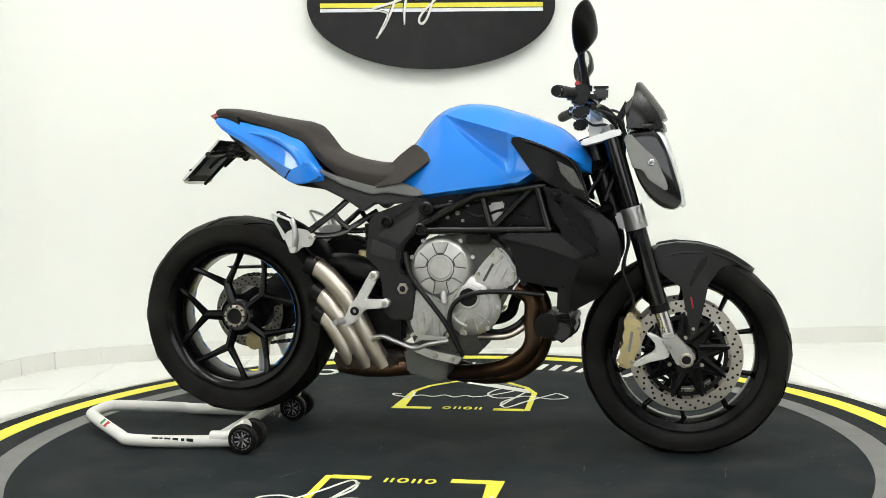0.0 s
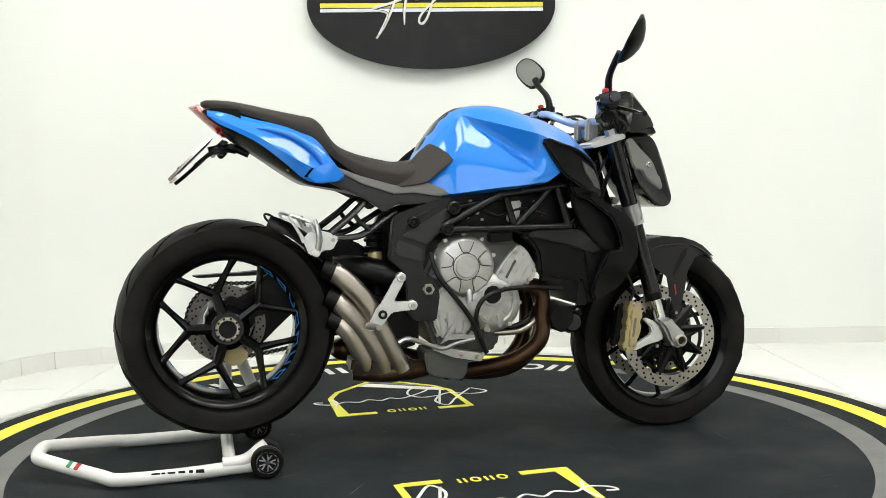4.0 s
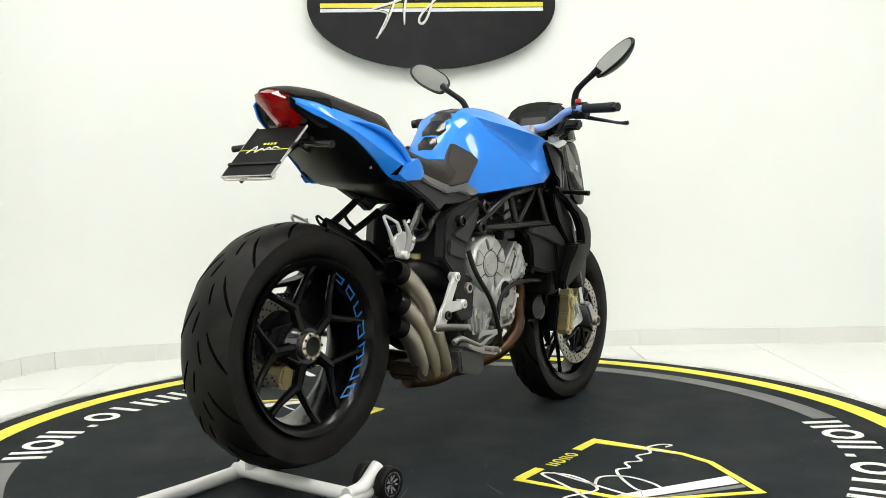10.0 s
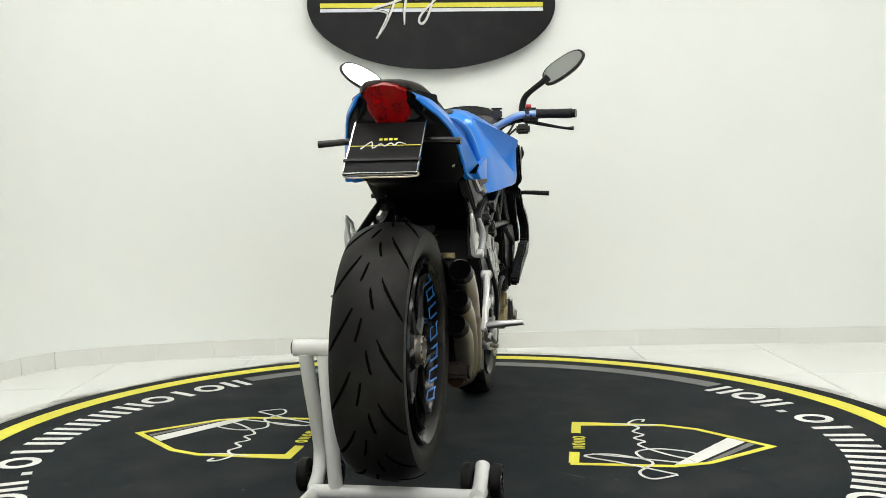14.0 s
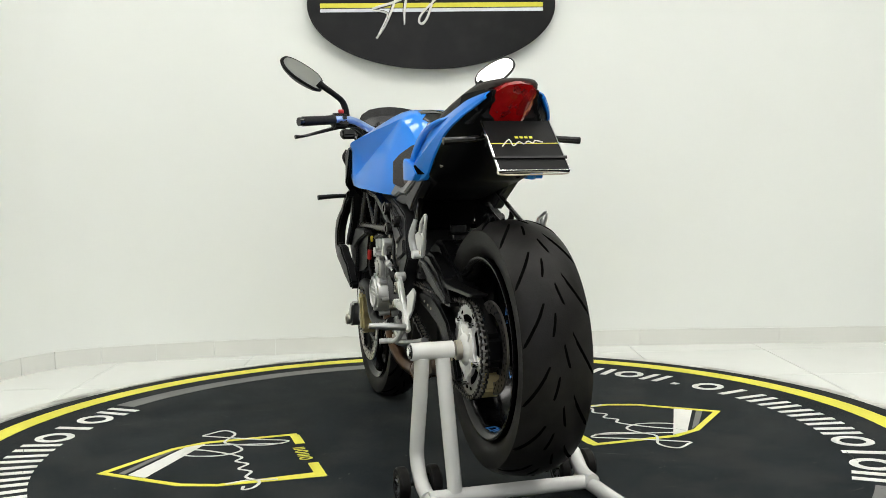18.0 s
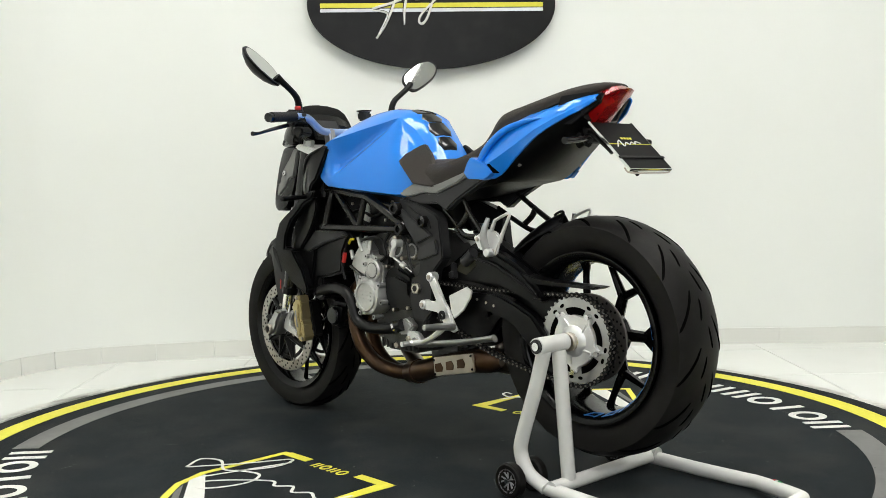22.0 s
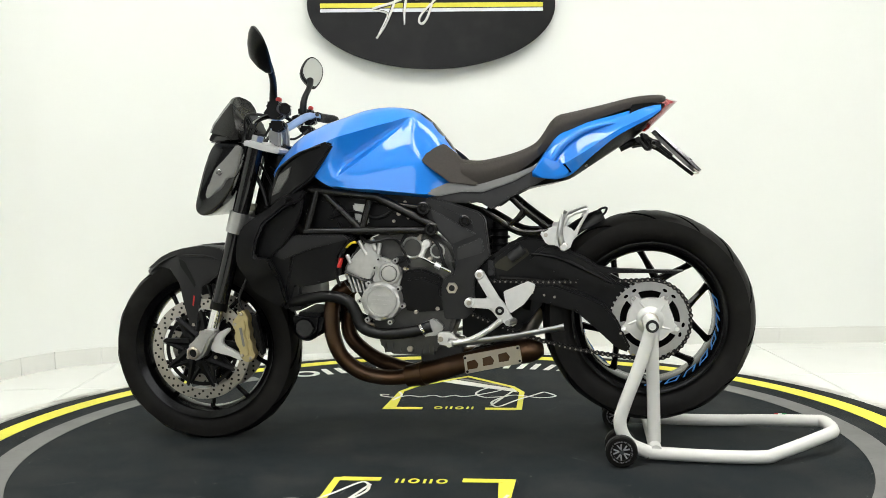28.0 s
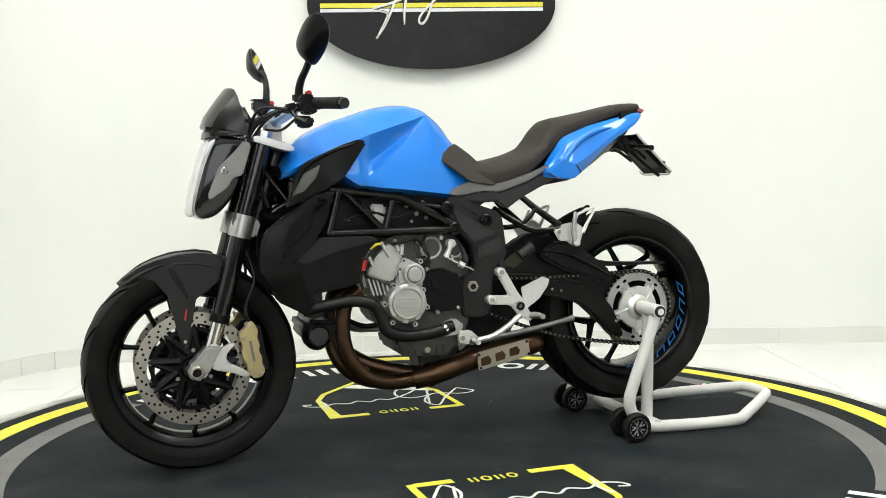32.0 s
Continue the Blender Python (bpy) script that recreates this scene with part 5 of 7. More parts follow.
TLS = [(-0.692, 1.014), (-0.678, 1.024), (-0.645, 1.026), (-0.606, 1.016), (-0.600, 0.990), (-0.612, 0.966), (-0.634, 0.966), (-0.666, 0.990)]
tl = part("tail_light", across([(-0.052, TLS), (-0.030, TLM), (-0.004, TLC), (0.004, TLC), (0.030, TLM), (0.052, TLS)]), RED, B, "red faceted tail light", sharp=15)
part("lamp_cluster", across([(-0.034, grown(TLM, 0.62, 0.012)), (-0.004, grown(TLC, 0.66, 0.010)), (0.004, grown(TLC, 0.66, 0.010)), (0.034, grown(TLM, 0.62, 0.012))]), REDD, tl, "darker lamp chambers inside the lens")
for s in (-1, 1):
    hs = slab([(-0.690, 1.019), (-0.655, 1.024), (-0.590, 1.016), (-0.575, 0.945), (-0.612, 0.944), (-0.640, 0.968), (-0.675, 0.995)], 0.046, 0.060, 0.002, lambda x, z: max(0.0, x + 0.67) * 0.60)
    part("lamp_housing", hs if s > 0 else mirrored_y(hs), BLACK, tl, "black side of the lamp housing")
for s in (-1, 1):
    def rail_hi():
        return slab([(-0.335, 0.856), (-0.26, 0.826), (-0.17, 0.800), (-0.129, 0.791), (-0.061, 0.803), (0.019, 0.770), (-0.03, 0.762), (-0.10, 0.775), (-0.16, 0.772), (-0.25, 0.802), (-0.325, 0.842)], 0.122, 0.150, 0.004)
    def rail_lo():
        return slab([(-0.325, 0.841), (-0.25, 0.801), (-0.16, 0.771), (-0.10, 0.774), (-0.03, 0.761), (0.0, 0.762), (-0.04, 0.745), (-0.12, 0.740), (-0.150, 0.743), (-0.187, 0.720), (-0.235, 0.753), (-0.345, 0.808)], 0.112, 0.142, 0.005)
    rp = part("rail_cover", rail_lo() if s > 0 else mirrored_y(rail_lo()), GUN, B, "dark grey plastic side cover")
    part("rail_trim", rail_hi() if s > 0 else mirrored_y(rail_hi()), SILVERP, rp, "silver grey trim")

# plate carrier at the tail
tilt = math.atan2(0.125, 0.128)
pc = part("plate_bracket", tube([(-0.56, 0, 0.895), (-0.60, 0, 0.912), (-0.64, 0, 0.912), (-0.675, 0, 0.905)], 0.012, 10, 3), BLACK, B, "black tail plate bracket")
PM = Matrix.Translation((-0.722, -0.006, 0.884)) @ Matrix.Rotation(-tilt, 4, "Y")
pl = part("show_plate", moved(box(-0.0865, 0.0865, -0.086, 0.086, 0.0, 0.004, 0.001), PM), PLATEM, pc, "black dealer show plate")
part("plate_edge", moved(joined(box(-0.089, 0.089, 0.086, 0.088, -0.001, 0.0055), box(-0.089, 0.089, -0.088, -0.086, -0.001, 0.0055), box(-0.089, -0.0865, -0.086, 0.086, -0.003, 0.0055)), PM), CHROME, pc)
part("plate_back", moved(box(-0.06, 0.07, -0.06, 0.06, -0.0045, -0.001, 0.001), PM), BLACK, pc)
part("plate_stripe", moved(box(0.003, 0.0052, -0.086, 0.086, 0.0043, 0.0048), PM), YELLOW, pl, "thin yellow stripe")
part("plate_strap", moved(box(-0.050, -0.043, -0.092, 0.092, 0.0043, 0.008), PM), BLACK, pl)
part("plate_print", moved(joined(*[tube([(-0.006, 0.058, 0.0047), (0.018, 0.035, 0.0047), (-0.004, 0.030, 0.0047), (0.01, 0.012, 0.0047), (0.002, 0.002, 0.0047), (0.012, -0.012, 0.0047), (0.004, -0.022, 0.0047), (0.014, -0.03, 0.0047), (0.008, -0.048, 0.0047)], 0.0016, 6, 3)]), PM), WHITEP, pl, "white pen-like stroke")
for k in range(4):
    y = 0.014 - 0.012 * k
    part("plate_print", moved(box(0.022, 0.029, y - 0.004, y + 0.004, 0.0043, 0.0048), PM), YELLOW, pl, "small yellow bar")
for q in ([(-0.60, 0.03, 0.905), (-0.63, 0.045, 0.925), (-0.665, 0.05, 0.905), (-0.71, 0.05, 0.868)], [(-0.60, -0.03, 0.90), (-0.635, -0.05, 0.905), (-0.675, -0.055, 0.892), (-0.715, -0.05, 0.862)],
          [(-0.63, 0.0, 0.935), (-0.68, 0.01, 0.890), (-0.735, 0.02, 0.842), (-0.772, 0.03, 0.812)], [(-0.61, 0.05, 0.925), (-0.635, 0.058, 0.890), (-0.645, 0.055, 0.90), (-0.62, 0.05, 0.935)]):
    part("bracket_stay", tube(q, 0.0055, 8, 4), BLACK, pc)
part("plate_wire", tube([(-0.768, -0.090, 0.829), (-0.782, -0.088, 0.817), (-0.785, 0.0, 0.816), (-0.782, 0.076, 0.817), (-0.768, 0.078, 0.829)], 0.0022, 6, 4), STEEL, pc)
for x, z in ((-0.612, 0.917), (-0.634, 0.926), (-0.650, 0.902)):
    part("bracket_nut", rod((x, -0.062, z), (x, 0.062, z), 0.008, 6), DARK, pc)
for s in (-1, 1):
    part("bracket_bolt", disc((-0.640, 0.905), 0.012, *((0.02, 0.05) if s > 0 else (-0.05, -0.02)), 12, 0.002), DARK, pc)

# ---- frame ----
def tr(a, b, y0=0.14, y1=0.14, r=0.0135):
    return [((a[0], s * y0, a[1]), (b[0], s * y1, b[1]), r) for s in (-1, 1)]


frame_bars = [
    ("frame_tube", tr((-0.02, 0.664), (0.375, 0.664), 0.150, 0.165, 0.0125)),
    ("frame_tube", tr((-0.02, 0.672), (0.155, 0.764), 0.150, 0.155)),
    ("frame_tube", tr((0.15, 0.763), (0.36, 0.79), 0.155, 0.155)),
    ("frame_tube", tr((0.175, 0.760), (0.20, 0.668), 0.15, 0.155, 0.0105)),
    ("frame_tube", tr((0.205, 0.668), (0.32, 0.785), 0.155, 0.155, 0.0105)),
    ("frame_tube", tr((0.335, 0.787), (0.368, 0.664), 0.155, 0.165, 0.0125)),
    ("frame_tube", tr((0.36, 0.79), (0.515, 0.85), 0.155, 0.03, 0.0145)),
    ("frame_tube", tr((0.375, 0.664), (0.535, 0.72), 0.165, 0.03, 0.0145)),
    ("frame_tube", tr((0.003, 0.725), (0.165, 0.752), 0.145, 0.14, 0.009)),
]
for nm, sides in frame_bars:
    for a, b, r in sides:
        part(nm, rod(a, b, r, 12), SATIN, B, "dark painted steel frame tube")
for s in (-1, 1):
    for cx, cz, r in ((-0.018, 0.666, 0.019), (0.003, 0.727, 0.020), (-0.118, 0.690, 0.017)):
        bo = part("frame_boss", disc((cx, cz), r, *((0.125, 0.172) if s > 0 else (-0.172, -0.125)), 20, 0.003, 0.010), SATIN, B)
        part("boss_bolt", disc((cx, cz), 0.0095, *((0.14, 0.166) if s > 0 else (-0.166, -0.14)), 10, 0.002), DARK, bo)
    # frame plates round the swingarm pivot
    def plate():
        return slab([(-0.160, 0.714), (-0.08, 0.742), (-0.005, 0.760), (0.008, 0.724), (-0.029, 0.668), (-0.078, 0.617), (-0.088, 0.560), (-0.082, 0.535), (-0.050, 0.520), (-0.040, 0.470), (-0.052, 0.398), (-0.113, 0.398), (-0.140, 0.425), (-0.142, 0.500), (-0.152, 0.548), (-0.190, 0.585), (-0.176, 0.695)], 0.112, 0.150, 0.004)
    pp = part("pivot_plate", plate() if s > 0 else mirrored_y(plate()), CHAR, B, "charcoal pivot plate")
    # two facets in a paler plastic, light on the charcoal put into their colour
    for pts, m, d in (([(-0.152, 0.650), (-0.012, 0.730), (-0.034, 0.674), (-0.080, 0.622)], GUN, 0.1575), ([(-0.166, 0.640), (-0.094, 0.612), (-0.094, 0.574), (-0.166, 0.594), (-0.174, 0.60)], GUN, 0.158), ([(-0.135, 0.695), (-0.04, 0.737), (-0.145, 0.668)], CHAR, 0.156)):
        fb = slab(pts, 0.146, d, 0.003)
        part("plate_facet", fb if s > 0 else mirrored_y(fb), m, pp)
    pv = part("pivot_nut", disc((-0.076, 0.492), 0.018, *((0.148, 0.160) if s > 0 else (-0.160, -0.148)), 6, 0.002), STEEL, pp)
    # dark disc for the shade in the pivot's bore
    part("pivot_bore", disc((-0.076, 0.492), 0.009, *((0.150, 0.1612) if s > 0 else (-0.1612, -0.150)), 14, 0.001), DARK, pp)
    # passenger peg carriers
    part("subframe_bar", tube([(-0.215, s * 0.112, 0.775), (-0.243, s * 0.122, 0.752), (-0.285, s * 0.140, 0.714), (-0.350, s * 0.160, 0.664)], [0.010, 0.0105, 0.0115, 0.012], 10, 4, flat=0.6), SATIN, B, "black peg carrier bar")
    part("subframe_bar", tube([(-0.150, s * 0.112, 0.722), (-0.200, s * 0.122, 0.690), (-0.255, s * 0.140, 0.657), (-0.300, s * 0.152, 0.650), (-0.352, s * 0.160, 0.654)], [0.010, 0.0105, 0.011, 0.011, 0.012], 10, 4, flat=0.6), SATIN, B, "black peg carrier bar")
    part("subframe_bar", tube([(-0.278, s * 0.138, 0.718), (-0.262, s * 0.139, 0.695), (-0.232, s * 0.136, 0.670)], 0.009, 10, 3, flat=0.6), SATIN, B, "black peg carrier bar")
    def bracket():
        return slab([(-0.325, 0.652), (-0.345, 0.618), (-0.372, 0.617), (-0.387, 0.602), (-0.412, 0.605), (-0.420, 0.628), (-0.430, 0.650), (-0.412, 0.668), (-0.385, 0.674), (-0.355, 0.668)], 0.158, 0.170, 0.004)
    br = part("peg_bracket", bracket() if s > 0 else mirrored_y(bracket()), WHITEALU, B, "pale aluminium passenger peg bracket")
    part("bracket_loop", tube([(-0.392, s * 0.165, 0.668), (-0.405, s * 0.166, 0.694), (-0.412, s * 0.166, 0.700), (-0.452, s * 0.168, 0.716), (-0.462, s * 0.168, 0.716), (-0.461, s * 0.168, 0.708), (-0.442, s * 0.167, 0.676), (-0.424, s * 0.166, 0.642)], [0.006, 0.005, 0.0045, 0.0042, 0.0042, 0.0042, 0.005, 0.007], 8, 3), WHITEALU, br)
    for bx, bz in ((-0.343, 0.646), (-0.400, 0.616)):
        part("bracket_bolt", disc((bx, bz), 0.0060, *((0.166, 0.174) if s > 0 else (-0.174, -0.166)), 10, 0.001), STEEL, br)
    part("folded_peg", tube([(-0.394, s * 0.178, 0.705), (-0.386, s * 0.186, 0.672), (-0.384, s * 0.186, 0.645), (-0.391, s * 0.180, 0.612)], [0.006, 0.009, 0.0105, 0.010], 10, 4, flat=0.8), ALU, br, "folded grey aluminium peg")
    part("peg_hinge", disc((-0.394, 0.612), 0.012, *((0.165, 0.190) if s > 0 else (-0.190, -0.165)), 14, 0.003), WHITEALU, br)

# swingarm (left), linkage and hugger
sa = part("swingarm", slab([(-0.05, 0.53), (-0.12, 0.55), (-0.18, 0.582), (-0.246, 0.629), (-0.288, 0.645), (-0.338, 0.640), (-0.379, 0.612), (-0.463, 0.572), (-0.545, 0.515), (-0.62, 0.475), (-0.70, 0.43), (-0.70, 0.36), (-0.655, 0.33), (-0.60, 0.335),
                           (-0.55, 0.40), (-0.486, 0.415), (-0.40, 0.435), (-0.30, 0.455), (-0.22, 0.465), (-0.12, 0.44), (-0.05, 0.455)], 0.042, 0.098, 0.012), BLACK, B, "matt black cast single-sided swingarm")
part("swingarm_window", slab([(-0.182, 0.548), (-0.20, 0.568), (-0.262, 0.606), (-0.285, 0.602), (-0.292, 0.585), (-0.225, 0.536)], 0.0975, 0.1005, 0.001), OLIVE, sa)
part("swingarm_lobe", slab([(-0.285, 0.575), (-0.335, 0.615), (-0.379, 0.612), (-0.463, 0.575), (-0.535, 0.518), (-0.549, 0.490), (-0.513, 0.482), (-0.43, 0.505), (-0.36, 0.53)], 0.095, 0.140, 0.010), BLACK, sa)
part("swingarm_lobe", slab([(-0.25, 0.500), (-0.36, 0.500), (-0.44, 0.475), (-0.505, 0.445), (-0.545, 0.398), (-0.585, 0.310), (-0.578, 0.298), (-0.545, 0.310), (-0.486, 0.366), (-0.428, 0.418), (-0.352, 0.440), (-0.25, 0.462)], 0.095, 0.132, 0.008), BLACK, sa)
part("arm_nut", disc((-0.178, 0.535), 0.011, 0.095, 0.118, 10, 0.002), GUN, sa)
part("arm_lug", slab([(-0.168, 0.57), (-0.185, 0.57), (-0.19, 0.525), (-0.17, 0.522)], 0.098, 0.110, 0.002), GUN, sa)
part("swingarm_tube", tube([(-0.06, -0.10, 0.50), (-0.13, -0.095, 0.52), (-0.24, -0.07, 0.55), (-0.34, 0.0, 0.54), (-0.42, 0.06, 0.51)], [0.035, 0.038, 0.04, 0.045, 0.04], 14, 4), BLACK, sa)
part("chain_guard", slab([(-0.40, 0.585), (-0.47, 0.558), (-0.53, 0.545), (-0.60, 0.541), (-0.736, 0.537), (-0.716, 0.529), (-0.62, 0.531), (-0.54, 0.531), (-0.45, 0.535)], 0.092, 0.136, 0.002), BLACK, sa, "black chain guard blade")
part("shock", rod((-0.20, 0.0, 0.68), (-0.19, 0.0, 0.46), 0.024, 16), DARK, B)
for k in range(8):
    part("shock_coil", lathe([(0.027 + 0.005 * math.cos(t), 0.005 * math.sin(t)) for t in np.linspace(0, 2 * math.pi, 6, endpoint=False)], (0, 0, 0), 20, True), BLACK, B).matrix_local = Matrix.Translation((-0.197, 0, 0.655 - 0.022 * k)) @ Matrix.Rotation(radians(90), 4, "X")
part("linkage", slab([(-0.08, 0.44), (-0.20, 0.47), (-0.33, 0.50), (-0.335, 0.44), (-0.27, 0.36), (-0.16, 0.30), (-0.08, 0.32)], -0.085, 0.04, 0.012), BLACK, B, "black suspension linkage housing")
part("shock_adjuster", rod((-0.205, -0.06, 0.60), (-0.205, -0.06, 0.575), 0.022, 16, 0.002), GOLD, B, "gold shock adjuster")
part("hugger", arc_shell(RW, lambda u: 0.384 - 0.034 * u, 4, 67, lambda u: 0.092 * min(1.0, (1.06 - u) / 0.62) ** 0.8, 0.005, 0.034), BLACK, B, "black rear hugger")
part("hugger_stay", tube([(-0.492, 0.022, 0.708), (-0.508, 0.020, 0.717), (-0.520, 0.018, 0.717), (-0.516, 0.016, 0.704), (-0.504, 0.015, 0.692)], 0.0035, 8, 4), BLACK, B)
part("shock_reservoir", rod((-0.235, 0.115, 0.575), (-0.275, 0.118, 0.605), 0.016, 14, 0.003), GUN, B)

# ---- engine ----
before_engine = set(motorcycle.children)
# the crankcase shows between the covers, its colour darkened as shade
eng = part("crankcase", slab([(-0.09, 0.42), (-0.085, 0.52), (-0.05, 0.60), (0.02, 0.65), (0.12, 0.66), (0.21, 0.625), (0.25, 0.56), (0.23, 0.49), (0.19, 0.43), (0.165, 0.36), (0.10, 0.295), (-0.05, 0.31)], -0.118, 0.118, 0.012), CASTD, B, "cast aluminium engine, darkened like the shade between its covers")
CL = (0.036, 0.554)
clutch = part("clutch_cover", lathe([(0, -0.189), (0.074, -0.189), (0.083, -0.184), (0.088, -0.174), (0.090, -0.168), (0.093, -0.160), (0.093, -0.12), (0, -0.12)], (CL[0], 0, CL[1]), 56), CAST, B, "round cast clutch cover")
for k in range(5):
    a = radians(72 * k + 90)
    w = 0.27
    pts = [(CL[0] + rr * math.cos(a + d), CL[1] + rr * math.sin(a + d)) for rr, d in ((0.046, -w * 0.75), (0.080, -w * 1.1), (0.080, w * 1.1), (0.046, w * 0.75))]
    part("cover_rib", slab(pts, -0.1935, -0.175, 0.002), CAST, clutch)
    # shade beside each rib, drawn as a thin dark strip
    part("rib_groove", tube([(CL[0] + rr * math.cos(a + d), -0.1888, CL[1] + rr * math.sin(a + d)) for rr, d in ((0.076, -w * 1.2), (0.046, -w * 0.92), (0.043, 0.0), (0.046, w * 0.92), (0.076, w * 1.2))], 0.0016, 6, 3), CASTD, clutch)
part("emblem_ring", disc(CL, 0.041, -0.1905, -0.187, 40, 0.001, 0.0385), CASTD, clutch)
part("cover_emblem", disc(CL, 0.033, -0.1925, -0.187, 36, 0.002), CAST, clutch, "raised plain emblem disc")
part("emblem_bar", slab([(CL[0] - 0.022, CL[1] - 0.006), (CL[0] + 0.022, CL[1] - 0.002), (CL[0] + 0.022, CL[1] + 0.006), (CL[0] - 0.022, CL[1] + 0.002)], -0.1945, -0.192, 0.0006), CAST, clutch)
for k in range(10):
    a = radians(36 * k + 18)
    part("cover_bolt", rod((CL[0] + 0.096 * math.cos(a), -0.15, CL[1] + 0.096 * math.sin(a)), (CL[0] + 0.096 * math.cos(a), -0.166, CL[1] + 0.096 * math.sin(a)), 0.0065, 8, 0.001), CAST, clutch)
part("oil_filler", tube([(0.042, -0.168, 0.50), (0.044, -0.186, 0.475), (0.045, -0.186, 0.452)], [0.010, 0.009, 0.012], 10, 3), CAST, clutch)
clutch.matrix_local = Matrix.Translation((0.004, 0.032, 0))
cyl = part("cylinder_block", slab([(0.131, 0.522), (0.155, 0.560), (0.207, 0.616), (0.233, 0.597), (0.264, 0.543), (0.258, 0.508), (0.205, 0.485), (0.150, 0.472)], -0.147, 0.10, 0.007), CAST, B, "cast cylinder block and head")
part("head_joint", slab([(0.216, 0.604), (0.222, 0.598), (0.190, 0.552), (0.168, 0.512), (0.162, 0.517), (0.184, 0.556)], -0.150, -0.14, 0.0015), CASTD, cyl)
part("head_step", slab([(0.185, 0.578), (0.210, 0.606), (0.226, 0.594), (0.200, 0.560)], -0.156, -0.14, 0.003), CAST, cyl)
for q in range(3):
    part("cooling_rib", slab([(0.214 + 0.016 * q, 0.568 - 0.022 * q), (0.220 + 0.016 * q, 0.572 - 0.022 * q), (0.198 + 0.018 * q, 0.532 - 0.018 * q), (0.192 + 0.018 * q, 0.528 - 0.018 * q)], -0.153, -0.14, 0.001), CAST, cyl)
for cx, cz in ((0.218, 0.586), (0.252, 0.535), (0.150, 0.535), (0.180, 0.492), (0.235, 0.508), (0.192, 0.590)):
    part("head_bolt", disc((cx, cz), 0.006, -0.156, -0.143, 8, 0.001), STEEL, cyl)
LC = (0.125, 0.44)
low = part("lower_cover", lathe([(0, -0.152), (0.062, -0.152), (0.078, -0.145), (0.086, -0.138), (0.086, -0.12), (0, -0.12)], (LC[0], 0, LC[1]), 40), CAST, B, "round lower engine cover")
# opening's shade drawn as a dark disc on the cover
part("cover_opening", disc((0.12, 0.468), 0.028, -0.156, -0.15, 24, 0.002), DARK, low)
for k in range(7):
    a = radians(51.4 * k)
    part("cover_bolt", rod((LC[0] + 0.081 * math.cos(a), -0.13, LC[1] + 0.081 * math.sin(a)), (LC[0] + 0.081 * math.cos(a), -0.150, LC[1] + 0.081 * math.sin(a)), 0.0065, 8, 0.001), CAST, low)
part("gearbox_cover", slab([(-0.055, 0.46), (-0.03, 0.50), (0.02, 0.47), (0.055, 0.44), (0.06, 0.38), (0.03, 0.34), (-0.04, 0.345), (-0.06, 0.39)], -0.145, -0.12, 0.006), CAST, B, "cast gearbox side")
# real dark grey with the underside's shade added to the colour
part("oil_sump", slab([(-0.02, 0.338), (0.10, 0.335), (0.160, 0.345), (0.150, 0.302), (0.125, 0.286), (-0.02, 0.284)], -0.10, 0.11, 0.010), CASTD, B, "dark finned oil sump, its grey deepened with shade")
part("collector_box", slab([(-0.085, 0.305), (-0.075, 0.236), (0.020, 0.210), (0.044, 0.222), (0.055, 0.29), (-0.02, 0.312)], -0.125, -0.01, 0.006), BOXM, B, "grey silencer box")
part("skid_lip", slab([(-0.066, 0.312), (-0.044, 0.322), (0.03, 0.304), (0.098, 0.290), (0.084, 0.268), (0.0, 0.285)], -0.148, -0.10, 0.003), CAST, B)
# ribs and bosses of the right casings
for a0, a1, r in ((100, 170, 0.058), (190, 260, 0.058), (-60, 10, 0.060), (20, 60, 0.062)):
    pts = [(LC[0] + r * math.cos(radians(a)), -0.153, LC[1] + r * math.sin(radians(a))) for a in np.linspace(a0, a1, 6)]
    part("cover_rib", tube(pts, 0.005, 6, 2), CAST, low)
for a in (215, 250, 285, 320):
    part("cover_rib", tube([(LC[0] + 0.035 * math.cos(radians(a)), -0.153, LC[1] + 0.035 * math.sin(radians(a))), (LC[0] + 0.074 * math.cos(radians(a)), -0.149, LC[1] + 0.074 * math.sin(radians(a)))], 0.0045, 6, smooth=False), CAST, low)
part("opening_ring", disc((0.12, 0.468), 0.036, -0.158, -0.15, 26, 0.003, 0.027), CAST, low)
for q in range(4):
    part("case_rib", slab([(-0.045 + 0.025 * q, 0.43 - 0.012 * q), (-0.04 + 0.025 * q, 0.435 - 0.012 * q), (-0.03 + 0.02 * q, 0.35), (-0.035 + 0.02 * q, 0.35)], -0.152, -0.143, 0.0015), CAST, B)
part("ignition_lead", tube([(0.20, -0.13, 0.655), (0.225, -0.15, 0.645), (0.262, -0.155, 0.60), (0.285, -0.155, 0.545), (0.283, -0.155, 0.52)], 0.006, 8, 4), HOSE, B)
part("lead_end", disc((0.283, 0.512), 0.011, -0.16, -0.14, 12, 0.002), DARK, B)
# left side
AC = (0.134, 0.456)
alt = part("alternator_cover", lathe([(0, 0.181), (0.040, 0.181), (0.0415, 0.185), (0.046, 0.185), (0.048, 0.180), (0.056, 0.177), (0.060, 0.166), (0.060, 0.12), (0, 0.12)], (AC[0], 0, AC[1]), 44), CAST, B, "round cast alternator cover")
for k in range(3):
    part("cover_line", slab([(AC[0] - 0.028, AC[1] - 0.014 + 0.012 * k), (AC[0] + 0.028, AC[1] - 0.011 + 0.012 * k), (AC[0] + 0.028, AC[1] - 0.006 + 0.012 * k), (AC[0] - 0.028, AC[1] - 0.009 + 0.012 * k)], 0.180, 0.1845, 0.0008), CAST, alt, "plain raised bar")
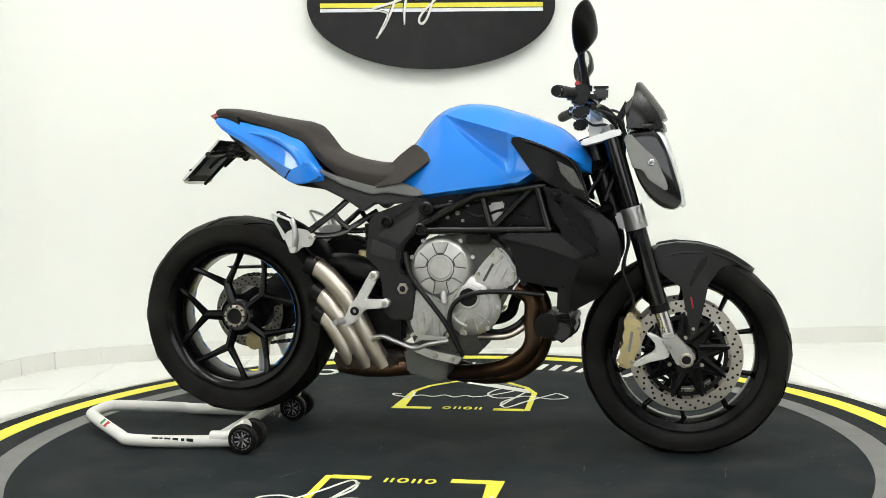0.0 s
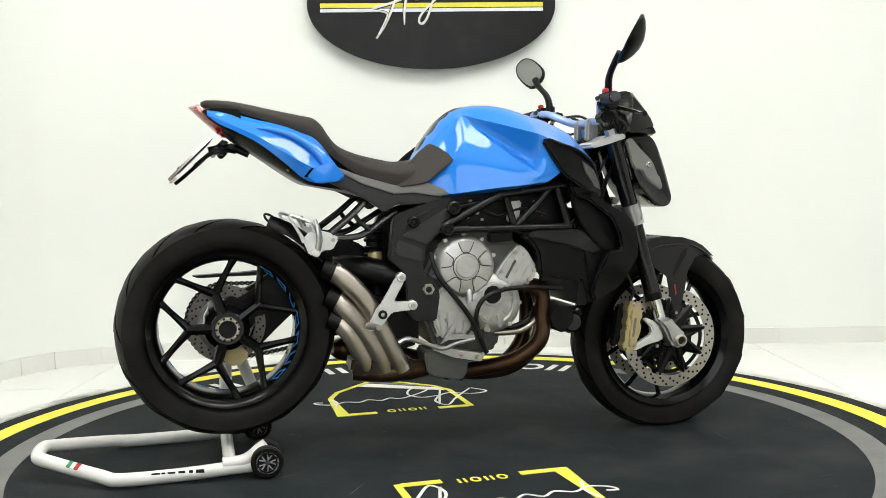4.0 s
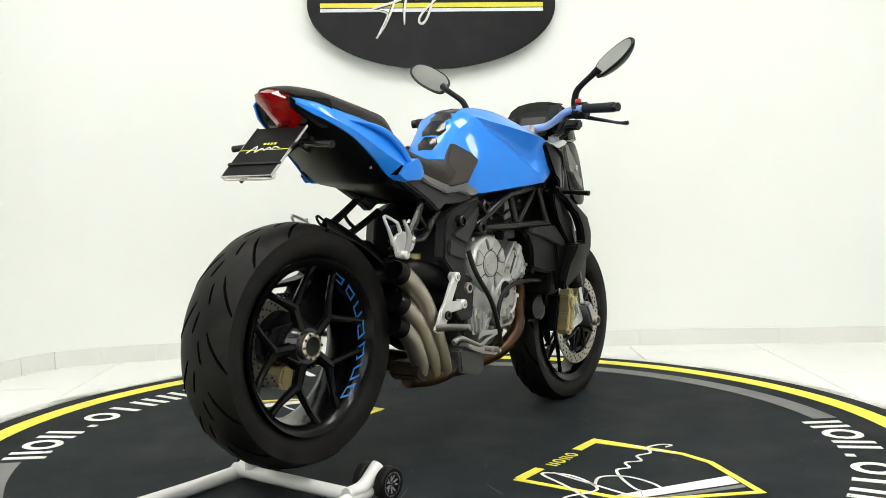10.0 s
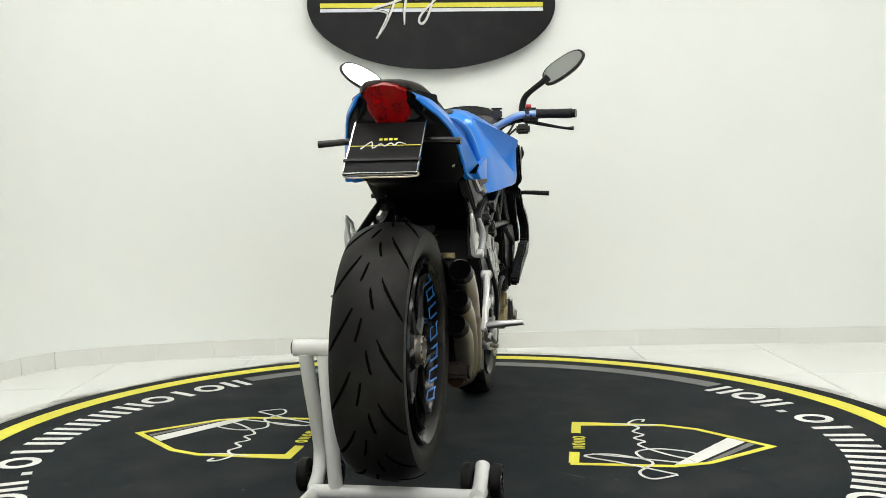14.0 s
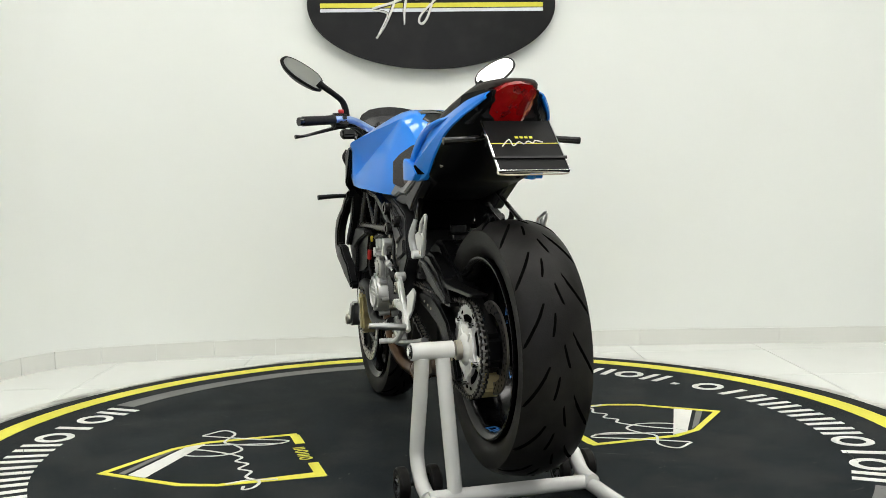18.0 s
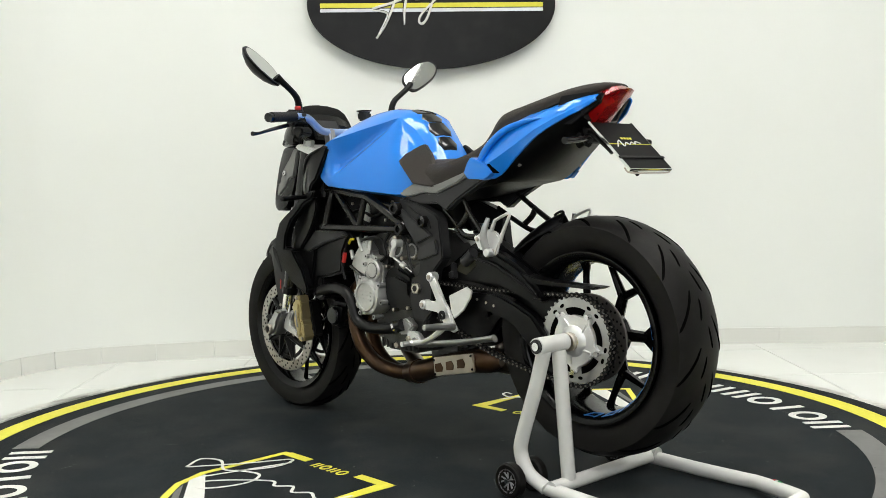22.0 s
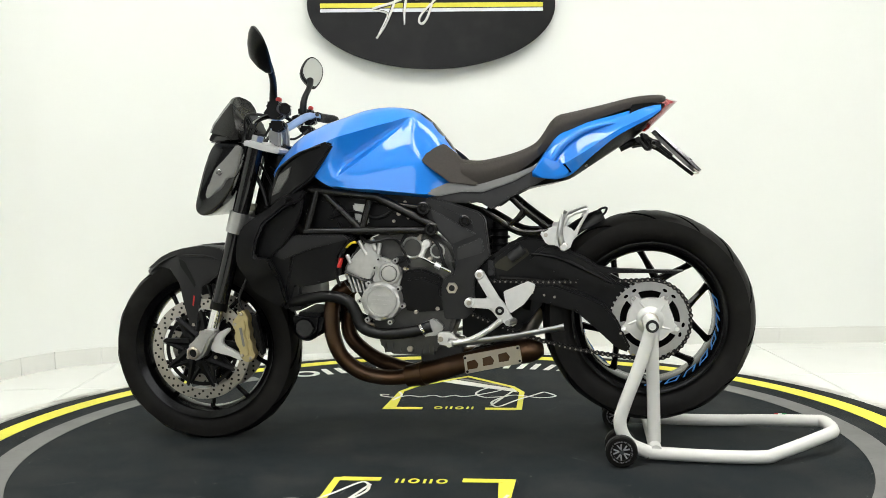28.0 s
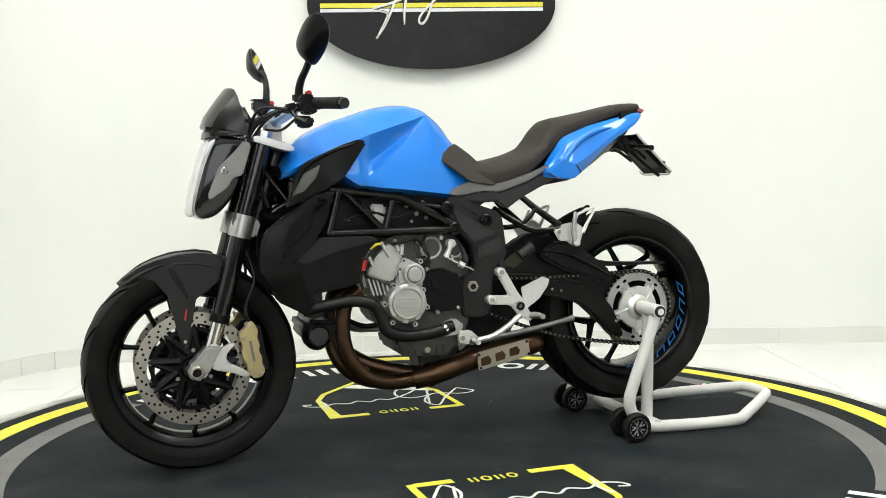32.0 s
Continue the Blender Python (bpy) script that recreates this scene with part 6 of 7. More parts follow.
for k in range(8):
    a = radians(45 * k + 10)
    part("cover_notch", slab([(AC[0] + rr * math.cos(a + d), AC[1] + rr * math.sin(a + d)) for rr, d in ((0.0495, -0.16), (0.0585, -0.14), (0.0585, 0.14), (0.0495, 0.16))], 0.176, 0.1805, 0.001), CAST, alt)
cc = part("cam_drive_cover", slab([(0.160, 0.505), (0.164, 0.566), (0.150, 0.584), (0.136, 0.590), (0.120, 0.578), (0.100, 0.572), (0.080, 0.560), (0.073, 0.537), (0.077, 0.514), (0.090, 0.485)], 0.12, 0.160, 0.008), CAST, B, "cast cam drive cover")
part("cover_boss", disc((0.109, 0.537), 0.033, 0.155, 0.172, 30, 0.004), CAST, cc)
part("cover_face", disc((0.109, 0.537), 0.022, 0.170, 0.1755, 24, 0.002), CAST, cc)
part("cover_groove", disc((0.109, 0.537), 0.0245, 0.1715, 0.1728, 24, 0.0004, 0.022), CASTD, cc)
hd = part("cylinder_head", slab([(0.246, 0.545), (0.226, 0.582), (0.178, 0.632), (0.138, 0.594), (0.150, 0.560), (0.170, 0.516), (0.210, 0.527)], 0.11, 0.150, 0.005), CAST, B, "cast cylinder head side")
for a, c in (((0.203, 0.634), (0.180, 0.592)), ((0.163, 0.640), (0.152, 0.606)), ((0.140, 0.626), (0.143, 0.594)), ((0.240, 0.592), (0.228, 0.566))):
    part("plug_tube", rod((a[0], 0.150, a[1]), (c[0], 0.153, c[1]), 0.0065, 10, 0.001), CAST, hd)
part("head_edge", tube([(0.248, 0.149, 0.542), (0.210, 0.149, 0.524), (0.170, 0.149, 0.512), (0.150, 0.149, 0.556)], 0.004, 6, 2), CASTD, hd)
for q in range(6):
    part("barrel_fin", slab([(0.172 + 0.013 * q, 0.512 + 0.003 * q), (0.178 + 0.013 * q, 0.514 + 0.003 * q), (0.172 + 0.011 * q, 0.478), (0.166 + 0.011 * q, 0.478)], 0.11, 0.142, 0.001), CAST, hd)
for cx, cz in ((0.141, 0.579), (0.153, 0.554), (0.172, 0.508), (0.200, 0.455), (0.178, 0.400), (0.083, 0.491), (0.072, 0.440), (0.110, 0.392), (0.090, 0.575)):
    part("case_bolt", rod((cx, 0.135, cz), (cx, 0.170, cz), 0.0075, 10, 0.001), CAST, B)
    # socket's shade as a small dark plug
    part("bolt_socket", rod((cx, 0.1695, cz), (cx, 0.1708, cz), 0.0035, 6), DARK, B)
rc = part("gearbox_housing", slab([(0.098, 0.645), (0.065, 0.657), (-0.002, 0.650), (-0.060, 0.610), (-0.078, 0.563), (0.008, 0.545), (0.078, 0.545)], 0.085, 0.128, 0.006), CASTD, B, "dull grey gearbox housing")
part("housing_ring", lathe([(0.030 + 0.004 * math.cos(q), 0.004 * math.sin(q)) for q in np.linspace(0, 2 * math.pi, 8, endpoint=False)], (0.045, 0.128, 0.610), 24, True), CAST, rc)
part("housing_ring", lathe([(0.020 + 0.003 * math.cos(q), 0.003 * math.sin(q)) for q in np.linspace(0, 2 * math.pi, 8, endpoint=False)], (-0.030, 0.128, 0.600), 20, True), CAST, rc)
for cx, cz in ((0.062, 0.547), (-0.046, 0.580), (0.019, 0.645), (0.085, 0.628), (-0.02, 0.630), (0.07, 0.585)):
    part("housing_bolt", disc((cx, cz), 0.006, 0.126, 0.136, 8, 0.001), STEEL, rc)
part("cable_boot", slab([(0.098, 0.585), (0.060, 0.590), (0.045, 0.560), (0.062, 0.545), (0.090, 0.555)], 0.125, 0.150, 0.008), HOSE, B)
part("cable_plug", rod((0.254, 0.165, 0.585), (0.262, 0.165, 0.555), 0.007, 8), REDP, B, "red cable plug")
part("cable_mark", tube([(0.238, 0.16, 0.615), (0.222, 0.165, 0.628), (0.207, 0.165, 0.63)], 0.004, 6, 3), YELP, B, "yellow cable sleeve")
gl = part("sprocket_cover", slab([(0.085, 0.515), (0.067, 0.543), (0.017, 0.549), (-0.041, 0.528), (-0.056, 0.473), (-0.052, 0.424), (0.028, 0.419), (0.070, 0.425), (0.080, 0.46)], 0.12, 0.146, 0.007), BLACK, B, "black sprocket cover")
part("cover_dome", slab([(0.062, 0.520), (0.015, 0.525), (-0.040, 0.508), (-0.045, 0.462), (0.010, 0.466), (0.055, 0.490)], 0.142, 0.156, 0.006), BLACK, gl)
for pts in ([(0.06, 0.13, 0.66), (0.075, 0.15, 0.62), (0.06, 0.155, 0.585), (0.09, 0.15, 0.565)], [(0.20, 0.14, 0.645), (0.165, 0.165, 0.63), (0.10, 0.155, 0.64), (0.07, 0.14, 0.61)], [(0.0, 0.14, 0.65), (-0.035, 0.152, 0.62), (-0.05, 0.155, 0.57), (-0.06, 0.15, 0.55)], [(0.255, 0.16, 0.60), (0.272, 0.165, 0.55), (0.262, 0.16, 0.50)]):
    part("cable", tube(pts, 0.0048, 8, 5), HOSE, B)
part("clutch_slave", tube([(-0.004, 0.168, 0.624), (0.004, 0.172, 0.605), (0.013, 0.170, 0.585)], [0.011, 0.0075, 0.009], 10, 3), WHITEALU, B, "pale clutch actuator")
part("actuator_eye", rod((-0.004, 0.150, 0.624), (-0.004, 0.178, 0.624), 0.0125, 12, 0.002), WHITEALU, B)
part("shift_rod", tube([(0.013, 0.168, 0.585), (-0.025, 0.168, 0.565), (-0.036, 0.168, 0.559), (-0.074, 0.166, 0.541)], 0.0042, 8, 2), CHROME, B)
part("rod_nut", rod((-0.028, 0.168, 0.5635), (-0.044, 0.168, 0.5555), 0.0095, 6), WHITEALU, B)
for cx, cz, r in ((-0.01, 0.578, 0.007), (0.065, 0.55, 0.006), (0.02, 0.64, 0.007), (0.035, 0.42, 0.006), (-0.03, 0.43, 0.006)):
    part("case_bolt", disc((cx, cz), r, 0.13, 0.153, 8, 0.001), STEEL, B)
part("water_hose", tube([(0.425, 0.15, 0.448), (0.36, 0.165, 0.462), (0.29, 0.17, 0.470), (0.235, 0.172, 0.455), (0.212, 0.17, 0.42), (0.195, 0.168, 0.378), (0.14, 0.165, 0.358), (0.05, 0.16, 0.362), (-0.01, 0.155, 0.378)], 0.0175, 14, 5), HOSE, B, "black rubber water hose")
for p, d in (((0.40, 0.152, 0.452), (0.02, -0.004, -0.003)), ((0.012, 0.157, 0.372), (0.012, 0.001, -0.004))):
    part("hose_clip", rod(p, (p[0] + d[0] * 0.6, p[1] + d[1], p[2] + d[2]), 0.0195, 16), CHROME, B)
part("water_pump", slab([(-0.02, 0.40), (0.02, 0.385), (0.015, 0.345), (-0.03, 0.35), (-0.05, 0.375)], 0.12, 0.15, 0.005), CAST, B)
part("horn", lathe([(0, -0.03), (0.03, -0.03), (0.042, -0.02), (0.042, 0.01), (0.03, 0.03), (0, 0.03)], (0.385, 0.085, 0.365), 20), BLACK, B, "black horn")
part("oil_cooler", slab([(0.325, 0.41), (0.42, 0.415), (0.432, 0.375), (0.405, 0.335), (0.37, 0.325), (0.34, 0.345)], -0.11, 0.115, 0.014), BLACK, B, "black oil cooler")
for s in (-1, 1):
    part("cooler_cap", disc((0.385, 0.368), 0.03, *((0.112, 0.128) if s > 0 else (-0.128, -0.112)), 18, 0.004), GLOSSB, B)
part("oil_filter", rod((0.345, -0.14, 0.385), (0.345, -0.05, 0.385), 0.036, 18, 0.004), BLACK, B, "black oil filter")
# cables and hoses on the right
part("hose", tube([(-0.066, -0.150, 0.60), (-0.058, -0.158, 0.56), (-0.040, -0.166, 0.520), (0.006, -0.172, 0.460), (0.050, -0.166, 0.399), (0.082, -0.158, 0.335), (0.100, -0.150, 0.295)], 0.0075, 10, 5), HOSE, B, "black breather hose")
part("hose", tube([(0.34, -0.15, 0.475), (0.25, -0.165, 0.485), (0.15, -0.17, 0.483), (0.085, -0.17, 0.455), (0.065, -0.165, 0.40), (0.085, -0.15, 0.33)], 0.007, 10, 5), HOSE, B, "black cable loom")
part("side_lever", tube([(-0.17, -0.165, 0.342), (-0.14, -0.168, 0.352), (-0.09, -0.17, 0.335), (-0.04, -0.17, 0.318), (0.0, -0.168, 0.33), (0.06, -0.16, 0.34)], [0.009, 0.008, 0.0065, 0.0065, 0.006, 0.007], 8, 4), ALU, B, "aluminium brake pedal")
part("pedal_bracket", slab([(-0.045, 0.330), (-0.035, 0.345), (0.0, 0.392), (0.008, 0.385), (-0.01, 0.358), (0.06, 0.352), (0.055, 0.342), (-0.02, 0.342)], -0.168, -0.158, 0.002), ALU, B, "aluminium pedal bracket")
part("water_pipe", tube([(0.14, -0.10, 0.345), (0.18, -0.105, 0.345), (0.225, -0.10, 0.348), (0.265, -0.09, 0.368), (0.295, -0.07, 0.40)], 0.0095, 10, 4), STEEL, B, "thin steel water pipe")
part("water_pipe", tube([(0.15, -0.08, 0.362), (0.20, -0.09, 0.358), (0.25, -0.085, 0.378), (0.285, -0.06, 0.41)], 0.008, 10, 4), HOSE, B)
part("injector_box", slab([(0.115, 0.650), (0.185, 0.652), (0.186, 0.625), (0.115, 0.622)], -0.155, -0.12, 0.004), BLACK, B, "small black relay box")
for bx, bz, br in ((-0.02, 0.40, 0.007), (0.055, 0.355, 0.007), (0.075, 0.415, 0.008), (0.10, 0.365, 0.009), (-0.05, 0.355, 0.006), (0.02, 0.295, 0.006), (0.07, 0.285, 0.006)):
    part("case_bolt", disc((bx, bz), br, -0.170 if bz < 0.3 else -0.152, -0.12, 10, 0.0015), STEEL, B)

for q in range(7):
    part("sump_fin", slab([(0.135 - 0.022 * q, 0.332), (0.140 - 0.022 * q, 0.332), (0.138 - 0.022 * q, 0.292), (0.133 - 0.022 * q, 0.292)], 0.104, 0.116, 0.001), CASTD, B)
part("sump_rail", slab([(0.150, 0.334), (-0.012, 0.336), (-0.012, 0.326), (0.150, 0.322)], 0.10, 0.119, 0.002), CASTD, B)
part("drain_plug", disc((0.06, 0.305), 0.010, 0.108, 0.124, 6, 0.001), STEEL, B)

for ob in motorcycle.children:      # the whole engine sits a little forward in its frame
    if ob not in before_engine:
        ob.location.x += 0.009

# radiator and its shrouds
part("radiator", slab([(0.405, 0.72), (0.455, 0.70), (0.425, 0.42), (0.385, 0.43)], -0.165, 0.165, 0.006), DARK, B, "dark radiator core")
for s in (-1, 1):
    def spear():
        return slab([(0.352, 0.787), (0.41, 0.774), (0.461, 0.740), (0.513, 0.708), (0.550, 0.680), (0.567, 0.634), (0.568, 0.574), (0.520, 0.482), (0.438, 0.437), (0.424, 0.462), (0.440, 0.525), (0.470, 0.590), (0.510, 0.594), (0.504, 0.638), (0.482, 0.690), (0.416, 0.740), (0.368, 0.757)], 0.185, 0.216, 0.006,
                    lambda x, z: 0.014 * max(0, 1 - ((x - 0.52) ** 2 + (z - 0.61) ** 2) / 0.012) - max(0, 0.55 - z) * 0.16)
    sh = part("radiator_shroud", spear() if s > 0 else mirrored_y(spear()), BLACK, B, "matt black radiator shroud")
    def strut():
        return slab([(0.362, 0.776), (0.382, 0.752), (0.410, 0.722), (0.430, 0.676), (0.492, 0.622), (0.512, 0.590), (0.464, 0.592), (0.424, 0.632), (0.392, 0.676), (0.372, 0.72)], 0.176, 0.198, 0.004)
    part("shroud_strut", strut() if s > 0 else mirrored_y(strut()), BLACK, sh)
    def cover():
        return slab([(0.214, 0.638), (0.25, 0.657), (0.394, 0.656), (0.471, 0.596), (0.459, 0.520), (0.452, 0.436), (0.422, 0.428), (0.402, 0.496), (0.333, 0.506), (0.274, 0.522), (0.267, 0.588), (0.244, 0.625)], 0.12, 0.172, 0.008)
    cv = part("side_cover", cover() if s > 0 else mirrored_y(cover()), BLACK, B, "matt black side cover")
    def rib():
        return slab([(0.23, 0.642), (0.25, 0.655), (0.394, 0.655), (0.470, 0.597), (0.44, 0.580), (0.351, 0.612)], 0.168, 0.186, 0.004)
    part("cover_facet", rib() if s > 0 else mirrored_y(rib()), CHAR, cv)
    def inner():
        return slab([(0.30, 0.75), (0.36, 0.77), (0.40, 0.68), (0.36, 0.66), (0.27, 0.67)], 0.09, 0.12, 0.006)
    part("airbox_side", inner() if s > 0 else mirrored_y(inner()), BLACK, B)
    def duct():
        return slab([(0.400, 0.765), (0.470, 0.728), (0.525, 0.670), (0.530, 0.590), (0.480, 0.510), (0.430, 0.470), (0.405, 0.600)], 0.125, 0.180, 0.005)
    part("radiator_duct", duct() if s > 0 else mirrored_y(duct()), BLACK, B, "black radiator duct")
    part("shroud_screw", disc((0.482, 0.578), 0.0045, *((0.218, 0.226) if s > 0 else (-0.226, -0.218)), 10, 0.001), STEEL, B)
part("airbox", slab([(-0.08, 0.77), (-0.02, 0.795), (0.20, 0.815), (0.34, 0.845), (0.44, 0.83), (0.43, 0.76), (0.34, 0.70), (0.25, 0.665), (0.02, 0.66)], -0.118, 0.118, 0.01), BLACK, B, "black airbox under the tank")
for s in (-1, 1):
    for bx, bz, br in ((0.065, 0.70, 0.006), (0.095, 0.712, 0.007), (0.11, 0.69, 0.005), (0.075, 0.745, 0.006), (0.125, 0.735, 0.006), (0.275, 0.74, 0.005), (0.30, 0.70, 0.004)):
        part("airbox_screw", disc((bx, bz), br, *((0.117, 0.124) if s > 0 else (-0.124, -0.117)), 8, 0.001), STEEL, B)
    part("throttle_cable", tube([(0.02, s * 0.12, 0.70), (0.09, s * 0.126, 0.725), (0.16, s * 0.126, 0.70), (0.23, s * 0.125, 0.72), (0.31, s * 0.122, 0.70)], 0.005, 8, 4), HOSE, B)
for s in (-1, 1):
    part("throttle_body", slab([(0.19, 0.74), (0.235, 0.745), (0.225, 0.69), (0.185, 0.68)], *((0.112, 0.128) if s > 0 else (-0.128, -0.112)), 0.006), CAST, B)

# ---- exhaust ----
part("header_pipe", tube([(0.262, 0.085, 0.49), (0.306, 0.09, 0.455), (0.318, 0.09, 0.40), (0.314, 0.088, 0.335), (0.288, 0.082, 0.272), (0.232, 0.07, 0.222), (0.15, 0.055, 0.203), (0.06, 0.05, 0.212)], 0.0235, 16, 5), BRONZE, B, "heat-bronzed exhaust header")
part("header_pipe", tube([(0.262, 0.0, 0.49), (0.318, 0.0, 0.46), (0.336, 0.0, 0.40), (0.334, 0.005, 0.33), (0.305, 0.015, 0.262), (0.24, 0.02, 0.215), (0.15, 0.03, 0.200), (0.06, 0.04, 0.208)], 0.0235, 16, 5), BRONZE, B, "heat-bronzed exhaust header")
part("header_pipe", tube([(0.262, -0.085, 0.49), (0.306, -0.09, 0.455), (0.306, -0.09, 0.39), (0.308, -0.088, 0.34), (0.288, -0.082, 0.295), (0.225, -0.06, 0.250), (0.14, -0.02, 0.225), (0.05, 0.02, 0.212)], 0.0245, 16, 5), BRONZE, B, "heat-bronzed exhaust header")
part("collector_pipe", tube([(0.09, 0.045, 0.207), (0.02, 0.06, 0.222), (-0.08, 0.066, 0.252), (-0.19, 0.070, 0.277), (-0.29, 0.070, 0.294), (-0.325, 0.062, 0.298)], [0.034, 0.034, 0.032, 0.034, 0.036, 0.02], 18, 4), BRONZE, B, "heat-bronzed collector pipe")
part("pipe_joint", rod((0.05, 0.052, 0.214), (0.035, 0.056, 0.218), 0.038, 18, 0.003), BRONZE, B)
hs = part("heat_shield", slab([(-0.091, 0.284), (-0.260, 0.316), (-0.267, 0.263), (-0.097, 0.228)], 0.106, 0.116, 0.003), STEEL, B, "punched steel heat shield")
for k in range(3):
    x = -0.118 - 0.047 * k
    z = 0.254 + 0.0115 * k
    part("shield_cutout", slab([(x + 0.014, z - 0.012), (x + 0.016, z + 0.012), (x - 0.008, z + 0.019), (x - 0.019, z + 0.006), (x - 0.015, z - 0.007)], 0.1155, 0.1175, 0.0005), BRONZE, hs, "angled cut-out")
for px_, pz in ((-0.097, 0.277), (-0.254, 0.308), (-0.103, 0.236), (-0.26, 0.270)):
    part("rivet", disc((px_, pz), 0.004, 0.115, 0.119, 8, 0.001), DARK, hs)
TIPS = [
    [(-0.370, -0.150, 0.568), (-0.335, -0.152, 0.552), (-0.285, -0.155, 0.508), (-0.238, -0.155, 0.448), (-0.176, -0.152, 0.325), (-0.140, -0.14, 0.255)],
    [(-0.358, -0.138, 0.484), (-0.330, -0.142, 0.468), (-0.295, -0.148, 0.432), (-0.252, -0.148, 0.374), (-0.212, -0.145, 0.305), (-0.192, -0.135, 0.255)],
    [(-0.352, -0.128, 0.416), (-0.325, -0.133, 0.403), (-0.298, -0.14, 0.376), (-0.276, -0.14, 0.336), (-0.256, -0.138, 0.295), (-0.246, -0.128, 0.255)],
]
for k, pts in enumerate(TIPS):
    r0 = 0.0300 - 0.001 * k
    pts = [(x, y + 0.029 - 0.002 * k, z - 0.002) for x, y, z in pts]
    pipe = part("tail_pipe", tube(pts, [r0, r0, r0, r0 * 0.97, r0 * 0.93, r0 * 0.9], 20, 5), STEEL, B, "brushed steel exhaust tail pipe")
    d = (Vector(pts[0]) - Vector(pts[1])).normalized()
    p0 = Vector(pts[0])
    # solid near-black cap for the shade within the pipe's end
    part("pipe_mouth", rod(p0 - d * 0.002, p0 + d * 0.0015, r0 * 0.955, 20), CUT, pipe, "dark cap painting the shade inside the pipe mouth")
    part("pipe_sleeve", tube([p0 + d * 0.001, p0 - d * 0.020, p0 - d * 0.036], r0 * 1.035, 20, smooth=False), BLACK, pipe, "black end sleeve")
    part("pipe_band", rod(p0 - d * 0.034, p0 - d * 0.042, r0 * 1.05, 20), STEEL, pipe)
part("exhaust_box", slab([(-0.298, 0.258), (-0.290, 0.300), (-0.120, 0.290), (-0.085, 0.262), (-0.115, 0.240), (-0.270, 0.240)], -0.130, -0.03, 0.008), BROWND, B, "heat-stained exhaust box")
part("exhaust_bridge", tube([(-0.285, -0.09, 0.250), (-0.20, -0.10, 0.246), (-0.12, -0.10, 0.248), (-0.04, -0.07, 0.25)], [0.024, 0.030, 0.030, 0.026], 14, 4), BRONZE, B)

# ---- footrests ----
for s in (-1, 1):
    def hang():
        return slab([(-0.180, 0.538), (-0.168, 0.546), (-0.154, 0.540), (-0.158, 0.518), (-0.190, 0.462), (-0.140, 0.463), (-0.124, 0.455), (-0.124, 0.442), (-0.138, 0.436), (-0.195, 0.432), (-0.222, 0.398), (-0.255, 0.378), (-0.274, 0.388), (-0.256, 0.412), (-0.240, 0.445), (-0.222, 0.466)], 0.160, 0.174, 0.004)
    h = part("footrest_hanger", hang() if s > 0 else mirrored_y(hang()), WHITEALU, B, "pale aluminium footrest hanger")
    for cx, cz in ((-0.166, 0.532), (-0.134, 0.450)):
        part("hanger_boss", disc((cx, cz), 0.014, *((0.148, 0.178) if s > 0 else (-0.178, -0.148)), 16, 0.003), WHITEALU, h)
        part("hanger_bolt", disc((cx, cz), 0.007, *((0.17, 0.181) if s > 0 else (-0.181, -0.17)), 10, 0.001), STEEL, h)
    part("hanger_eye", disc((-0.224, 0.428), 0.013, *((0.178, 0.186) if s > 0 else (-0.186, -0.178)), 18, 0.002, 0.006), DARK, h)
    part("footrest", tube([(-0.264, s * 0.175, 0.397), (-0.262, s * 0.215, 0.402), (-0.254, s * 0.278, 0.406)], [0.0105, 0.0105, 0.008], 10, 3), ALU, h, "ribbed aluminium footrest")
part("heel_guard", slab([(-0.218, 0.482), (-0.29, 0.512), (-0.312, 0.502), (-0.306, 0.482), (-0.278, 0.445), (-0.238, 0.418), (-0.225, 0.44)], 0.158, 0.164, 0.002), WHITEALU, B, "pale heel guard plate")
part("gear_lever", tube([(-0.225, 0.165, 0.41), (-0.17, 0.17, 0.368), (-0.12, 0.172, 0.342), (-0.075, 0.172, 0.333), (-0.06, 0.185, 0.332)], [0.009, 0.0085, 0.008, 0.0075, 0.0085], 8, 4), WHITEALU, B, "aluminium gear lever")
part("gear_pedal_toe", rod((-0.062, 0.172, 0.332), (-0.062, 0.21, 0.332), 0.008, 10, 0.002), WHITEALU, B)
part("side_stand", tube([(-0.055, 0.150, 0.332), (-0.09, 0.158, 0.330), (-0.24, 0.162, 0.350), (-0.36, 0.160, 0.372), (-0.392, 0.158, 0.378)], [0.016, 0.013, 0.0115, 0.0105, 0.013], 12, 4, flat=0.7), ALU, B, "folded aluminium side stand")
part("stand_pivot", slab([(-0.02, 0.36), (-0.02, 0.325), (-0.07, 0.315), (-0.085, 0.335), (-0.06, 0.36)], 0.13, 0.155, 0.004), WHITEALU, B)
for cx, cz in ((-0.03, 0.34), (-0.065, 0.335)):
    part("stand_bolt", disc((cx, cz), 0.008, 0.153, 0.162, 8, 0.001), STEEL, B)


part("swingarm_ridge", tube([(-0.30, 0.141, 0.590), (-0.37, 0.142, 0.580), (-0.45, 0.142, 0.545), (-0.53, 0.140, 0.502)], [0.004, 0.006, 0.006, 0.003], 8, 4), BLACK, sa)
part("chain_slider", tube([(-0.20, 0.104, 0.515), (-0.28, 0.112, 0.512), (-0.36, 0.118, 0.500), (-0.43, 0.118, 0.480)], 0.006, 8, 4), RUBBER, sa, "black rubber chain slider")
for cx, cz in ((-0.30, 0.475), (-0.335, 0.468), (-0.365, 0.462), (-0.555, 0.355)):
    part("arm_screw", disc((cx, cz), 0.004, 0.130, 0.1345, 8, 0.001), STEEL, sa)

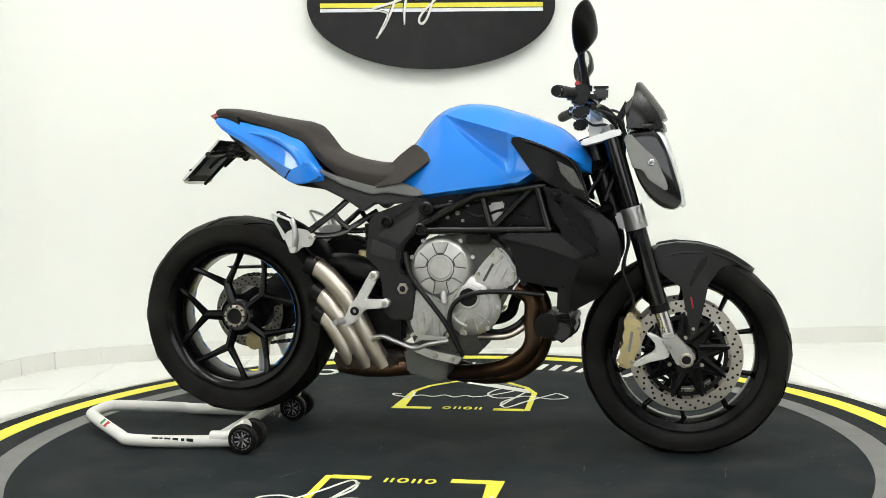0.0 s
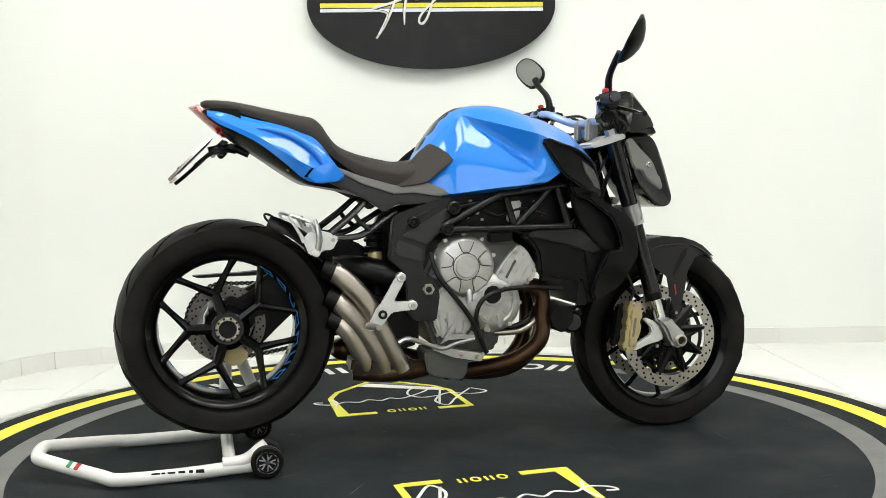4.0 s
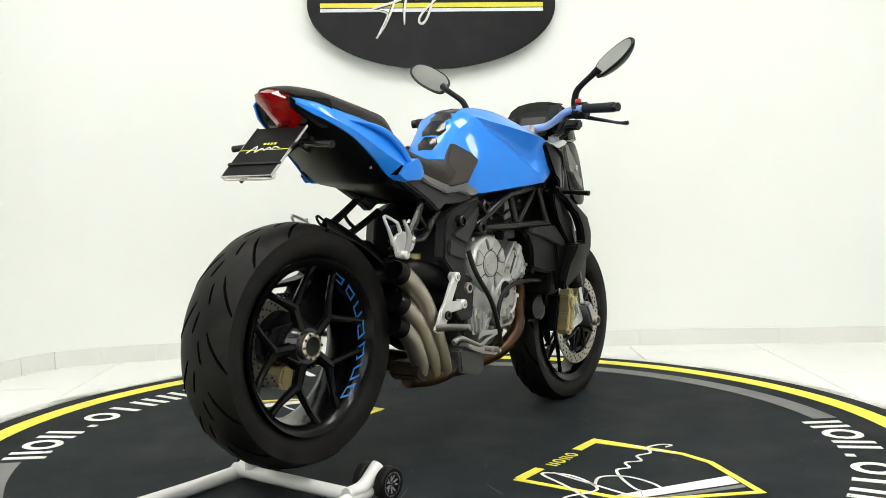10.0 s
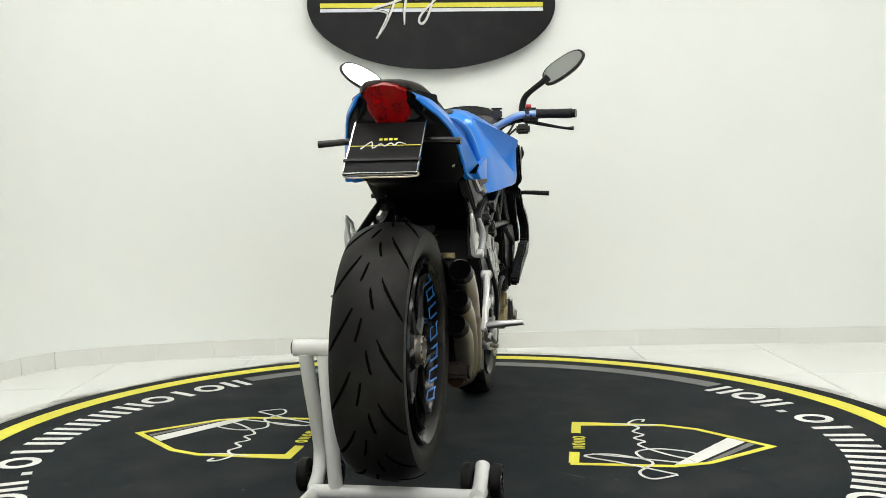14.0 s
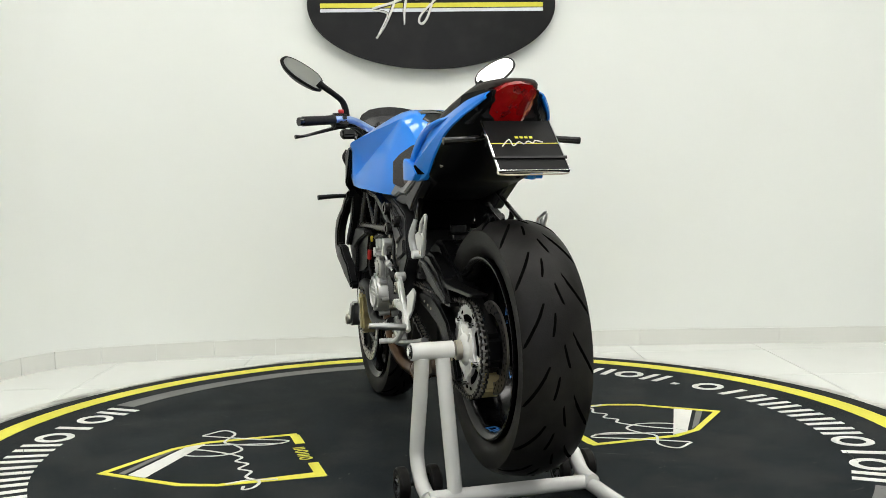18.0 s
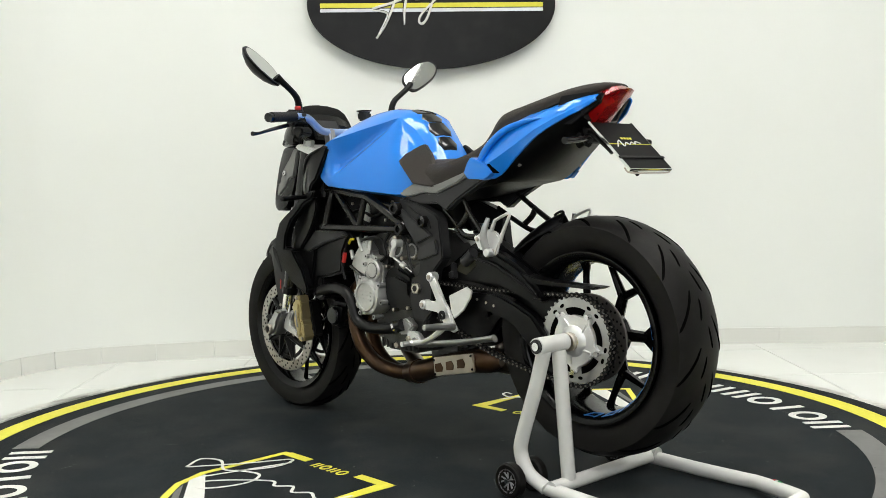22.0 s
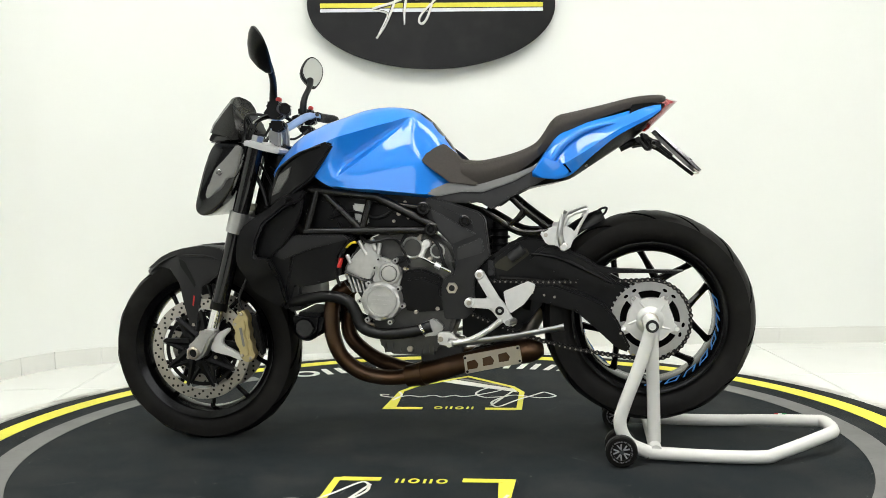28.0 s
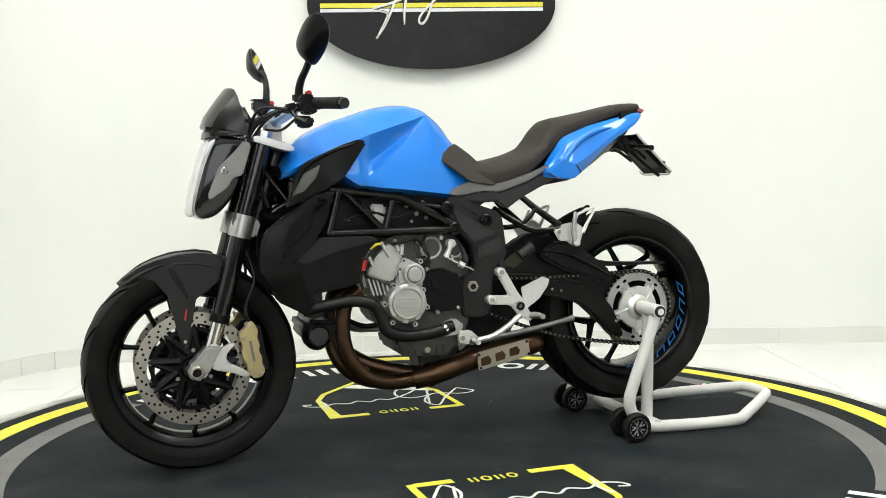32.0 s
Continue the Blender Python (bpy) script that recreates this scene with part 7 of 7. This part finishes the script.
for s in (-1, 1):
    part("headlight_stay", tube([(0.556, s * 0.080, 0.900), (0.585, s * 0.095, 0.905), (0.605, s * 0.100, 0.880)], 0.007, 8, 3), SATIN, B)
    part("wiring_loom", tube([(0.560, s * 0.040, 0.935), (0.548, s * 0.065, 0.905), (0.562, s * 0.070, 0.860), (0.540, s * 0.050, 0.800), (0.520, s * 0.060, 0.740)], [0.007, 0.008, 0.007, 0.007, 0.006], 8, 4), HOSE, B)
    part("loom_plug", box(0.540, 0.562, *((0.058, 0.082) if s > 0 else (-0.082, -0.058)), 0.872, 0.892, 0.003), BLACK, B)
    part("brake_hose", tube([(0.500, s * 0.14, 1.01), (0.545, s * 0.125, 0.985), (0.575, s * 0.110, 0.94), (0.570, s * 0.085, 0.86), (0.580, s * 0.075, 0.78)], 0.0045, 8, 5), HOSE, B)
part("hose_joint", rod((0.585, -0.02, 0.735), (0.585, 0.02, 0.735), 0.012, 10, 0.002), STEEL, B)

# the steering is turned a little to the left
SHIFTED = {"pivot_plate": 0.010, "frame_boss": 0.010, "footrest_hanger": 0.016}
BAR = ("handlebar", "grip", "switchgear", "lever", "lever_clamp", "mirror", "fluid_reservoir", "reservoir_lid", "reservoir_arm")
FRONT = ("front_wheel", "front_brake_disc", "fork_leg", "axle_lug", "brake_caliper", "clamp_band", "lower_clamp", "front_axle", "top_clamp", "steering_nut", "front_mudguard", "headlight", "flyscreen", "dashboard", "riser")


def steered(deg):
    return Matrix.Translation((0.475, 0, 0.93)) @ Matrix.Rotation(radians(deg), 4, Vector((-0.08, 0, 0.25)).normalized()) @ Matrix.Translation((-0.475, 0, -0.93))


for ob in motorcycle.children:
    base = ob.name.split(".")[0]
    if base in BAR:
        ob.matrix_local = Matrix.Translation((0, -0.011, -0.002)) @ steered(4.3)
    elif base in FRONT:
        ob.matrix_local = steered(1.0)
    elif base in SHIFTED:
        ob.location.x += SHIFTED[base]


def motions():
    """The turntable with all that stands on it turns once half round, slowly."""
    times = [float(k) for k in range(33)]
    for ob in (turntable, floor_mat):
        walk(ob, [(t, pose(0, 0, 0, 0, 0, turn(t))) for t in times])
    for ob, dx in ((motorcycle, 0.0), (paddock_stand, 0.012)):
        walk(ob, [(t, pose(0, 0, 0, 0, 0, turn(t) + BIKE_YAW) @ pose(dx, -0.011, 0)) for t in times])


motions()
